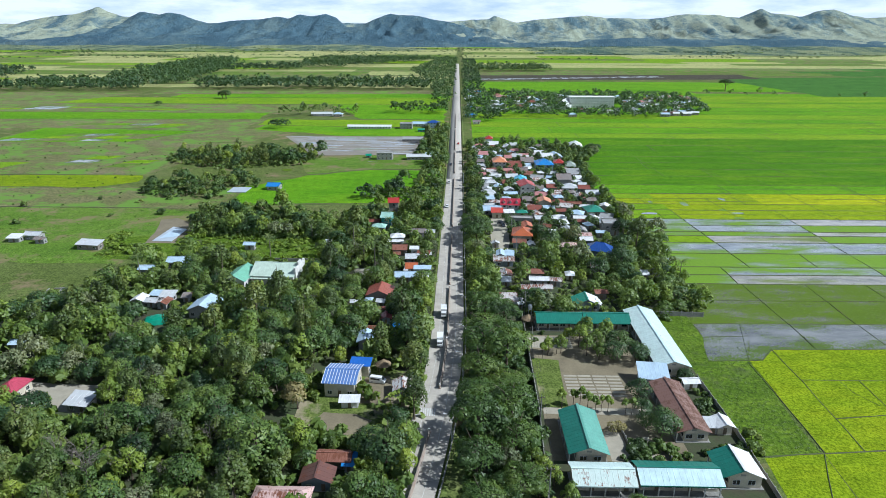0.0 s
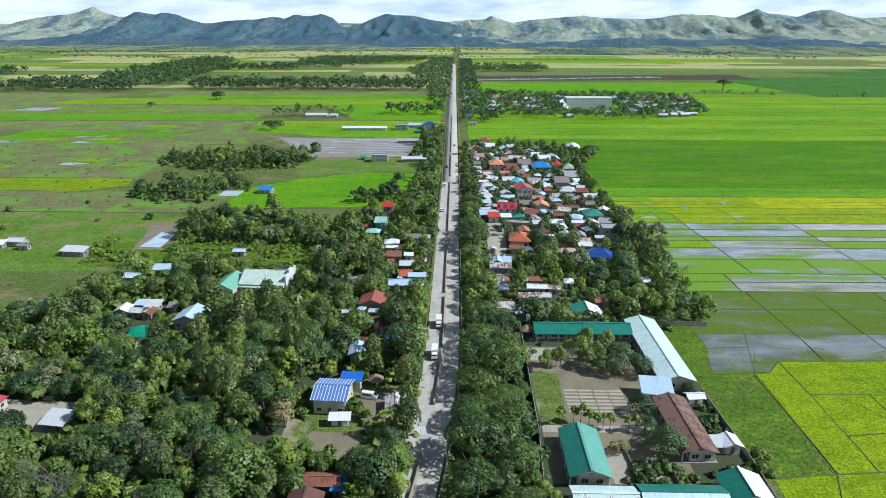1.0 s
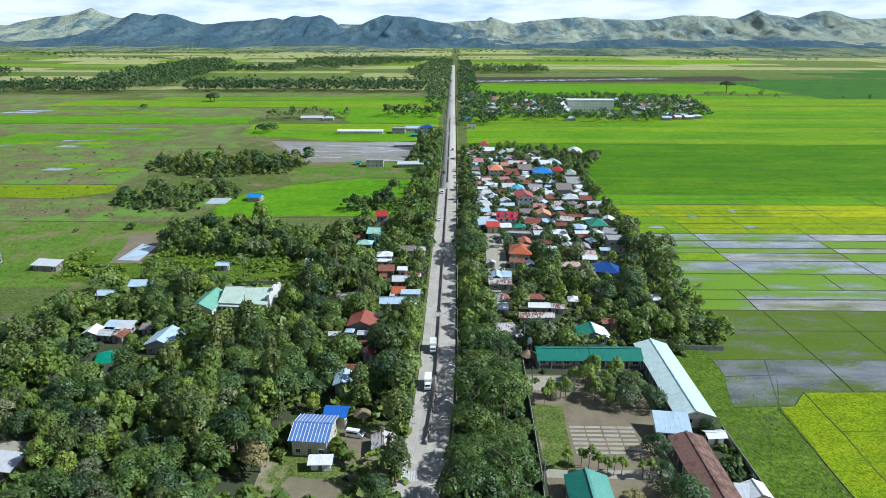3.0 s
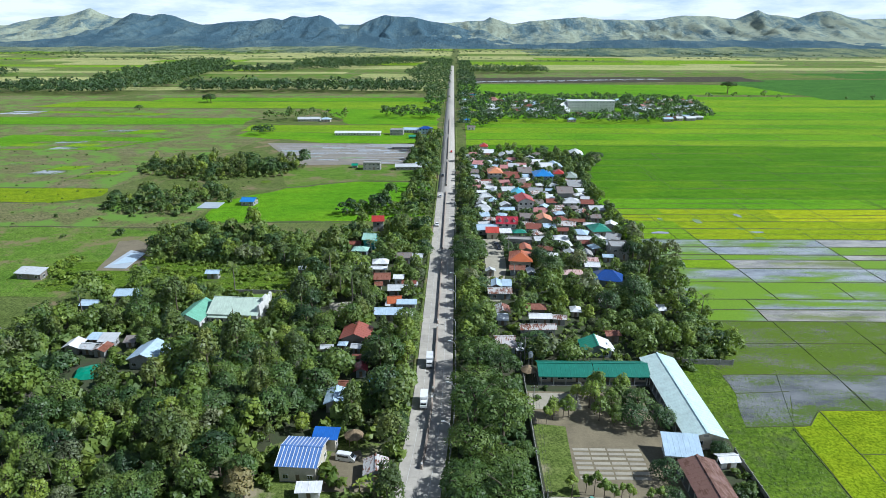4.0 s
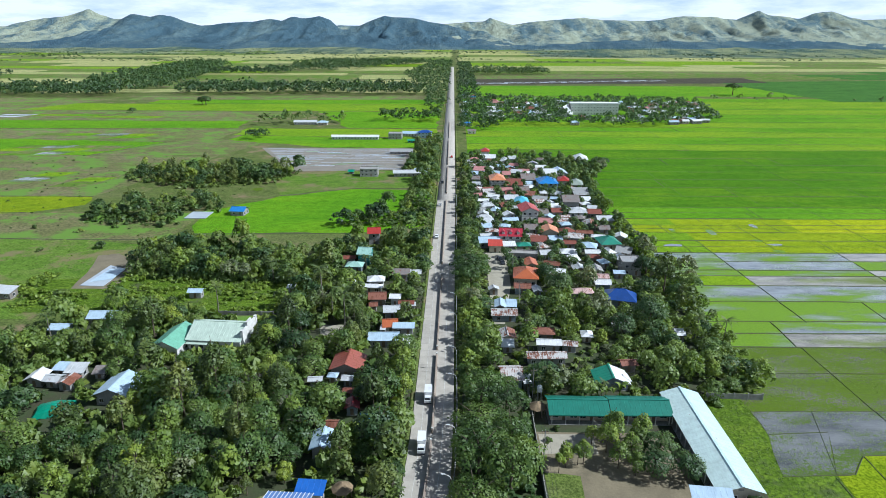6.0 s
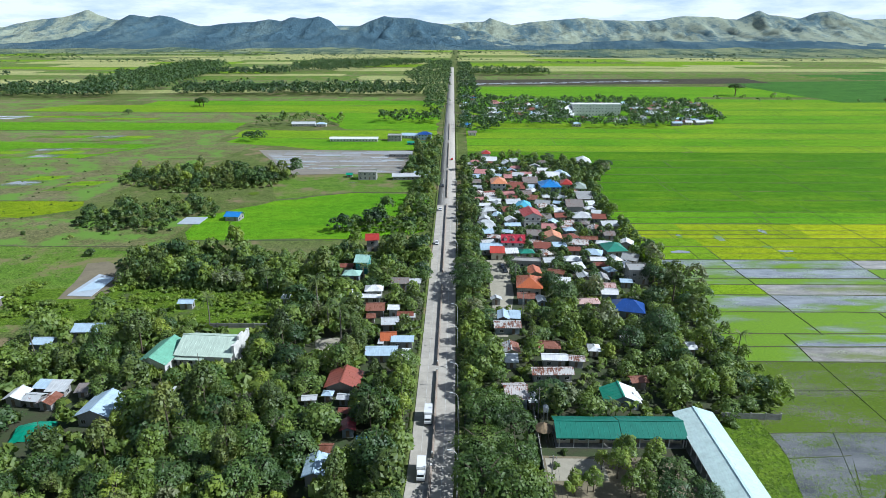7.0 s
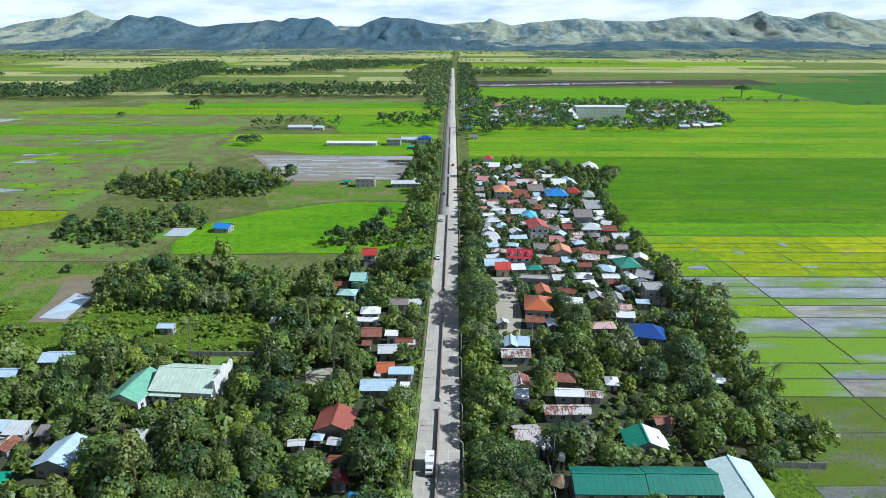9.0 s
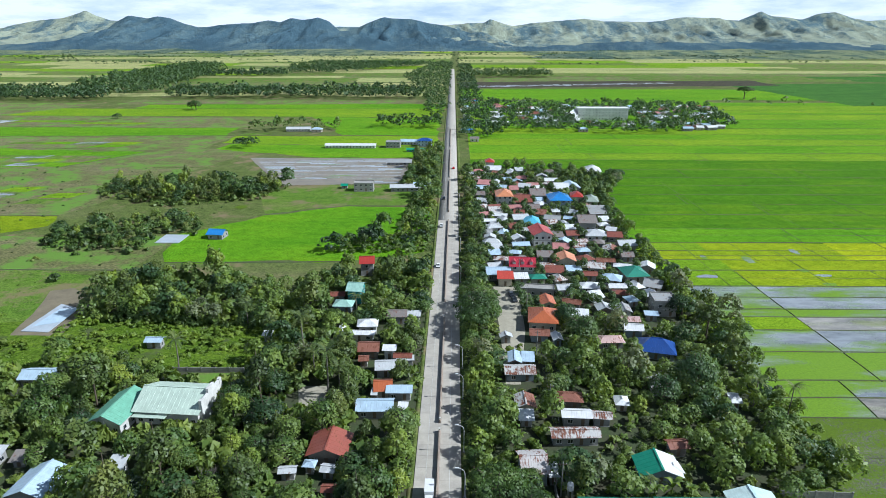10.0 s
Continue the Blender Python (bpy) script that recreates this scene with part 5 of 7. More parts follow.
house(38.4, 280.7, 3.7, 5.6, 3.2, "gable", "y", "palegrey", "bluegrey")
house(21.4, 281.6, 4.5, 3.1, 3.0, "gable", "y", "palegrey", "grey")
house(82.4, 243.8, 3.1, 3.0, 3.0, "gable", "x", "white", "grey")
house(-34.0, 344.9, 6.7, 9.0, 6.0, "gable", "x", "red", "grey")
house(-34.2, 315.3, 6.5, 9.1, 6.0, "gable", "x", "mint", "teal")
house(-37.6, 306.2, 7.7, 6.5, 3.2, "hip", "x", "mint", "bluegrey")
house(-41.4, 314.6, 6.0, 4.5, 3.2, "gable", "x", "redbrown", "grey")
house(-26.3, 289.2, 7.4, 6.5, 3.6, "hip", "x", "white", "white")
house(-28.2, 282.4, 10.6, 3.7, 3.2, "hip", "x", "white", "cream")
house(-23.6, 272.2, 7.1, 7.2, 3.4, "gable", "x", "rust", "greybrown")
house(-16.7, 270.0, 4.6, 3.2, 4.0, "mono", "x", "white", "white")
house(-12.2, 267.2, 6.1, 3.5, 3.0, "gable", "x", "redbrown", "grey")
house(-17.0, 260.6, 6.5, 6.5, 3.4, "gable", "x", "palegrey", "grey")
house(-16.5, 249.4, 5.6, 7.0, 3.2, "gable", "x", "orangerust", "cream")
house(-11.6, 246.6, 7.7, 3.4, 3.4, "mono", "x", "paleblue", "grey")
house(-17.6, 239.4, 10.4, 6.6, 3.2, "gable", "x", "paleblue", "grey")
house(-26.6, 221.6, 10.2, 9.8, 3.4, "gable", "y", "brickred", "greybrown", -2)
house(-34.9, 212.8, 4.4, 3.0, 2.8, "gable", "x", "palegrey", "grey")
house(-30.2, 215.1, 3.3, 3.0, 2.8, "hip", "x", "paleblue", "grey")
house(-25.4, 213.5, 3.7, 3.4, 2.8, "gable", "x", "palegrey", "grey")
house(-24.0, 206.5, 3.4, 3.0, 3.0, "gable", "x", "redbrown", "grey")
house(-22.0, 199.9, 4.3, 5.0, 3.0, "gable", "y", "darkred", "bluegrey")
house(-17.2, 193.4, 3.3, 3.0, 2.8, "mono", "x", "blue", "grey")
house(-89.4, 206.0, 10.6, 10.8, 3.9, "gable", "y", "paleblue", "grey")
house(-119.2, 253.7, 11.3, 7.2, 3.2, "gable", "x", "paleblue", "grey")
house(-129.6, 244.2, 7.0, 5.5, 3.0, "gable", "x", "paleblue", "bluegrey")
house(-95.6, 276.2, 6.1, 4.3, 3.0, "gable", "x", "paleblue", "grey")
house(-59.2, 281.0, 3.5, 3.1, 3.0, "mono", "x", "white", "grey")
house(-16.6, 297.0, 7.3, 6.5, 3.6, "gable", "x", "greybrown", "grey")
house(-11.1, 297.7, 6.1, 3.8, 3.0, "mono", "x", "palegrey", "grey")
house(-116.8, 391.9, 9.0, 8.4, 3.0, "gable", "x", "blue", "grey")
house(-75.9, 213.8, 4.4, 4.7, 3.0, "mono", "x", "palegrey", "grey")
house(-29.6, 157.0, 10.2, 11.4, 5.13, "gable", "x", "bluerib", "cream", -3, "house", "", 0.75, 1.6)
house(-25.6, 164.9, 6.6, 4.2, 4.4, "mono", "x", "bluesolid", "cream", -3)
house(-26.2, 147.6, 6.0, 3.2, 2.6, "mono", "x", "white", "white")
house(-11.9, 155.0, 6.2, 6.1, 2.8, "gable", "y", "whiterust", "bluegrey")
house(-26.7, 183.4, 5.8, 8.2, 3.4, "gable", "y", "paleblue", "grey")
house(-25.8, 190.6, 3.5, 3.9, 3.0, "gable", "x", "rust", "grey")
house(-172.4, 274.8, 12.4, 5.7, 3.0, "mono", "x", "palegrey", "greybrown")
house(-25.6, 123.0, 8.8, 4.8, 3.0, "gable", "x", "rust", "greybrown")
house(-21.8, 121.8, 3.5, 4.5, 2.6, "mono", "x", "blue", "grey")
house(-28.2, 115.8, 8.1, 5.9, 3.2, "gable", "y", "brownred", "bluegrey")
house(-34.6, 109.3, 13.2, 5.0, 3.4, "hip", "x", "redwhite", "greybrown")
house(-123.6, 150.4, 6.8, 8.7, 3.6, "hip", "x", "redblue", "cream")
house(-100.7, 144.8, 7.4, 5.9, 2.8, "mono", "x", "palegrey", "grey")
house(-140.3, 176.6, 5.6, 3.0, 3.0, "mono", "x", "paleblue", "grey")
house(62.2, 163.1, 9.1, 7.1, 3.2, "mono", "y", "paleblue", "white")
house(72.2, 160.0, 5.3, 3.7, 2.8, "gable", "x", "white", "white")
house(70.8, 139.0, 4.1, 4.1, 2.8, "mono", "x", "palegrey", "grey")
house(73.6, 139.4, 5.1, 5.3, 3.0, "gable", "y", "white", "cream")
house(52.2, 215.4, 10.3, 8.0, 3.0, "gable", "y", "greenwhite", "bluegrey", 0)
house(22.7, 214.8, 6.8, 9.0, 4.5, "gable", "x", "worn", "bluegrey")
house(27.3, 213.1, 2.6, 4.4, 3.2, "mono", "x", "white", "grey")
house(23.7, 242.0, 5.8, 6.8, 3.2, "gable", "y", "halfrust", "cream")
house(23.4, 235.4, 4.3, 4.3, 2.8, "mono", "x", "white", "grey")
house(36.2, 244.2, 7.7, 5.5, 3.4, "hip", "x", "rust", "greybrown")
house(36.8, 236.2, 8.2, 4.6, 3.4, "gable", "x", "white", "grey")
house(43.6, 235.8, 5.5, 4.0, 3.2, "gable", "x", "whiterust", "grey")
house(35.0, 228.0, 12.8, 4.9, 3.2, "gable", "x", "whiterust", "grey")
house(59.5, 223.8, 5.4, 4.2, 3.2, "gable", "x", "rust", "greybrown")
house(55.7, 215.2, 4.2, 4.5, 3.0, "hip", "x", "white", "white")
house(33.2, 345.0, 11.5, 11.5, 5.5, "gable", "x", "crimson", "white")
house(25.0, 332.8, 6.9, 6.2, 4.0, "mono", "x", "vermilion", "cream")
house(31.8, 334.6, 6.3, 5.0, 3.0, "mono", "x", "white", "grey")
house(38.7, 334.5, 7.0, 5.6, 3.2, "hip", "x", "green", "cream")
house(22.5, 340.4, 10.7, 9.1, 3.2, "gable", "x", "paleblue", "grey")
house(37.0, 322.3, 14.5, 6.3, 3.5, "flat", "x", "concrete", "concrete")
house(79.9, 340.3, 10.3, 11.8, 3.5, "hip", "x", "green", "cream")
house(35.6, 295.3, 10.6, 12.8, 4.2, "hip", "x", "orangerust", "cream")
house(33.0, 283.7, 7.0, 5.6, 3.2, "gable", "x", "rust", "bluegrey")
house(39.3, 310.8, 5.9, 8.5, 3.0, "gable", "y", "orangerust", "cream")
house(81.7, 306.9, 9.6, 9.9, 6.2, "flat", "x", "grey", "concrete")
house(66.4, 294.3, 6.8, 4.8, 3.4, "gable", "x", "redwhite", "white")
house(65.8, 287.9, 6.8, 5.8, 3.4, "gable", "x", "white", "bluegrey")
house(55.8, 279.3, 9.1, 5.6, 3.2, "hip", "x", "redwhite", "grey")
house(69.6, 274.6, 12.4, 9.5, 3.2, "hip", "x", "royal", "bluegrey", -14, rise=3.1)
house(64.4, 252.0, 7.0, 6.5, 3.0, "gable", "y", "halfrust", "grey")
house(82.2, 245.7, 3.2, 5.0, 2.8, "gable", "x", "white", "grey")
house(50.7, 243.4, 4.2, 5.0, 2.8, "hip", "x", "white", "cream")
house(23.0, 266.2, 4.4, 7.0, 3.4, "gable", "y", "paleblue", "greybrown")
house(23.9, 259.1, 9.6, 6.2, 3.2, "gable", "x", "halfrust", "bluegrey")
house(27.2, 266.5, 4.2, 5.0, 3.0, "mono", "x", "paleblue", "grey")
house(-34.5, 285.3, 2.9, 5.0, 3.0, "gable", "y", "white", "white")
house(-9.9, 238.8, 2.9, 3.5, 2.8, "mono", "x", "white", "grey")
house(-17.9, 259.6, 4.3, 3.6, 2.8, "mono", "x", "redbrown", "greybrown")
house(-24.4, 265.5, 3.5, 4.0, 2.8, "gable", "x", "rust", "greybrown")
house(-11.4, 265.9, 5.8, 2.6, 2.6, "mono", "x", "palegrey", "grey")
house(-18.6, 246.1, 2.0, 3.0, 2.8, "mono", "x", "palegrey", "grey")
# small houses crowded between the named ones
r3 = random.Random(14)
TAKEN = list(CLEAR)
SMALL = ["white", "palegrey", "palegrey", "paleblue", "rust", "redbrown", "greybrown", "grey", "pink", "white", "palegrey", "whiterust", "halfrust"]


def crowd(x0, x1, y0, y1, count, tries, small, group):
    done = 0
    for _ in range(tries):
        x, y = r3.uniform(x0, x1), r3.uniform(y0, y1)
        w, d = r3.uniform(4.8, 9.5), r3.uniform(4.5, 8.0)
        if done >= count or (19 < x < 31 and 250 < y < 335) or any(a - w / 2 - 0.3 < x < c + w / 2 + 0.3 and b + 8.7 - d / 2 < y < e + d / 2 + 0.3 for a, b, c, e in TAKEN):
            continue
        house(round(x, 1), round(y, 1), round(w, 1), round(d, 1), round(r3.uniform(2.3, 3.0), 1), r3.choice(["gable", "gable", "mono", "hip"]), r3.choice("xxy"), r3.choice(small), r3.choice(["grey", "greybrown", "cream", "bluegrey", "white"]), round(r3.uniform(-24, 24), 1), group=group)
        TAKEN.append(CLEAR[-1])
        done += 1


crowd(20, 87, 345, 475, 140, 4000, SMALL, "village houses")
crowd(36, 86, 300, 345, 26, 900, SMALL, "village houses")
crowd(16, 74, 470, 545, 26, 500, SMALL, "village houses")
for x, y, w, d, h, kind, axis, roof in ((-117.5, 212.5, 5.5, 6, 3.0, "gable", "y", "white"), (-112, 211.5, 5, 4.5, 2.8, "gable", "x", "palegrey"), (-107.2, 210.5, 5, 5.5, 2.8, "gable", "y", "halfrust"), (-108.5, 217, 6, 5, 2.6, "mono", "x", "palegrey"), (-113.5, 218, 5, 4, 2.6, "mono", "x", "paleblue"), (-101, 216.5, 4, 4, 2.4, "mono", "x", "greybrown"),
                                       (-208, 288, 9, 6, 3.0, "gable", "x", "palegrey"), (-215, 284, 7, 5, 2.6, "mono", "x", "white"), (-201, 282, 6, 4, 2.6, "gable", "x", "greybrown")):
    house(x, y, w, d, h, kind, axis, roof, "grey", group="houses among the trees")
plot_wall = thing("plot_wall", pose(-72.4, 260.4, 0), "low grey concrete wall behind the hall", "wall")
for k in range(5):
    part("wall_panel", boxed((-10.5 + k * 4.4, -0.1, 0, -6.15 + k * 4.4, 0.1, 1.6)), MAT["concrete"], plot_wall)
for k in range(6):
    part("wall_post", boxed((-10.65 + k * 4.4, -0.16, 0, -10.35 + k * 4.4, 0.16, 1.75)), MAT["concrete"], plot_wall)
keep_off(-84, 249, -55, 262)
# dormers on the crimson roof
for ob in [o for o in bpy.data.objects if o.name.startswith("house") and "crimson" in o["label"]]:
    ob["label"] = "large white two-storey house with a crimson roof and three dormers"
    for k in (-3.6, 0.0, 3.6):
        d_ = part("dormer", boxed((k - 0.65, -4.2, 5.75, k + 0.65, -2.0, 6.9)), MAT["wall_white"], ob)
        bm = bmesh.new()
        slab(bm, [(k - 0.95, -4.5, 6.85), (k, -4.5, 7.5), (k, -1.2, 7.5), (k - 0.95, -1.2, 6.85)], 0.08)
        part("dormer_roof", bm, MAT["roof_crimson"], d_)
        bm = bmesh.new()
        slab(bm, [(k, -4.5, 7.5), (k + 0.95, -4.5, 6.85), (k + 0.95, -1.2, 6.85), (k, -1.2, 7.5)], 0.08)
        part("dormer_roof", bm, MAT["roof_crimson"], d_)
# the large pale green hall, its annex and white front
hall = house(-72.0, 239.9, 18.8, 15.4, 4.6, "gable", "x", "church", "white", -4, "hall", "large cream hall with a pale green gabled sheet roof", 0.6, 3.4)
part("front_gable", boxed((9.1, -5.6, 0, 9.7, 5.6, 7.2), (9.05, -1.8, 7.2, 9.75, 1.8, 8.5), (9.0, -6.2, 0, 9.8, -5.0, 7.5), (9.0, 5.0, 0, 9.8, 6.2, 7.5)), MAT["wall_white"], hall, "white stepped front wall")
part("porch_roof", boxed((-8.8, -9.0, 3.3, 0.5, -6.6, 3.45)), MAT["roof_church"], hall)
annex = house(-86.2, 235.5, 10, 15, 4.0, "gable", "y", "annex", "white", -6, "annex_house", "white house with a green gabled roof and porch", 0.6, 2.4)
for xx in (-4.4, 0.0, 4.4):
    part("porch_post", boxed((xx - 0.15, -7.2, 0.25, xx + 0.15, -6.9, 3.95)), MAT["wall_white"], annex)


BLUE = (10.2, 11.4, 5.13)


def pale_ribs(ob, w, d, h, up, n):
    """Pale battens down both slopes of a gabled roof."""
    for k in range(n + 1):
        x = -w / 2 + 0.1 + k * (w - 0.2) / n
        for s_ in (-1, 1):
            bm = bmesh.new()
            slab(bm, [(x - 0.07, s_ * d / 2, h + 0.1), (x + 0.07, s_ * d / 2, h + 0.1), (x + 0.07, 0, h + up + 0.1), (x - 0.07, 0, h + up + 0.1)], 0.1)
            bmesh.ops.recalc_face_normals(bm, faces=bm.faces)
            part("roof_batten", bm, MAT["roof_white"], ob)


for ob in [o for o in bpy.data.objects if o.name.startswith("house") and "blue ribbed" in o["label"]]:
    ob["label"] = "two-storey cream house with a white-striped blue roof"
    pale_ribs(ob, BLUE[0], BLUE[1], BLUE[2] * 0.95, 1.6, 11)


def school_block(x, y, w, d, h, axis, left, right, wall, label, rise=2.0, rz=0.0):
    """A classroom block: gabled sheet roof with one sheet colour a side, window bands, doors and an open corridor on posts."""
    ob = thing("classroom_block", pose(x, y, 0, 0, 0, rz), label, "school building", "school buildings")
    keep_off(x - w / 2 - 1, y - d / 2 - 4, x + w / 2 + 1, y + d / 2 + 1)
    ex, ey = w / 2, d / 2
    wx, wy = ex - 0.7, ey - 0.7
    inner, half = (wy, ey) if axis == "x" else (wx, ex)
    top = h + rise * inner / half - 0.1
    bm = bmesh.new()
    aisle = half - 2.1
    prof = [(-aisle, 0.0), (inner, 0.0), (inner, h - 0.02), (0, top), (-aisle, h + rise * 2.1 / half - 0.1)]
    ends = (-wx, wx) if axis == "x" else (-wy, wy)
    rings = [[bm.verts.new((e, p, z) if axis == "x" else (p, e, z)) for p, z in prof] for e in ends]
    bm.faces.new(rings[0])
    bm.faces.new(rings[1][::-1])
    for k in range(5):
        bm.faces.new((rings[0][k], rings[0][(k + 1) % 5], rings[1][(k + 1) % 5], rings[1][k]))
    bmesh.ops.recalc_face_normals(bm, faces=bm.faces)
    part("wall", bm, MAT["wall_" + wall], ob)
    long_half = wx if axis == "x" else wy
    for k in range(int(long_half * 2 / 3.2) + 1):
        u, v = -long_half + 0.2 + k * (2 * long_half - 0.4) / int(long_half * 2 / 3.2), -half + 0.35
        a, b = (u, v) if axis == "x" else (v, u)
        part("post", boxed((a - 0.11, b - 0.11, 0.3, a + 0.11, b + 0.11, h - 0.02)), MAT["wall_white"], ob)
    part("plinth", boxed((-wx - 0.6, -wy - 0.6, 0, wx + 0.6, wy + 0.6, 0.3)), MAT["concrete"], ob)
    if axis == "x":
        slope_part("roof_slope", (-ex, -ey, h), (ex, -ey, h), (ex, 0, h + rise), (-ex, 0, h + rise), MAT["roof_" + left], ob)
        slope_part("roof_slope", (ex, ey, h), (-ex, ey, h), (-ex, 0, h + rise), (ex, 0, h + rise), MAT["roof_" + right], ob)
        part("ridge_cap", boxed((-ex - 0.05, -0.3, h + rise - 0.02, ex + 0.05, 0.3, h + rise + 0.1)), MAT["roof_" + right], ob)
        part("fascia", boxed((-ex, -ey - 0.08, h - 0.28, ex, -ey - 0.001, h + 0.02)), MAT["roof_" + right], ob)
        n = max(2, int(2 * wx / 2.4))
        for k in range(n):
            xx = -wx + (k + 0.5) * 2 * wx / n
            if k % 3 == 1:
                part("door", boxed((xx - 0.5, -aisle - 0.05, 0.31, xx + 0.5, -aisle + 0.05, 2.35)), MAT["wood"], ob)
            else:
                window_on(ob, xx, -aisle, 1.75, 1.8, 1.2, "s")
    else:
        slope_part("roof_slope", (-ex, ey, h), (-ex, -ey, h), (0, -ey, h + rise), (0, ey, h + rise), MAT["roof_" + left], ob)
        slope_part("roof_slope", (ex, -ey, h), (ex, ey, h), (0, ey, h + rise), (0, -ey, h + rise), MAT["roof_" + right], ob)
        part("ridge_cap", boxed((-0.3, -ey - 0.05, h + rise - 0.02, 0.3, ey + 0.05, h + rise + 0.1)), MAT["roof_" + right], ob)
        part("gable_vent", boxed((-0.6, -wy - 0.06, h + 0.2, 0.6, -wy - 0.001, h + 0.7)), MAT["concrete"], ob)
        n = max(2, int(2 * wy / 2.6))
        for k in range(n):
            yy = -wy + (k + 0.5) * 2 * wy / n
            if k % 3 == 1:
                part("door", boxed((-aisle - 0.05, yy - 0.5, 0.31, -aisle + 0.05, yy + 0.5, 2.35)), MAT["wood"], ob)
            else:
                window_on(ob, -aisle, yy, 1.75, 1.8, 1.2, "w")
        for k in (-0.3, 0.5):
            window_on(ob, k * wx, -wy, 1.75, 1.6, 1.2, "s")
    return ob


school_block(39.4, 199.6, 16.4, 9.4, 3.3, "x", "school_green", "school_green", "cream", "long classroom block with a green sheet roof", 1.9)
school_block(56.0, 199.9, 16.4, 9.4, 3.3, "x", "school_green", "school_green", "cream", "long classroom block with a green sheet roof", 1.9)
school_block(69.3, 186.2, 10.8, 40.5, 3.5, "y", "school_pale", "school_sky", "cream", "very long classroom block with a pale mint sheet roof", 1.8, 0.6)
school_block(64.2, 146.0, 9.0, 24.5, 3.2, "y", "oldrust", "oldrust", "cream", "long old classroom block with a rusted sheet roof", 1.5, 1.0)
# East slope: the same green paint, lightened in the colour as sunlit.
school_block(35.9, 133.6, 10.0, 18.6, 3.3, "y", "school_green", "school_green_lit", "cream", "classroom block with a green sheet roof, its sunny side coloured lighter as lit", 2.0)
school_block(37.5, 117.6, 14.6, 8.4, 3.3, "x", "worn_mint", "school_pale", "cream", "classroom block with a rust-streaked pale mint roof", 1.6)
school_block(54.8, 118.2, 19.0, 8.6, 3.4, "x", "school_sky", "school_green", "cream", "classroom block with a pale blue and green sheet roof", 1.7)
# White east slope puts the sun glare on a green roof into its colour.
school_block(69.6, 121.6, 10.2, 9.6, 3.3, "y", "school_green", "white", "cream", "square classroom block with a green gabled roof, sunny slope coloured white for glare", 2.2)


# far school across the plain
def far_school():
    ob = thing("school_building", pose(176, 840, 0), "long white four-storey school building beyond the fields", "school building")
    part("wall", boxed((-29, -7, 0, 29, 7, 13.5)), MAT["wall_white"], ob)
    part("roof", boxed((-30, -7.6, 13.501, 30, 8, 14.2)), MAT["roof_white"], ob)
    for z in (3.2, 6.6, 10.0):
        part("gallery", boxed((-29, -7.3, z - 0.6, 29, -7.001, z + 0.5)), MAT["wall_white"], ob)
    keep_off(140, 790, 210, 850)
    for fl in (2.0, 5.4, 8.8, 12.0):
        for k in range(15):
            window_on(ob, -27 + k * 3.85, -7.0, fl, 1.2, 0.55, "s")
    gym = thing("covered_court", pose(140, 832, 0, 0, 0, -20), "covered court with a steep pale roof", "building")
    slope_part("roof_slope", (-9, 18, 3), (-9, -18, 3), (0, -18, 12), (0, 18, 12), MAT["roof_white"], gym)
    slope_part("roof_slope", (9, -18, 3), (9, 18, 3), (0, 18, 12), (0, -18, 12), MAT["roof_palegrey"], gym)
    part("wall", boxed((-8.6, -17, 0, 8.6, 17, 3)), MAT["wall_white"], gym)


far_school()
r2 = random.Random(21)
TONES = ["white", "palegrey", "paleblue", "palegrey", "redbrown", "white", "grey", "pink", "paleblue", "greybrown"]
for k in range(130):  # the second village, beyond the fields
    yy = r2.uniform(745, 960)
    lim = 300 if yy < 860 else 340
    xx = r2.uniform(48, lim)
    if abs(xx - 172) < 44 and 800 < yy < 860 or (xx < 130 and yy < 790 and r2.random() < 0.6):
        continue
    house(round(xx, 1), round(yy, 1), round(r2.uniform(7, 13), 1), round(r2.uniform(6, 9), 1), 3.4, r2.choice(["gable", "hip", "gable"]), r2.choice("xy"), r2.choice(TONES), r2.choice(["white", "grey", "cream"]), r2.uniform(-12, 12), group="far village houses")
for k in range(14):  # along the far highway
    yy = r2.uniform(640, 1050)
    house(round(r2.uniform(14, 34), 1), round(yy, 1), 9, 7, 3.3, "gable", r2.choice("xy"), r2.choice(TONES + ["red", "blue"]), "white", group="roadside houses")
for x, y, w, d, h, kind, axis, roof, wall in ((-90, 648, 46, 7, 3.0, "gable", "x", "white", "white"), (-52, 652, 14, 12, 5.5, "flat", "x", "grey", "grey"), (-36, 668, 22, 9, 3.2, "gable", "x", "paleblue", "white"), (-24, 660, 14, 10, 5.5, "hip", "x", "royal", "paleblue"),
                                             (-30, 630, 18, 4, 2.4, "mono", "x", "emerald", "teal"), (-56, 492, 14, 9, 5.6, "flat", "x", "concrete", "concrete"), (-29, 492, 20, 8, 3.0, "gable", "x", "palegrey", "grey"), (-18, 497, 12, 8, 3.2, "gable", "x", "paleblue", "white"),
                                             (-70, 498, 5, 5, 2.2, "gable", "x", "emerald", "grey"), (-160, 745, 26, 9, 3.0, "gable", "x", "palegrey", "white"), (-140, 740, 12, 8, 3.4, "hip", "x", "paleblue", "cream"), (-40, 575, 20, 7, 2.6, "mono", "x", "grey", "grey"), (16, 740, 12, 8, 3.4, "hip", "x", "blue", "paleblue")):
    house(x, y, w, d, h, kind, axis, roof, wall, group="outlying buildings")


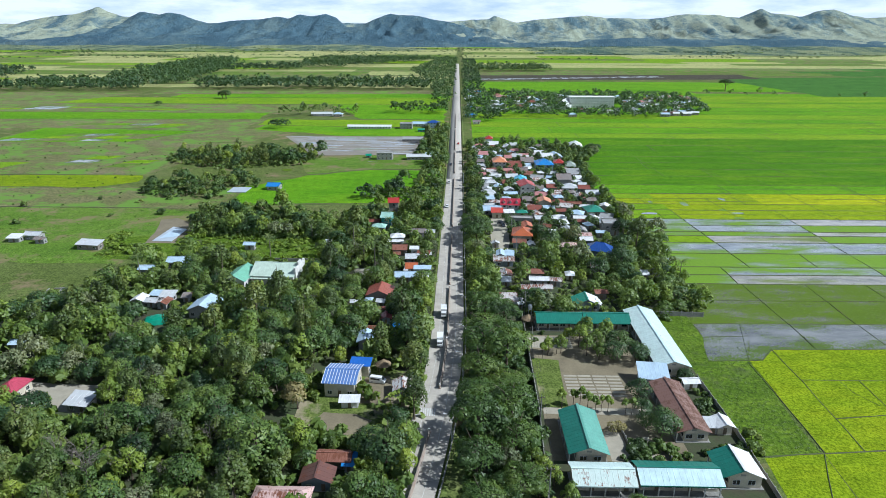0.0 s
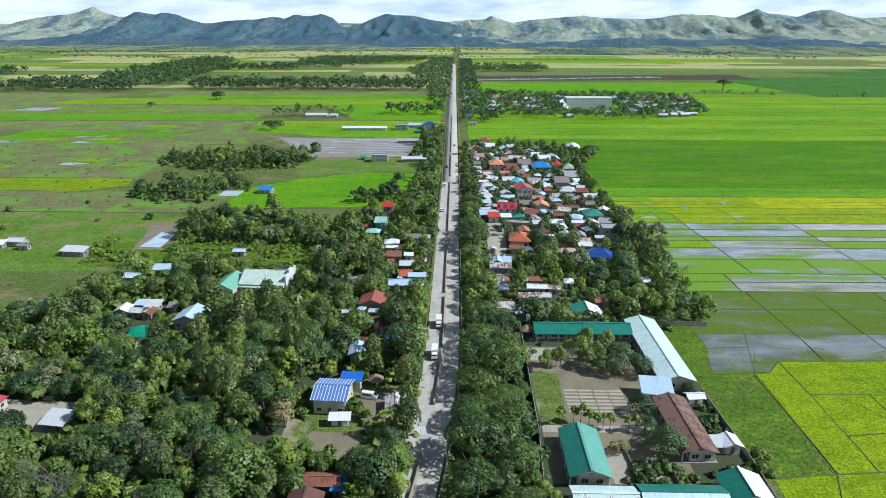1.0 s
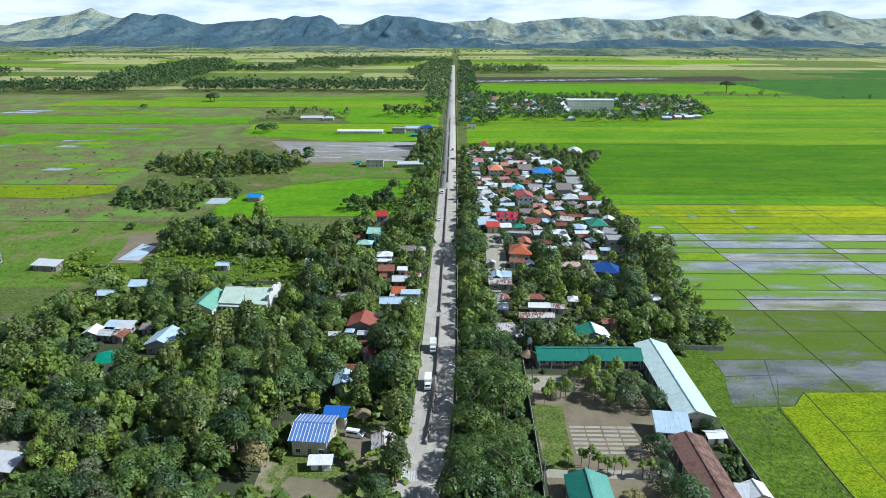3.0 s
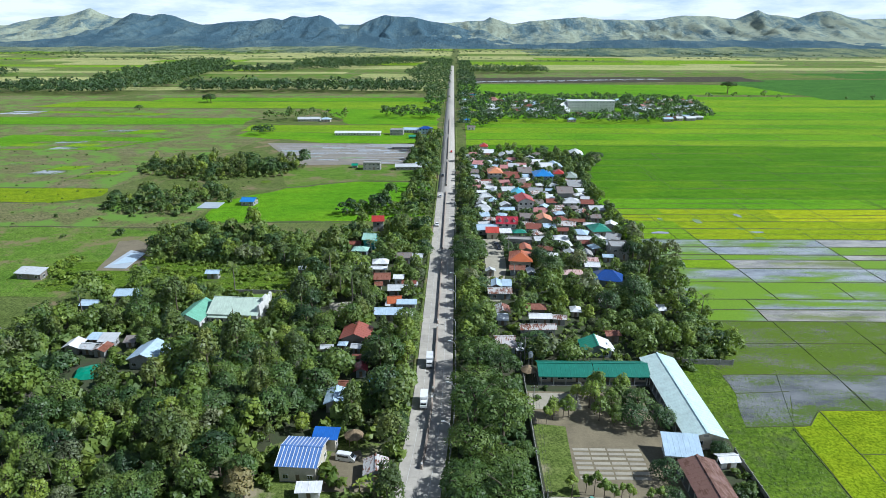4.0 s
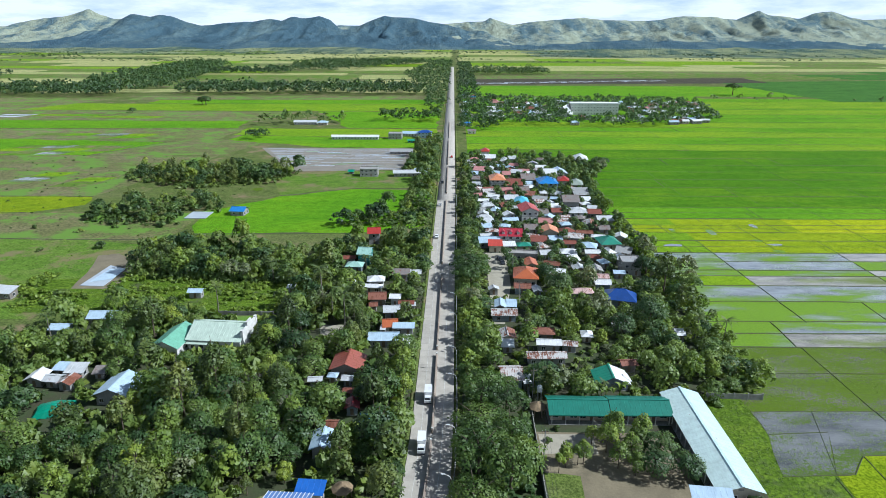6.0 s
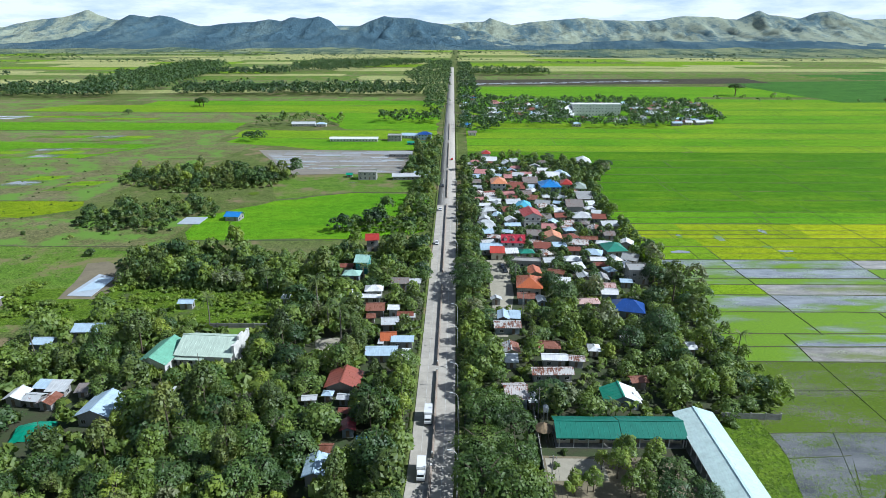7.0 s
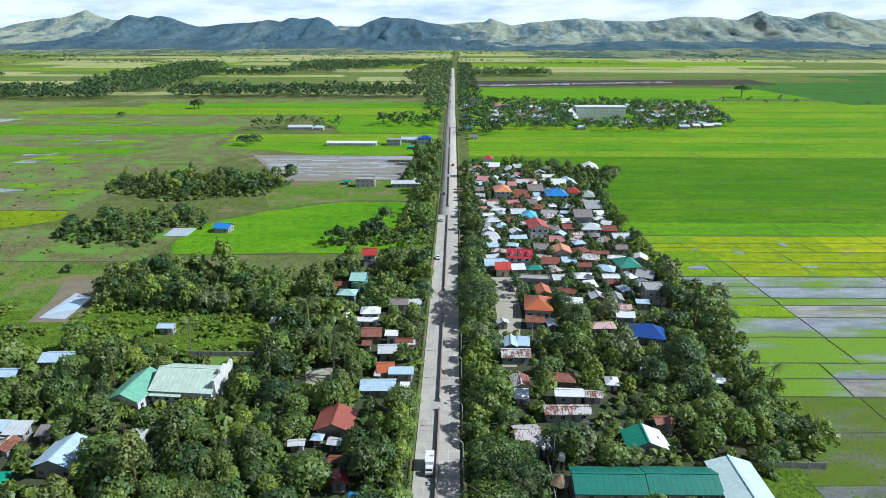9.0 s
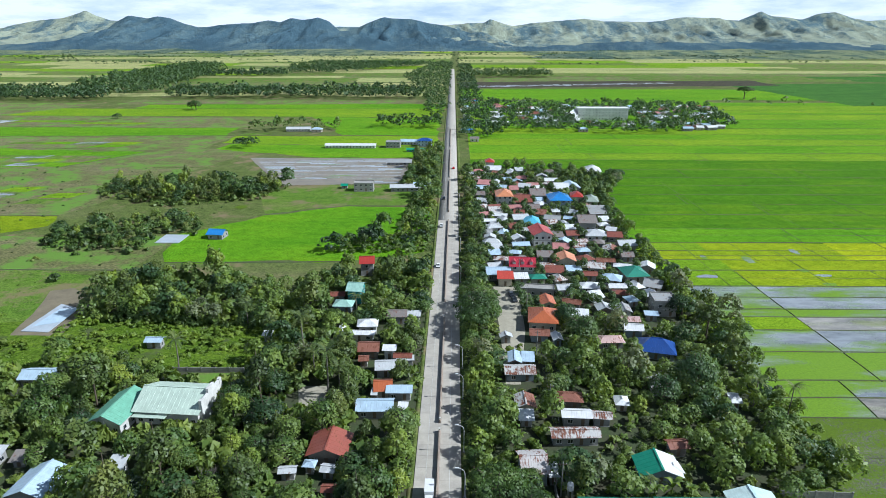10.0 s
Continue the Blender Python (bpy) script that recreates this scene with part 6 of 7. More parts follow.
# ---- school yard ----
def wall_run(points, height, thick, panel, label, cap=0.0):
    """A garden wall of panels between posts."""
    ob = thing("boundary_wall", pose(0, 0, 0), label, "wall")
    for (xa, ya), (xb, yb) in zip(points, points[1:]):
        length = math.dist((xa, ya), (xb, yb))
        n = max(1, int(length / panel))
        ang = math.atan2(yb - ya, xb - xa)
        for k in range(n):
            u = (k + 0.5) / n
            for nm, bm in (("wall_panel", boxed((-length / n / 2, -thick / 2, 0, length / n / 2 - 0.31, thick / 2, height))), ("wall_post", boxed((length / n / 2 - 0.3, -thick, 0, length / n / 2, thick, height + 0.25)))):
                o = part(nm, bm, MAT["concrete" if nm == "wall_panel" else "wall_concrete"], ob)
                o.location, o.rotation_euler = (xa + (xb - xa) * u, ya + (yb - ya) * u, 0), (0, 0, ang)
    return ob


wall_run([(24.2, 108), (26.4, 145), (26.8, 175), (27.4, 214)], 2.1, 0.18, 4.0, "long weathered concrete wall with posts along the school")
wall_run([(road_mid(yy) + 6.5, yy) for yy in range(70, 216, 12)], 0.9, 0.2, 4.0, "low grey concrete wall along the highway")
wall_run([(76.5, 112), (77.0, 138), (76.2, 165)], 1.6, 0.15, 4.0, "low weathered wall behind the school")
wall_run([(78, 209), (94, 208.4)], 1.8, 0.16, 4.0, "grey block wall behind the trees")
wall_run([(48, 126), (47, 141)], 1.0, 0.15, 3.0, "low wall in the school garden")
wall_run([(57, 124), (56, 134)], 1.0, 0.15, 3.0, "low wall in the school garden")
court = thing("school_court", pose(0, 0, 0.03), "rows of pale concrete paving strips in brown earth", "paving")
for r_ in range(7):
    for c_ in range(4):
        o = part("paving_strip", boxed((0, 0, 0.0, 3.9, 0.95, 0.14)), MAT["paving"], court)
        o.location = (36.2 + c_ * 4.3 + rng.uniform(-0.1, 0.1), 154.6 + r_ * 1.75 + rng.uniform(-0.08, 0.08), 0)
walkway = thing("paved_walk", pose(0, 0, 0.03), "pale concrete walk across the school yard", "paving")
for a in ((27.8, 145.6, 0, 58, 148.6, 0.12), (42, 126, 0, 47, 138, 0.12), (52, 122.8, 0, 53.6, 136, 0.12), (28, 183, 0, 42, 191, 0.12)):
    part("walk_slab", boxed(a), MAT["paving"], walkway)


def cone_hut(x, y, r_, h, label):
    ob = thing("round_hut", pose(x, y, 0), label, "hut")
    bm = bmesh.new()
    tip = bm.verts.new((0, 0, h + 1.7))
    ring = [bm.verts.new((r_ * (1 + 0.05 * (k % 2)) * math.cos(k * math.pi / 9), r_ * (1 + 0.05 * (k % 2)) * math.sin(k * math.pi / 9), h - 0.12 * (k % 2))) for k in range(18)]
    low = [bm.verts.new((v.co.x * 0.98, v.co.y * 0.98, v.co.z - 0.12)) for v in ring]
    for k in range(18):
        bm.faces.new((ring[k], ring[(k + 1) % 18], tip))
        bm.faces.new((low[k], low[(k + 1) % 18], ring[(k + 1) % 18], ring[k]))
    bm.faces.new(low[::-1])
    part("thatched_roof", bm, MAT["thatch"], ob)
    for k in range(6):
        a = k * math.pi / 3
        part("post", boxed((0.82 * r_ * math.cos(a) - 0.08, 0.82 * r_ * math.sin(a) - 0.08, 0, 0.82 * r_ * math.cos(a) + 0.08, 0.82 * r_ * math.sin(a) + 0.08, h - 0.1)), MAT["wood"], ob)
    keep_off(x - 3, y - 5, x + 3, y + 2)


cone_hut(28.8, 200, 2.4, 2.6, "round open hut with a pale thatched cone roof")
cone_hut(-19.0, 167, 2.4, 2.5, "thatched hut beside a parked van")


def ruin(x, y):
    ob = thing("ruined_wall", pose(x, y, 0, 0, 0, 12), "broken pale foundation walls in the grass", "ruin")
    for a in ((-6, -3, 0, -1.5, -2.7, 0.9), (0.4, -3, 0, 5, -2.7, 0.6), (-6, -2.7, 0, -5.7, 3, 0.7), (4.7, -2.7, 0, 5, 1.2, 1.0), (-4, 3, 0, 2.8, 3.3, 0.5), (-1, -2.7, 0, -0.7, 2.0, 0.6)):
        part("wall_stub", boxed(a), MAT["concrete"], ob)


ruin(-155, 224)


def net_tent(x, y):
    """A shade net sagging over low posts."""
    ob = thing("shade_net", pose(x, y, 0, 0, 0, 18), "bright green shade net over a small plot", "net")
    bm = bmesh.new()
    n = 8
    rows = [[bm.verts.new((-5 + 10 * i / n, -3.6 + 7.2 * j / n, 2.2 * (math.sin(math.pi * i / n) * math.sin(math.pi * j / n)) ** 0.45 + 0.25 + 0.35 * noise.noise((i * 0.7, j * 0.7, 4.0)))) for i in range(n + 1)] for j in range(n + 1)]
    for j in range(n):
        for i in range(n):
            bm.faces.new((rows[j][i], rows[j][i + 1], rows[j + 1][i + 1], rows[j + 1][i]))
    ret = bmesh.ops.extrude_face_region(bm, geom=list(bm.faces))
    for v in [g for g in ret["geom"] if isinstance(g, bmesh.types.BMVert)]:
        v.co.z -= 0.04
    bmesh.ops.recalc_face_normals(bm, faces=bm.faces)
    part("net", bm, MAT["roof_emerald"], ob)
    for a, b in ((-2.5, -1.8), (2.5, -1.8), (2.5, 1.8), (-2.5, 1.8)):
        part("post", boxed((a - 0.05, b - 0.05, 0, a + 0.05, b + 0.05, 1.5)), MAT["wood"], ob)
    keep_off(x - 6, y - 20, x + 7, y + 6)


net_tent(-104.5, 198.5)


def water_tank(x, y):
    ob = thing("water_tank", pose(x, y, 0), "white water tank on a steel stand", "tank")
    bm = bmesh.new()
    add_tube(bm, [(0, 0, 3.0), (0, 0, 3.1), (0, 0, 4.6), (0, 0, 4.9)], [0.7, 0.75, 0.75, 0.35], 14)
    part("tank", bm, MAT["white_paint"], ob)
    for a, b in ((-0.5, -0.5), (0.5, -0.5), (0.5, 0.5), (-0.5, 0.5)):
        part("leg", boxed((a - 0.06, b - 0.06, 0, a + 0.06, b + 0.06, 3.0)), MAT["steel"], ob)


water_tank(30.2, 206.8)


# ---- vehicles ----
def wheel(parent, x, y, r_, wide):
    bm = bmesh.new()
    add_tube(bm, [(-wide / 2, 0, 0), (-wide / 2 + 0.03, 0, 0), (wide / 2 - 0.03, 0, 0), (wide / 2, 0, 0)], [r_ * 0.92, r_, r_, r_ * 0.92], 14)
    o = part("wheel", bm, MAT["rubber"], parent)
    o.location = (x, y, r_)
    bm = bmesh.new()
    add_tube(bm, [(-wide / 2 - 0.012, 0, 0), (wide / 2 + 0.012, 0, 0)], [r_ * 0.55, r_ * 0.55], 12)
    part("rim", bm, MAT["steel"], o)


def shell(profile, half, inset=0.12):
    """A vehicle body: an outline in length and height, drawn in towards the top."""
    bm = bmesh.new()
    zs = [z for _, z in profile]
    lo, hi = min(zs), max(zs)
    sides = []
    for s in (-1, 1):
        sides.append([bm.verts.new((s * (half - inset * max(0.0, (z - lo) / (hi - lo) - 0.45) / 0.55), y, z)) for y, z in profile])
    bm.faces.new(sides[0])
    bm.faces.new(sides[1][::-1])
    k = len(profile)
    for i in range(k):
        bm.faces.new((sides[0][i], sides[1][i], sides[1][(i + 1) % k], sides[0][(i + 1) % k]))
    bmesh.ops.recalc_face_normals(bm, faces=bm.faces)
    return bm


def truck(x, y, rz, label):
    ob = thing("box_truck", pose(x, y, 0.222, 0, 0, rz), label, "truck", "vehicles on the highway")
    part("cargo_box", boxed((-1.05, -1.2, 0.75, 1.05, 3.1, 2.95)), MAT["white_paint"], ob)
    part("chassis", boxed((-0.9, -3.0, 0.45, 0.9, 3.0, 0.74)), MAT["dark_paint"], ob)
    part("cab", shell([(-3.1, 0.5), (-1.35, 0.5), (-1.35, 2.25), (-2.5, 2.25), (-3.1, 1.35)], 0.98), MAT["white_paint"], ob)
    part("windscreen", boxed((-0.8, -2.95, 1.42, 0.8, -2.72, 2.05)), MAT["glass"], ob)
    part("bumper", boxed((-0.98, -3.22, 0.4, 0.98, -3.1, 0.75)), MAT["dark_paint"], ob)
    for sx in (-0.9, 0.9):
        wheel(ob, sx, -2.3, 0.42, 0.26)
        wheel(ob, sx, 1.9, 0.42, 0.4)
        part("side_window", boxed((sx * 1.07 - 0.03, -2.35, 1.42, sx * 1.07 + 0.03, -1.6, 2.0)), MAT["glass"], ob)


def car(x, y, rz, mat, label, z=0.222, van=False):
    ob = thing("van" if van else "car", pose(x, y, z, 0, 0, rz), label, "van" if van else "car", "" if van else "vehicles on the highway")
    prof = [(-2.4, 0.3), (2.4, 0.3), (2.4, 1.9), (2.2, 2.1), (-1.3, 2.1), (-2.0, 1.25), (-2.4, 1.1)] if van else [(-2.1, 0.28), (2.1, 0.28), (2.1, 0.95), (1.55, 1.0), (1.0, 1.5), (-0.6, 1.5), (-1.15, 0.98), (-2.1, 0.85)]
    part("body", shell(prof, 0.88, 0.2), MAT[mat], ob)
    top = 1.75 if van else 1.38
    for sx in (-1, 1):
        part("side_window", boxed((sx * 0.80 - 0.05, -0.9 if van else -0.5, 1.25 if van else 1.03, sx * 0.80 + 0.05, 2.0 if van else 0.95, top)), MAT["glass"], ob)
        for yy in (-1.45, 1.45):
            wheel(ob, sx * 0.78, yy, 0.33, 0.2)
    bm = bmesh.new()
    if van:
        slab(bm, [(-0.7, -1.96, 1.36), (0.7, -1.96, 1.36), (0.62, -1.38, 2.06), (-0.62, -1.38, 2.06)], 0.05)
    else:
        slab(bm, [(-0.7, -1.14, 1.05), (0.7, -1.14, 1.05), (0.62, -0.66, 1.5), (-0.62, -0.66, 1.5)], 0.05)
    part("windscreen", bm, MAT["glass"], ob)
    part("bumper", boxed((-0.86, -2.5 if van else -2.18, 0.32, 0.86, -2.4 if van else -2.1, 0.6)), MAT["dark_paint"], ob)


truck(-1.4, 206.5, 0, "white box truck driving on the highway")
truck(-2.1, 184.5, 0, "white box truck driving behind another truck")
car(-3.4, 352, 0, "white_paint", "white car on the highway")
car(-3.2, 412, 0, "white_paint", "white car on the highway beyond the barrier gap")
car(-3.0, 470, 0, "dark_paint", "dark car on the highway")
car(2.6, 560, 180, "red_paint", "red car on the highway")
car(-20.0, 160.3, 78, "white_paint", "white van parked beside a thatched hut", 0.02, True)
keep_off(-24, 150, -14, 164)
car(26.5, 321, 10, "dark_paint", "dark car parked in the village lane", 0.05)
car(27.4, 316, 8, "dark_paint", "dark car parked in the village lane", 0.05)


# ---- planting ----
pr = random.Random(77)


def inside(x, y, poly):
    hit = False
    for (xa, ya), (xb, yb) in zip(poly, poly[1:] + poly[:1]):
        if (ya > y) != (yb > y) and x < (xb - xa) * (y - ya) / (yb - ya) + xa:
            hit = not hit
    return hit


def free(x, y, grow=0.0, low=False):
    for x0, y0, x1, y1 in CLEAR:
        if low:
            y0 = y0 + (y1 - y0) * 0.35
        if x0 - grow < x < x1 + grow and y0 < y < y1 + grow * 0.5:
            return False
    return True


def spots_in(poly, gap, tries, grow=1.8, low=False, taken=None):
    """Places at least gap apart inside an outline and off the buildings and the road."""
    xs, ys = [p[0] for p in poly], [p[1] for p in poly]
    cells = {} if taken is None else taken
    out = []
    for _ in range(tries):
        x, y = pr.uniform(min(xs), max(xs)), pr.uniform(min(ys), max(ys))
        if not inside(x, y, poly) or not free(x, y, grow, low):
            continue
        cx, cy = int(x // gap), int(y // gap)
        if any(math.dist((x, y), p) < gap for a in (-1, 0, 1) for b in (-1, 0, 1) for p in cells.get((cx + a, cy + b), ())):
            continue
        cells.setdefault((cx, cy), []).append((x, y))
        out.append((x, y))
    return out


WEST = [(-7.5, 95), (-7.5, 352), (-30, 350), (-46, 338), (-62, 326), (-130, 338), (-135, 298), (-60, 291), (-60, 262), (-122, 262), (-133, 250), (-136, 238), (-148, 216), (-158, 200), (-165, 130), (-112, 95)]
EAST = [(8.5, 215), (27, 214), (30, 207), (80, 206), (84, 210), (96, 214), (99, 226), (97, 262), (104, 300), (97, 335), (93, 400), (98, 470), (124, 535), (60, 556), (12, 556), (9, 400)]
EAST_NEAR = [(9, 215), (27, 214), (30, 207), (80, 206), (84, 210), (96, 214), (99, 226), (97, 262), (105, 300), (97, 335), (84, 335), (70, 296), (9, 296)]
EAST_FAR = [(9, 296), (70, 296), (84, 335), (97, 335), (93, 400), (98, 470), (124, 535), (60, 556), (12, 556)]
MIX_W = ["broad"] * 7 + ["mango"] * 3 + ["light"] * 5 + ["tall"] * 4 + ["grey"] * 1
MIX_E = ["broad"] * 6 + ["mango"] * 2 + ["light"] * 6 + ["tall"] * 2 + ["grey"] * 1
keep_off(-40, 127, -17, 148)
keep_off(-38, 143, -11, 168)
keep_off(-130, 138, -97, 157)
keep_off(-47, 131, -35, 147)
keep_off(-149, 374, -131, 397)
keep_off(19.5, 250, 29, 332)
keep_off(-43, 230, -31, 253)
keep_off(-162, 280, -136, 330)
for x, y in ((-32.5, 248), (-44.5, 272), (-82, 262)):
    keep_off(x - 3, y - 6, x + 3, y + 2)
heap = {}
near = 0
for poly, mix, gap, tries in ((WEST, MIX_W, 4.9, 40000), (EAST_NEAR, MIX_E, 4.7, 18000), (EAST_FAR, MIX_E, 5.6, 12000)):
    for x, y in spots_in(poly, gap, tries):
        kind, s = pr.choice(mix), min(1.9, max(0.45, pr.gauss(1.06, 0.34))) * (0.8 if poly is EAST_FAR else 0.88 if poly is EAST_NEAR else 1.0)
        if y < 250 and near < 250 and abs(x) < 110:
            tree(kind, round(x, 2), round(y, 2), round(s, 2), pr.uniform(0, 360), pr.uniform(0.85, 1.2), "village trees")
            near += 1
        else:
            heap.setdefault(kind, []).append((x, y, s, pr.uniform(0, 6.3), pr.uniform(0.85, 1.2)))
for kind, spots in heap.items():
    wood("woodland", spots, LABELS[kind].replace(" tree", " trees").replace("a small", "small"), LEAF[KINDS[kind][6]], kind)
under = [(x, y, pr.uniform(1.2, 2.3), pr.uniform(0, 6.3), pr.uniform(0.8, 1.5)) for x, y in spots_in(WEST, 4.0, 18000, 0.8, True)]
wood("undergrowth", under, "green shrubs and weeds under the trees", LEAF["bush"], "bush", True, "undergrowth")
under = [(x, y, pr.uniform(0.71, 1.4), pr.uniform(0, 6.3), pr.uniform(0.6, 1.2)) for x, y in spots_in(EAST_NEAR, 2.8, 12000, 0.4, True) + spots_in(EAST_FAR, 3.6, 12000, 0.4, True)]
wood("undergrowth", under, "green shrubs and weeds between the houses", LEAF["bush"], "bush", True, "undergrowth")

edge = [(-128 + k * 1.7, 297 - k * 0.145 + pr.uniform(-2.5, 1.0), pr.uniform(0.8, 1.6), pr.uniform(0, 6.3), pr.uniform(0.8, 1.5)) for k in range(40)]
wood("undergrowth", edge, "shrubs along the forest edge", LEAF["bush"], "bush", False, "undergrowth")

# rain trees between the highway and the school
for x, y, s in ((9.5, 108, 1.0), (19, 114, 1.0), (8.6, 120, 1.05), (18.4, 127, 1.15), (9.2, 133, 1.2), (18.5, 141, 1.2), (9.8, 147, 1.2), (18.5, 155, 1.15), (10.5, 161, 1.2), (19, 169, 1.1), (12.0, 175, 1.15), (20, 184, 1.1), (12.5, 189, 1.1), (20, 198, 1.0), (13.5, 202, 1.0), (20.5, 208, 0.75), (10, 97, 1.0), (19, 101, 1.0)):
    tree("rain", x, y, s * pr.uniform(0.88, 1.22), pr.uniform(0, 360), pr.uniform(0.8, 1.3), "rain trees by the highway")
for x, y, s in ((12.5, 287, 1.25), (12.2, 297, 1.3), (12, 309, 1.1), (11.5, 340, 0.8), (11, 352, 0.7)):
    tree("rain", x, y, s, pr.uniform(0, 360), 1.1, "rain trees by the highway")
for x, y, s in ((24, 119, 1.0), (22.5, 112, 0.9), (29, 111, 0.8)):
    tree("light", x, y, s, pr.uniform(0, 360), 1.0, "trees by the school wall")
for x, y, s, kind in ((14, 114, 0.9, "mango"), (14, 140, 0.75, "mango"), (15, 167, 0.75, "broad"), (16, 194, 0.75, "mango"), (23.5, 162, 0.75, "broad"), (24, 192, 0.7, "mango"), (22.5, 134, 0.8, "broad"),
                     (15.5, 121, 1.15, "grey"), (18, 132, 1.2, "grey"), (22, 124, 0.9, "light"), (26.5, 117, 0.8, "light"), (13, 104, 0.9, "grey"), (24.5, 106, 0.9, "light"), (30, 114, 0.6, "light"), (16, 110, 0.9, "broad")):
    tree(kind, x, y, s, pr.uniform(0, 360), 1.0, "trees by the highway")
strip_under = [(x, y, pr.uniform(0.8, 1.6), pr.uniform(0, 6.3), pr.uniform(0.6, 1.1)) for x, y in spots_in([(7.5, 98), (24, 98), (25.5, 140), (26, 210), (9, 214), (8.5, 160), (5.5, 130)], 2.3, 4000, 0.0)]
wood("undergrowth", strip_under, "shrubs under the rain trees", LEAF["mango"], "bush", True, "undergrowth")
yard_under = [(x, y, pr.uniform(0.71, 1.3), pr.uniform(0, 6.3), pr.uniform(0.6, 1.1)) for x, y in spots_in([(48, 123), (58, 123), (58, 133), (48, 135)], 1.8, 400, 0.0, True) + spots_in([(70, 127), (76, 127), (75.5, 166), (71, 166)], 1.9, 400, 0.0, True)]
wood("undergrowth", yard_under, "overgrown garden behind the classrooms", LEAF["bush"], "bush", False, "undergrowth")
for x, y, s in ((-20, 147, 0.7), (-18.4, 146.6, 0.6), (-16.8, 147.2, 0.7), (-14.6, 146.4, 0.6), (-13.2, 147.4, 0.7), (-22, 151, 0.5), (-36.5, 150, 0.8), (-37.5, 154, 0.7), (-35, 133, 0.8), (-28, 130, 0.9), (-24, 131, 0.8), (-20, 133.5, 0.9), (-32, 129.5, 0.8), (-17, 140, 0.8), (-14.5, 137, 0.9), (-38.5, 139, 0.8), (-19.5, 143.5, 0.6), (-26.5, 128, 1.0)):
    tree("bush", x, y, s, pr.uniform(0, 360), 1.0, "garden shrubs")
# school yard
for x, y, s in ((44.0, 184, 1.2), (46.5, 188.5, 1.3), (53.5, 187, 1.25), (49.0, 180, 1.2), (56.5, 182, 1.25), (45.5, 178, 1.05), (33.5, 180, 0.85), (37.5, 179.5, 0.95), (60.5, 174.5, 1.15), (53.5, 176, 1.2), (49, 175.5, 0.95), (51.5, 183.5, 1.1), (41, 187, 0.8)):
    tree("mango" if x > 56 or (x, y) == (53.5, 176) else "light", x, y, s, pr.uniform(0, 360), 1.0, "school yard trees")
for x, y, s in ((55.8, 154.5, 1.0), (57.0, 137, 1.35), (54.5, 146.5, 0.8), (54, 141, 0.7), (72.3, 164, 0.7)):
    tree("mango", x, y, s, pr.uniform(0, 360), 1.0, "school yard trees")
tree("dry", 45.4, 137.5, 0.75, 40, 0.7, "school yard trees")
for x, y in ((33, 148.5), (36.5, 150), (38.2, 149.2), (40, 147.5), (42, 146.8), (43.6, 146.8), (45.5, 147), (50, 145.8), (51.8, 146), (31, 176), (33, 178), (36, 179)):
    tree("slim", x, y, pr.uniform(1.0, 1.3), pr.uniform(0, 360), 1.0, "slim trees round the court")
tree("dry", -40.5, 146, 1.35, 10, 0.95, "village trees")
tree("bush", 78, 131, 1.6, 10, 1.0, "village shrubs")
tree("bush", 80, 136, 1.5, 80, 1.0, "village shrubs")
for x, y, s in ((50, 133, 1.0), (53, 130, 0.9), (61, 128, 0.9), (58, 129, 0.8), (72, 150, 1.0), (73, 157, 0.9), (72, 163, 1.0), (45, 127, 0.7), (40.5, 110, 1.2), (47, 109, 1.3), (55, 109.5, 1.2), (63, 109, 1.3), (70, 110, 1.3), (33, 193, 0.7), (30, 188, 0.7), (66, 129.5, 0.8), (35, 108, 1.0)):
    tree("bush", x, y, s, pr.uniform(0, 360), 1.0, "school shrubs")
for x, y, s in ((43, 108, 0.95), (58, 106, 0.8), (51, 107, 0.85), (65, 106.5, 0.85), (36, 106, 0.9), (72, 107.5, 0.8), (31, 108, 0.8)):
    tree("broad", x, y, s, pr.uniform(0, 360), 0.8, "trees behind the school")
# strip between the lamps and the first houses, and the left verge
for y in range(216, 560, 7):
    x = 9.0 + pr.uniform(0, 4.5)
    if free(x, y, 1.5):
        tree("light" if y % 2 else "broad", round(x, 1), y + pr.uniform(-2, 2), pr.uniform(0.55, 0.85), pr.uniform(0, 360), 1.0, "roadside trees")


# leafless grey trees
def twigs(seed):
    r = random.Random(seed)
    runs = []

    def grow(p, d, length, radius, depth):
        q = p + d * length
        mid = p.lerp(q, 0.5) + Vector((r.uniform(-1, 1), r.uniform(-1, 1), r.uniform(-0.3, 0.6))) * length * 0.08
        runs.append(([p, mid, q], [radius, radius * 0.8, radius * 0.55]))
        if depth:
            for _ in range(3 if depth > 1 else 4):
                n_ = (d + Vector((r.uniform(-1, 1), r.uniform(-1, 1), r.uniform(-0.35, 0.6))) * 0.85).normalized()
                grow(p.lerp(q, r.uniform(0.6, 1.0)), n_, length * r.uniform(0.55, 0.8), radius * 0.55, depth - 1)

    grow(Vector((0, 0, 0)), Vector((0.05, 0.02, 1)).normalized(), 2.6, 0.17, 4)
    return mesh_of("limb_frame", *tubes(runs, 4), MAT["palm_bark"])


BARE = [twigs(1), twigs(2)]
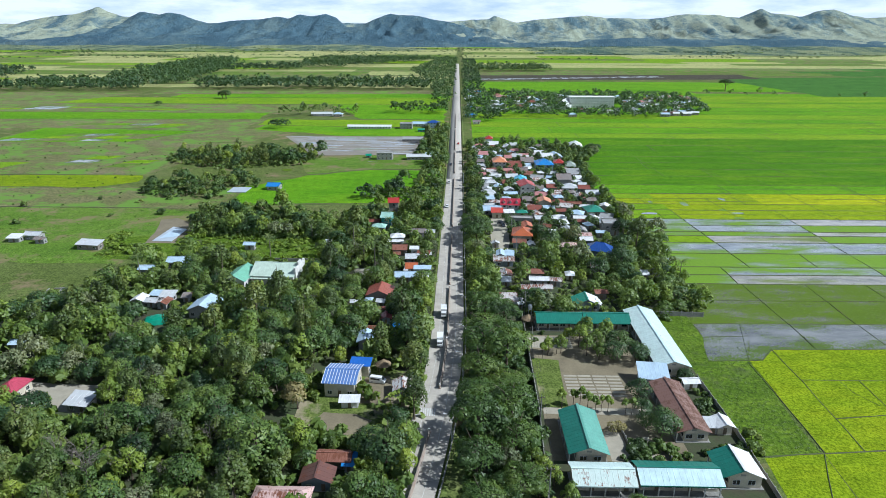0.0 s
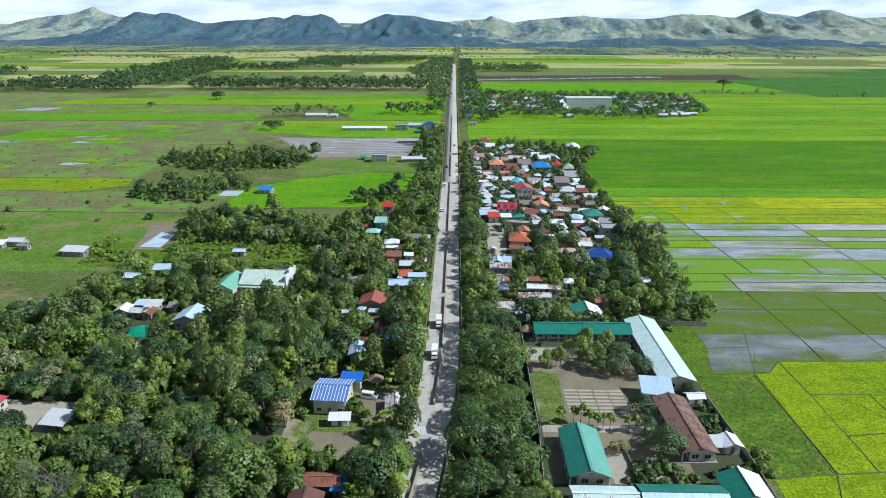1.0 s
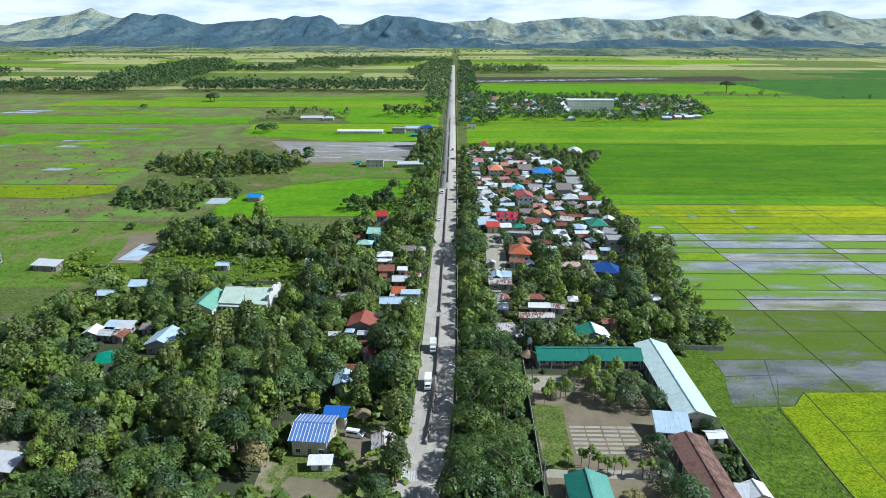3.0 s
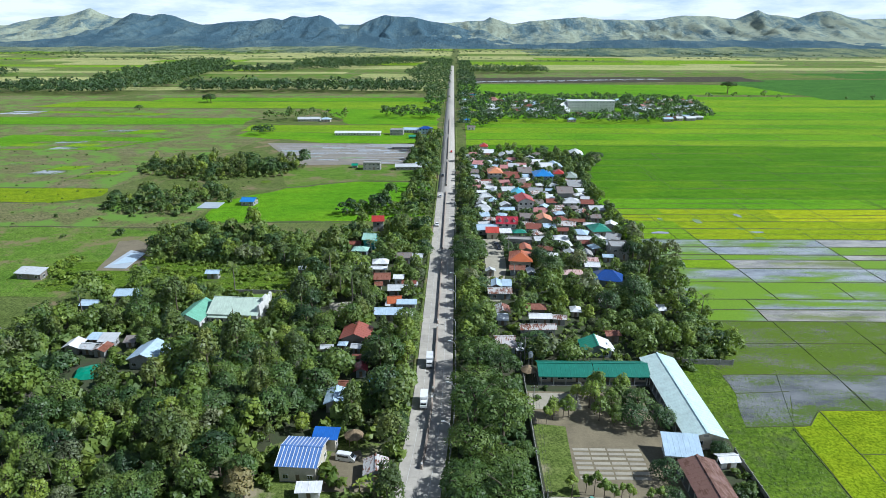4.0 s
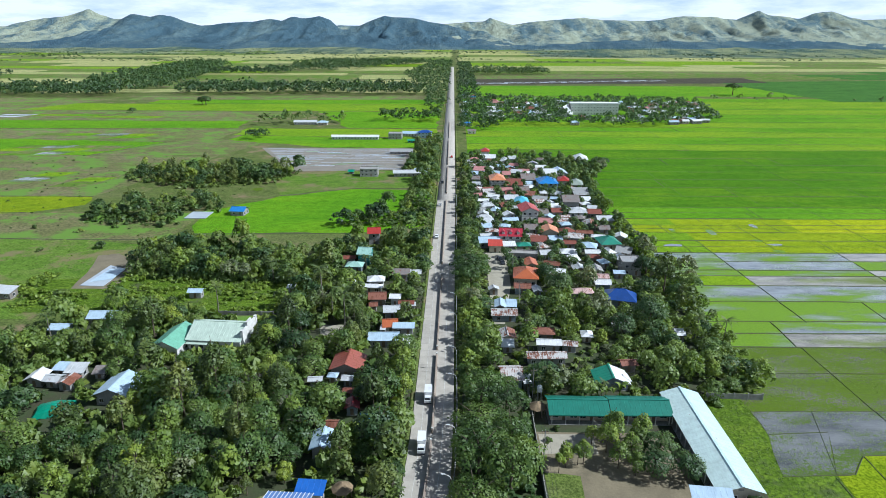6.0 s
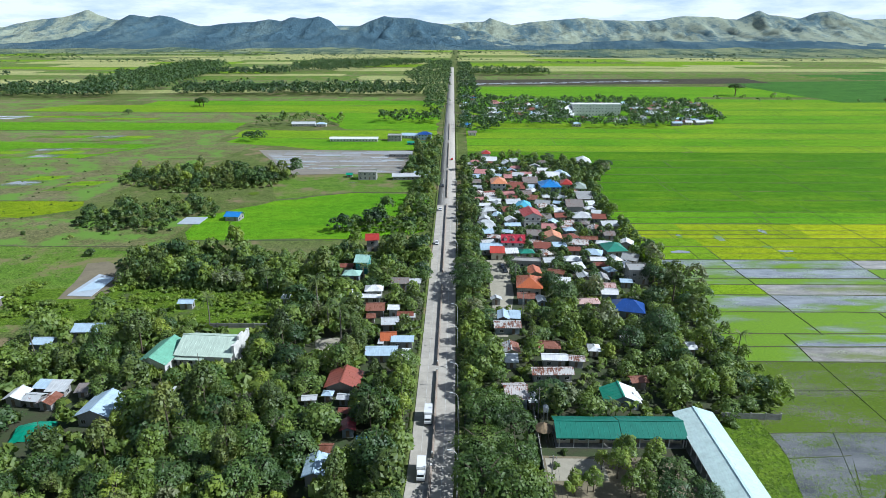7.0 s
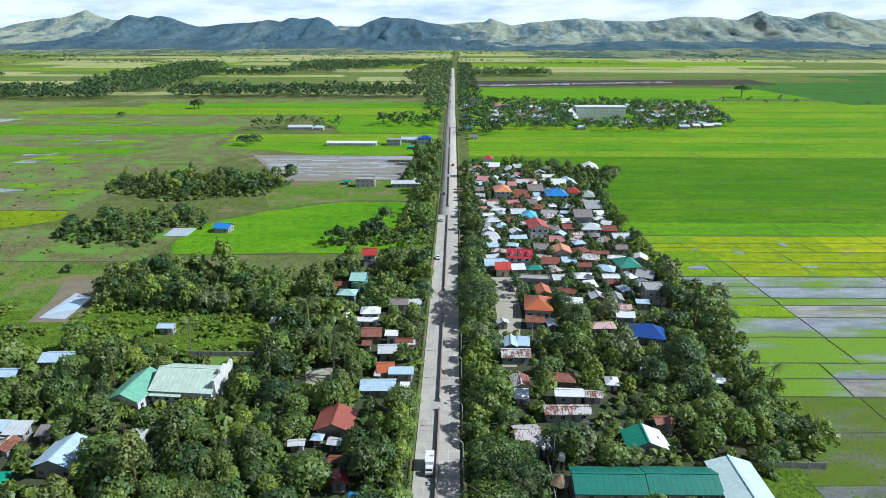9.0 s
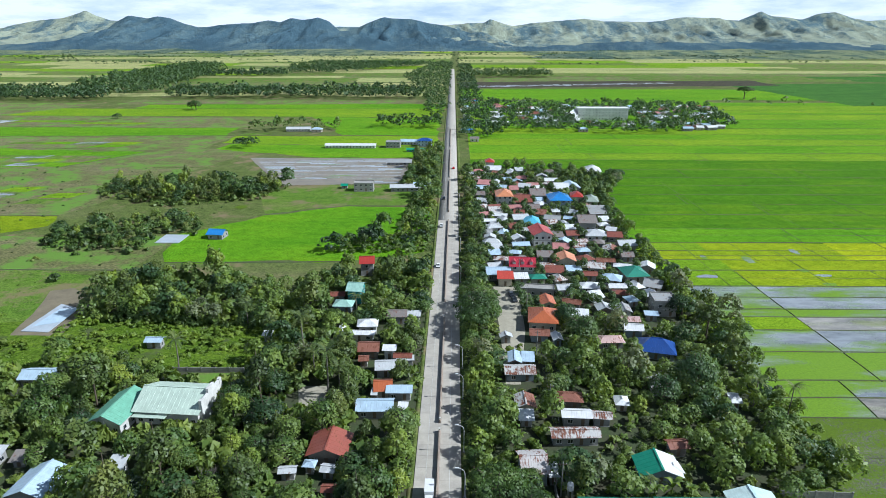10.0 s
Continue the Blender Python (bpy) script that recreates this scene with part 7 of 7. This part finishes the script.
for k, (x, y, s) in enumerate(((-84, 117, 1.3), (-73, 116, 1.2), (-80, 112, 1.3), (-62, 114, 1.1), (-47, 112, 1.2), (-93, 121, 1.2), (-58, 128, 1.0), (-107, 176, 1.1), (-51, 205, 1.1), (-40, 196, 1.0))):
    ob = thing("bare_tree", pose(x, y, 0, 0, 0, 70 * k) @ Matrix.Scale(s * 1.35, 4), "leafless pale grey tree with fine branches", "tree", "bare trees")
    o = new("limb_frame", BARE[k % 2])
    o.parent = ob


# palms and bananas
def frond_mesh():
    verts, faces = [], []
    n = 9
    for k in range(n + 1):
        u = k / n
        c = Vector((3.0 * u, 0, 0.55 * math.sin(u * 2.3) - 1.35 * u * u))
        w = 0.55 * math.sin(math.pi * min(1, 0.12 + u * 0.9)) + 0.03
        verts += [c + Vector((0.16, -w, -0.35 * w)), c, c + Vector((0.16, w, -0.35 * w)), c + Vector((0.2, -w * 0.4, -0.05)), c + Vector((0.2, w * 0.4, -0.05))]
        if k:
            b = 5 * (k - 1)
            faces += [(b + 1, b + 0, b + 3, b + 6), (b + 2, b + 1, b + 6, b + 4)]
    return mesh_of("frond", [tuple(v) for v in verts], faces, LEAF["palm"])


def paddle_mesh():
    verts, faces = [], []
    n = 6
    for k in range(n + 1):
        u = k / n
        c = Vector((1.9 * u, 0, 1.3 * math.sin(u * 2.0) - 0.7 * u * u))
        w = 0.34 * math.sin(math.pi * min(1, 0.06 + u * 0.94)) + 0.02
        verts += [c + Vector((0, -w, 0.08)), c, c + Vector((0, w, 0.08))]
        if k:
            b = 3 * (k - 1)
            faces += [(b + 1, b, b + 3, b + 4), (b + 2, b + 1, b + 4, b + 5)]
    return mesh_of("leaf", [tuple(v) for v in verts], faces, LEAF["light"])


FROND, PADDLE = frond_mesh(), paddle_mesh()
PALM_TRUNK = mesh_of("trunk", *tube([(0, 0, 0), (0.15, 0, 0.4), (0.3, 0.1, 3), (0.35, 0.1, 6), (0.3, 0, 8.6)], [0.26, 0.19, 0.15, 0.13, 0.12], 8), MAT["palm_bark"])
STEM = mesh_of("stem", *tube([(0, 0, 0), (0, 0, 1.2), (0.05, 0, 2.1)], [0.13, 0.11, 0.07], 7), LEAF["light"])


def palm(x, y, s=1.0):
    ob = thing("coconut_palm", pose(x, y, 0, 0, 0, pr.uniform(0, 360)) @ Matrix.Scale(s, 4), "coconut palm with arching feathery fronds", "palm", "palms")
    o = new("trunk", PALM_TRUNK)
    o.parent = ob
    for k in range(17):
        f = new("frond", FROND)
        f.parent = ob
        f.matrix_basis = pose(0.3, 0, 8.5, 0, pr.uniform(-42, 25), k * 360 / 17 * 2.3 + pr.uniform(-12, 12)) @ Matrix.Scale(pr.uniform(0.85, 1.15), 4)


def banana(x, y, s=1.0):
    ob = thing("banana_plant", pose(x, y, 0, 0, 0, pr.uniform(0, 360)) @ Matrix.Scale(s, 4), "banana plant with broad light green leaves", "banana plant", "banana plants")
    o = new("stem", STEM)
    o.parent = ob
    for k in range(8):
        f = new("leaf", PADDLE)
        f.parent = ob
        f.matrix_basis = pose(0.05, 0, 2.0, 0, pr.uniform(-30, 15), k * 137 + pr.uniform(-15, 15)) @ Matrix.Scale(pr.uniform(0.8, 1.2), 4)


for x, y, s in ((-44.5, 272, 1.3), (-32.5, 248, 1.35), (-28.6, 246, 1.0), (-82, 262, 1.0), (-69, 291, 0.9), (-86, 150, 0.7), (-32, 300, 0.85), (-131, 240, 0.85), (95, 240, 0.9), (-58, 280, 0.8), (-38, 258, 0.85), (48, 208, 0.55), (70, 455, 0.8), (54, 540, 0.9), (25, 535, 0.9), (-22, 296, 0.8), (88, 245, 0.8), (-44, 150, 0.7)):
    palm(x, y, s * 1.25)
for x, y, s in ((45, 207.5, 1.5), (49, 207, 1.4), (53, 207.5, 1.6), (47, 208.5, 1.3), (57, 207.5, 1.2), (-15, 149, 1.0), (-13, 150.5, 1.1), (-12, 148.6, 0.9), (20.5, 226, 1.3), (18.6, 228, 1.4), (-42, 158, 1.0), (-46, 157, 1.1), (-50, 160, 1.0), (66, 212, 1.2)):
    banana(x, y, s)

# hedgerows, copses and far woods
HEDGES = (([(-165, 452), (-120, 470), (-108, 500), (-150, 508), (-225, 500), (-215, 470)], 5.2, 1400, "broad", False), ([(-195, 376), (-150, 370), (-132, 392), (-142, 424), (-178, 418), (-200, 400)], 7.5, 500, "broad", False),
          ([(-54, 372), (-12, 376), (-12, 396), (-45, 392)], 5.0, 500, "broad", False), ([(-24, 395), (-9, 395), (-9, 540), (-16, 540)], 6.0, 300, "broad", False), ([(-30, 512), (-9, 512), (-9, 640), (-26, 620)], 6.0, 420, "broad", False),
          ([(-80, 770), (-12, 760), (-12, 812), (-80, 808)], 7.0, 500, "broad", True), ([(-210, 735), (-120, 748), (-120, 765), (-205, 760)], 7.0, 260, "broad", True), ([(-195, 640), (-180, 640), (-178, 668), (-192, 668)], 6.0, 60, "mango", True),
          ([(-34, 880), (-9, 860), (-9, 2000), (-70, 2000), (-110, 1500), (-46, 1150)], 9.5, 2500, "mango", True), ([(11, 700), (48, 700), (60, 1020), (11, 1020)], 8.0, 900, "mango", True), ([(11, 1020), (40, 1020), (46, 2000), (11, 2000)], 10.0, 1500, "mango", True),
          ([(45, 742), (200, 728), (305, 770), (345, 960), (300, 985), (60, 985)], 8.2, 5000, "mango", True), ([(-440, 1066), (-48, 1064), (-50, 1165), (-470, 1172)], 10.0, 2500, "mango", True), ([(-690, 1032), (-529, 1022), (-560, 1120), (-770, 1172)], 10.5, 1500, "mango", True),
          ([(-545, 1042), (-500, 1126), (-545, 1472), (-665, 1931), (-760, 1931), (-735, 1463), (-655, 1150)], 12.0, 3500, "mango", True), ([(-770, 985), (-690, 1030), (-740, 1110), (-880, 1070)], 11.0, 600, "mango", True), ([(-1010, 1230), (-897, 1232), (-985, 1470), (-1090, 1450)], 12.0, 700, "mango", True),
          ([(-564, 1492), (-383, 1541), (-415, 1660), (-590, 1590)], 11.0, 900, "mango", True), ([(-397, 1626), (-304, 1631), (-94, 1930), (-94, 2034), (-300, 1960), (-440, 1860)], 12.0, 1800, "mango", True), ([(-460, 2060), (-10, 1980), (-10, 2120), (-440, 2220)], 10.0, 2000, "mango", True), ([(30, 1510), (218, 1525), (218, 1600), (30, 1590)], 9.5, 900, "mango", True),
          ([(345, 985), (640, 962), (900, 940), (900, 948), (350, 995)], 16.0, 160, "broad", True))
extra = [(x, y, pr.uniform(0.45, 0.95), pr.uniform(0, 6.3), pr.uniform(0.85, 1.3)) for x, y in spots_in(EAST_FAR, 4.6, 9000, -0.2, True)]
wood("woodland", extra, "small leafy trees between the village houses", LEAF["mango"], "broad", True)
for poly, gap, tries, kind, coarse in HEDGES:
    if not coarse:
        lots = {}
        for x, y in spots_in(poly, gap * 0.95, tries * 2, 1.0):
            lots.setdefault(pr.choice(["broad", "broad", "mango", "tall", "light"]), []).append((x, y, max(0.4, pr.gauss(0.95, 0.42)), pr.uniform(0, 6.3), pr.uniform(0.75, 1.25)))
        for kd, sp in lots.items():
            wood("copse", sp, LABELS[kd].replace(" tree", " trees") + " in a copse", LEAF[KINDS[kd][6]], kd)
        low = [(x, y, pr.uniform(0.6, 1.9), pr.uniform(0, 6.3), pr.uniform(0.5, 1.2)) for x, y in spots_in([(p[0] + (p[0] - poly[0][0]) * 0.12 - 3, p[1] + (-4 if q < 2 else 3)) for q, p in enumerate(poly)], 3.6, tries * 3, 0.5)]
        wood("undergrowth", low, "shrubs under a copse", LEAF["bush"], "bush", True, "undergrowth")
        continue
    wood("copse" if not coarse else "far_wood", [(x, y, pr.uniform(0.85, 1.6) * (2.0 if poly[0][1] > 1000 and abs(poly[1][0]) > 40 or poly[0][0] < -700 else 1.25), pr.uniform(0, 6.3), pr.uniform(0.85, 1.25)) for x, y in spots_in(poly, gap, tries, 1.0)], "dark green tree belt between the fields", LEAF[KINDS[kind][6]], kind, coarse)
far = []
for k in range(130):
    y = pr.uniform(2050, 3300)
    x = pr.uniform(-0.8, 0.8) * y
    for j in range(pr.randint(4, 14)):
        far.append((x + j * pr.uniform(10, 22), y + pr.uniform(-14, 14), pr.uniform(1.1, 2.0), pr.uniform(0, 6.3), pr.uniform(0.6, 0.9)))
wood("far_wood", far, "scattered dark woods on the far plain", LEAF["mango"], "mango", True)
tree("rain", 446, 1078, 2.1, 0, 1.15, "field trees")
tree("mango", -339, 922, 2.2, 0, 1.0, "field trees")
tree("mango", -346, 926, 1.8, 50, 1.0, "field trees")
tree("mango", -400, 838, 1.5, 0, 0.7, "field trees")
for k in range(26):
    x, y = pr.uniform(-380, -135), pr.uniform(262, 390)
    if free(x, y, 1.0):
        tree("bush", round(x, 1), round(y, 1), pr.uniform(0.9, 1.8), pr.uniform(0, 360), 1.0, "pasture shrubs")
for kind, x, y, s, tall in (("mango", 46.5, 280.5, 1.55, 1.15), ("mango", 58.5, 288.5, 1.15, 1.1), ("mango", 63.0, 246.0, 1.3, 1.15), ("mango", 74.0, 252.0, 1.75, 1.2), ("tall", 89.0, 283.0, 1.7, 1.0), ("mango", 87.0, 301.0, 1.5, 1.1), ("light", 52.0, 262.0, 1.4, 1.0), ("mango", 44.0, 294.5, 1.3, 1.1), ("light", 54.5, 252.0, 1.3, 0.9), ("broad", 33.5, 250.0, 1.0, 1.0), ("light", 60.0, 268.0, 1.3, 1.0)):
    tree(kind, x, y, s, 40 * s, tall, "large village trees")
tree("rain", 116, 526, 0.75, 0, 1.3, "village trees")
tree("mango", 121, 531, 1.1, 0, 1.0, "village trees")


# weeds on the wet plots, the meadow and the pastures
weeds = [(x, y, pr.uniform(0.35, 0.7), pr.uniform(0, 6.3), pr.uniform(0.5, 1.0)) for x, y in spots_in([(78, 130), (95.5, 131), (96.8, 176), (84, 177), (88, 201), (100, 238), (88, 238), (77, 206)], 1.0, 9000, 0.0)]
weeds += [(x, y, pr.uniform(0.3, 0.6), pr.uniform(0, 6.3), pr.uniform(0.4, 0.9)) for x, y in spots_in([(88, 178), (215, 190), (215, 238), (94, 238)], 1.25, 14000, 0.0) if noise.noise((x / 11, y / 5, 0.5)) > (0.0 if y > 203.5 else 0.28)]
weeds += [(x, y, pr.uniform(0.6, 1.4), pr.uniform(0, 6.3), pr.uniform(0.6, 1.4)) for x, y in spots_in([(-165, 260), (-62, 260), (-60, 295), (-128, 302), (-170, 300)], 1.5, 5000, 0.0)]
weeds += [(x, y, pr.uniform(0.5, 1.1), pr.uniform(0, 6.3), pr.uniform(0.6, 1.2)) for x, y in spots_in([(-300, 256), (-150, 256), (-128, 300), (-126, 338), (-180, 345), (-300, 345)], 3.2, 4000, 0.0)]
wood("weeds", weeds, "low green weeds and tufts of grass", LEAF["weed"], "tuft", True, "weeds")
shrubs = [(x, y, pr.uniform(0.3, 0.69), pr.uniform(0, 6.3), pr.uniform(0.5, 0.9)) for x, y in spots_in([(-400, 340), (-140, 340), (-130, 440), (-200, 560), (-420, 560)], 9.0, 500, 0.2)]
clear_scrub = [(a, b, pr.uniform(0.5, 1.25), pr.uniform(0, 6.3), pr.uniform(0.6, 1.2)) for a, b in spots_in([(-168, 262), (-48, 262), (-50, 296), (-128, 300), (-172, 298)], 1.9, 4000, 0.2) if noise.noise((a / 9, b / 5, 2.5)) > -0.05]
wood("weeds", clear_scrub, "tall light green scrub in a clearing", LEAF["weed"], "bush", True, "weeds")
wood("weeds", shrubs, "scattered low shrubs", LEAF["bush"], "bush", True, "weeds")
verge_weeds = [(x, y, pr.uniform(0.25, 0.6), pr.uniform(0, 6.3), pr.uniform(0.5, 1.0)) for x, y in spots_in([(6.6, 210), (9.5, 210), (9.5, 420), (6.6, 420)], 1.3, 1200, 0.1) + spots_in([(-9.5, 100), (-6.6, 160), (-6.4, 420), (-9.5, 420)], 1.4, 1400, 0.1)]
wood("weeds", verge_weeds, "weeds along the highway verge", LEAF["bush"], "bush", True, "weeds")


# ---- utility poles and cables ----
def utility_pole(x, y, h=9.5):
    ob = thing("utility_pole", pose(x, y, 0), "grey concrete utility pole with a crossarm", "utility pole", "utility poles")
    bm = bmesh.new()
    add_tube(bm, [(0, 0, 0), (0, 0, h)], [0.17, 0.11], 8)
    part("pole", bm, MAT["concrete"], ob)
    part("crossarm", boxed((-0.9, -0.07, h - 0.7, 0.9, 0.07, h - 0.55)), MAT["wood"], ob)
    for k in (-0.75, 0.0, 0.75):
        part("insulator", boxed((k - 0.05, -0.05, h - 0.55, k + 0.05, 0.05, h - 0.35)), MAT["lamp_white"], ob)


POLES = [(24.6, 112), (26.0, 140), (27.9, 180), (28.4, 208), (30.2, 240), (30.6, 272), (30.8, 304), (31.2, 338)]
for p in POLES:
    utility_pole(*p)
for a, b in zip(POLES, POLES[1:]):
    for k in (-0.75, 0.0, 0.75):
        pts = [(a[0] + (b[0] - a[0]) * u + k, a[1] + (b[1] - a[1]) * u, 9.15 - 3.2 * u * (1 - u)) for u in (0, 0.2, 0.4, 0.6, 0.8, 1.0)]
        o = new("power_cable", mesh_of("power_cable", *tube(pts, [0.025] * 6, 4), MAT["cable"]))
        tagged(o, "thin black overhead power cable", "cable", "power cables")


# ---- road slabs ----
SLAB = {}
for lane, (x0, x1) in enumerate(((-5.5, -2.9), (-2.86, -0.45), (0.45, 2.76), (2.8, 5.5))):
    bm = boxed((x0, 0.012, 0.201, x1, 4.488, 0.222))
    me = bpy.data.meshes.new("concrete_slab")
    bm.to_mesh(me)
    bm.free()
    me.materials.append(MAT["road"])
    for k in range(72):
        yy = 100 + k * 4.5
        o = new("concrete_slab", me)
        o.parent = road
        c0, c1 = road_mid(yy), road_mid(yy + 4.5)
        o.location, o.rotation_euler = (c0, yy, 0), (0, 0, -math.atan2(c1 - c0, 4.5))
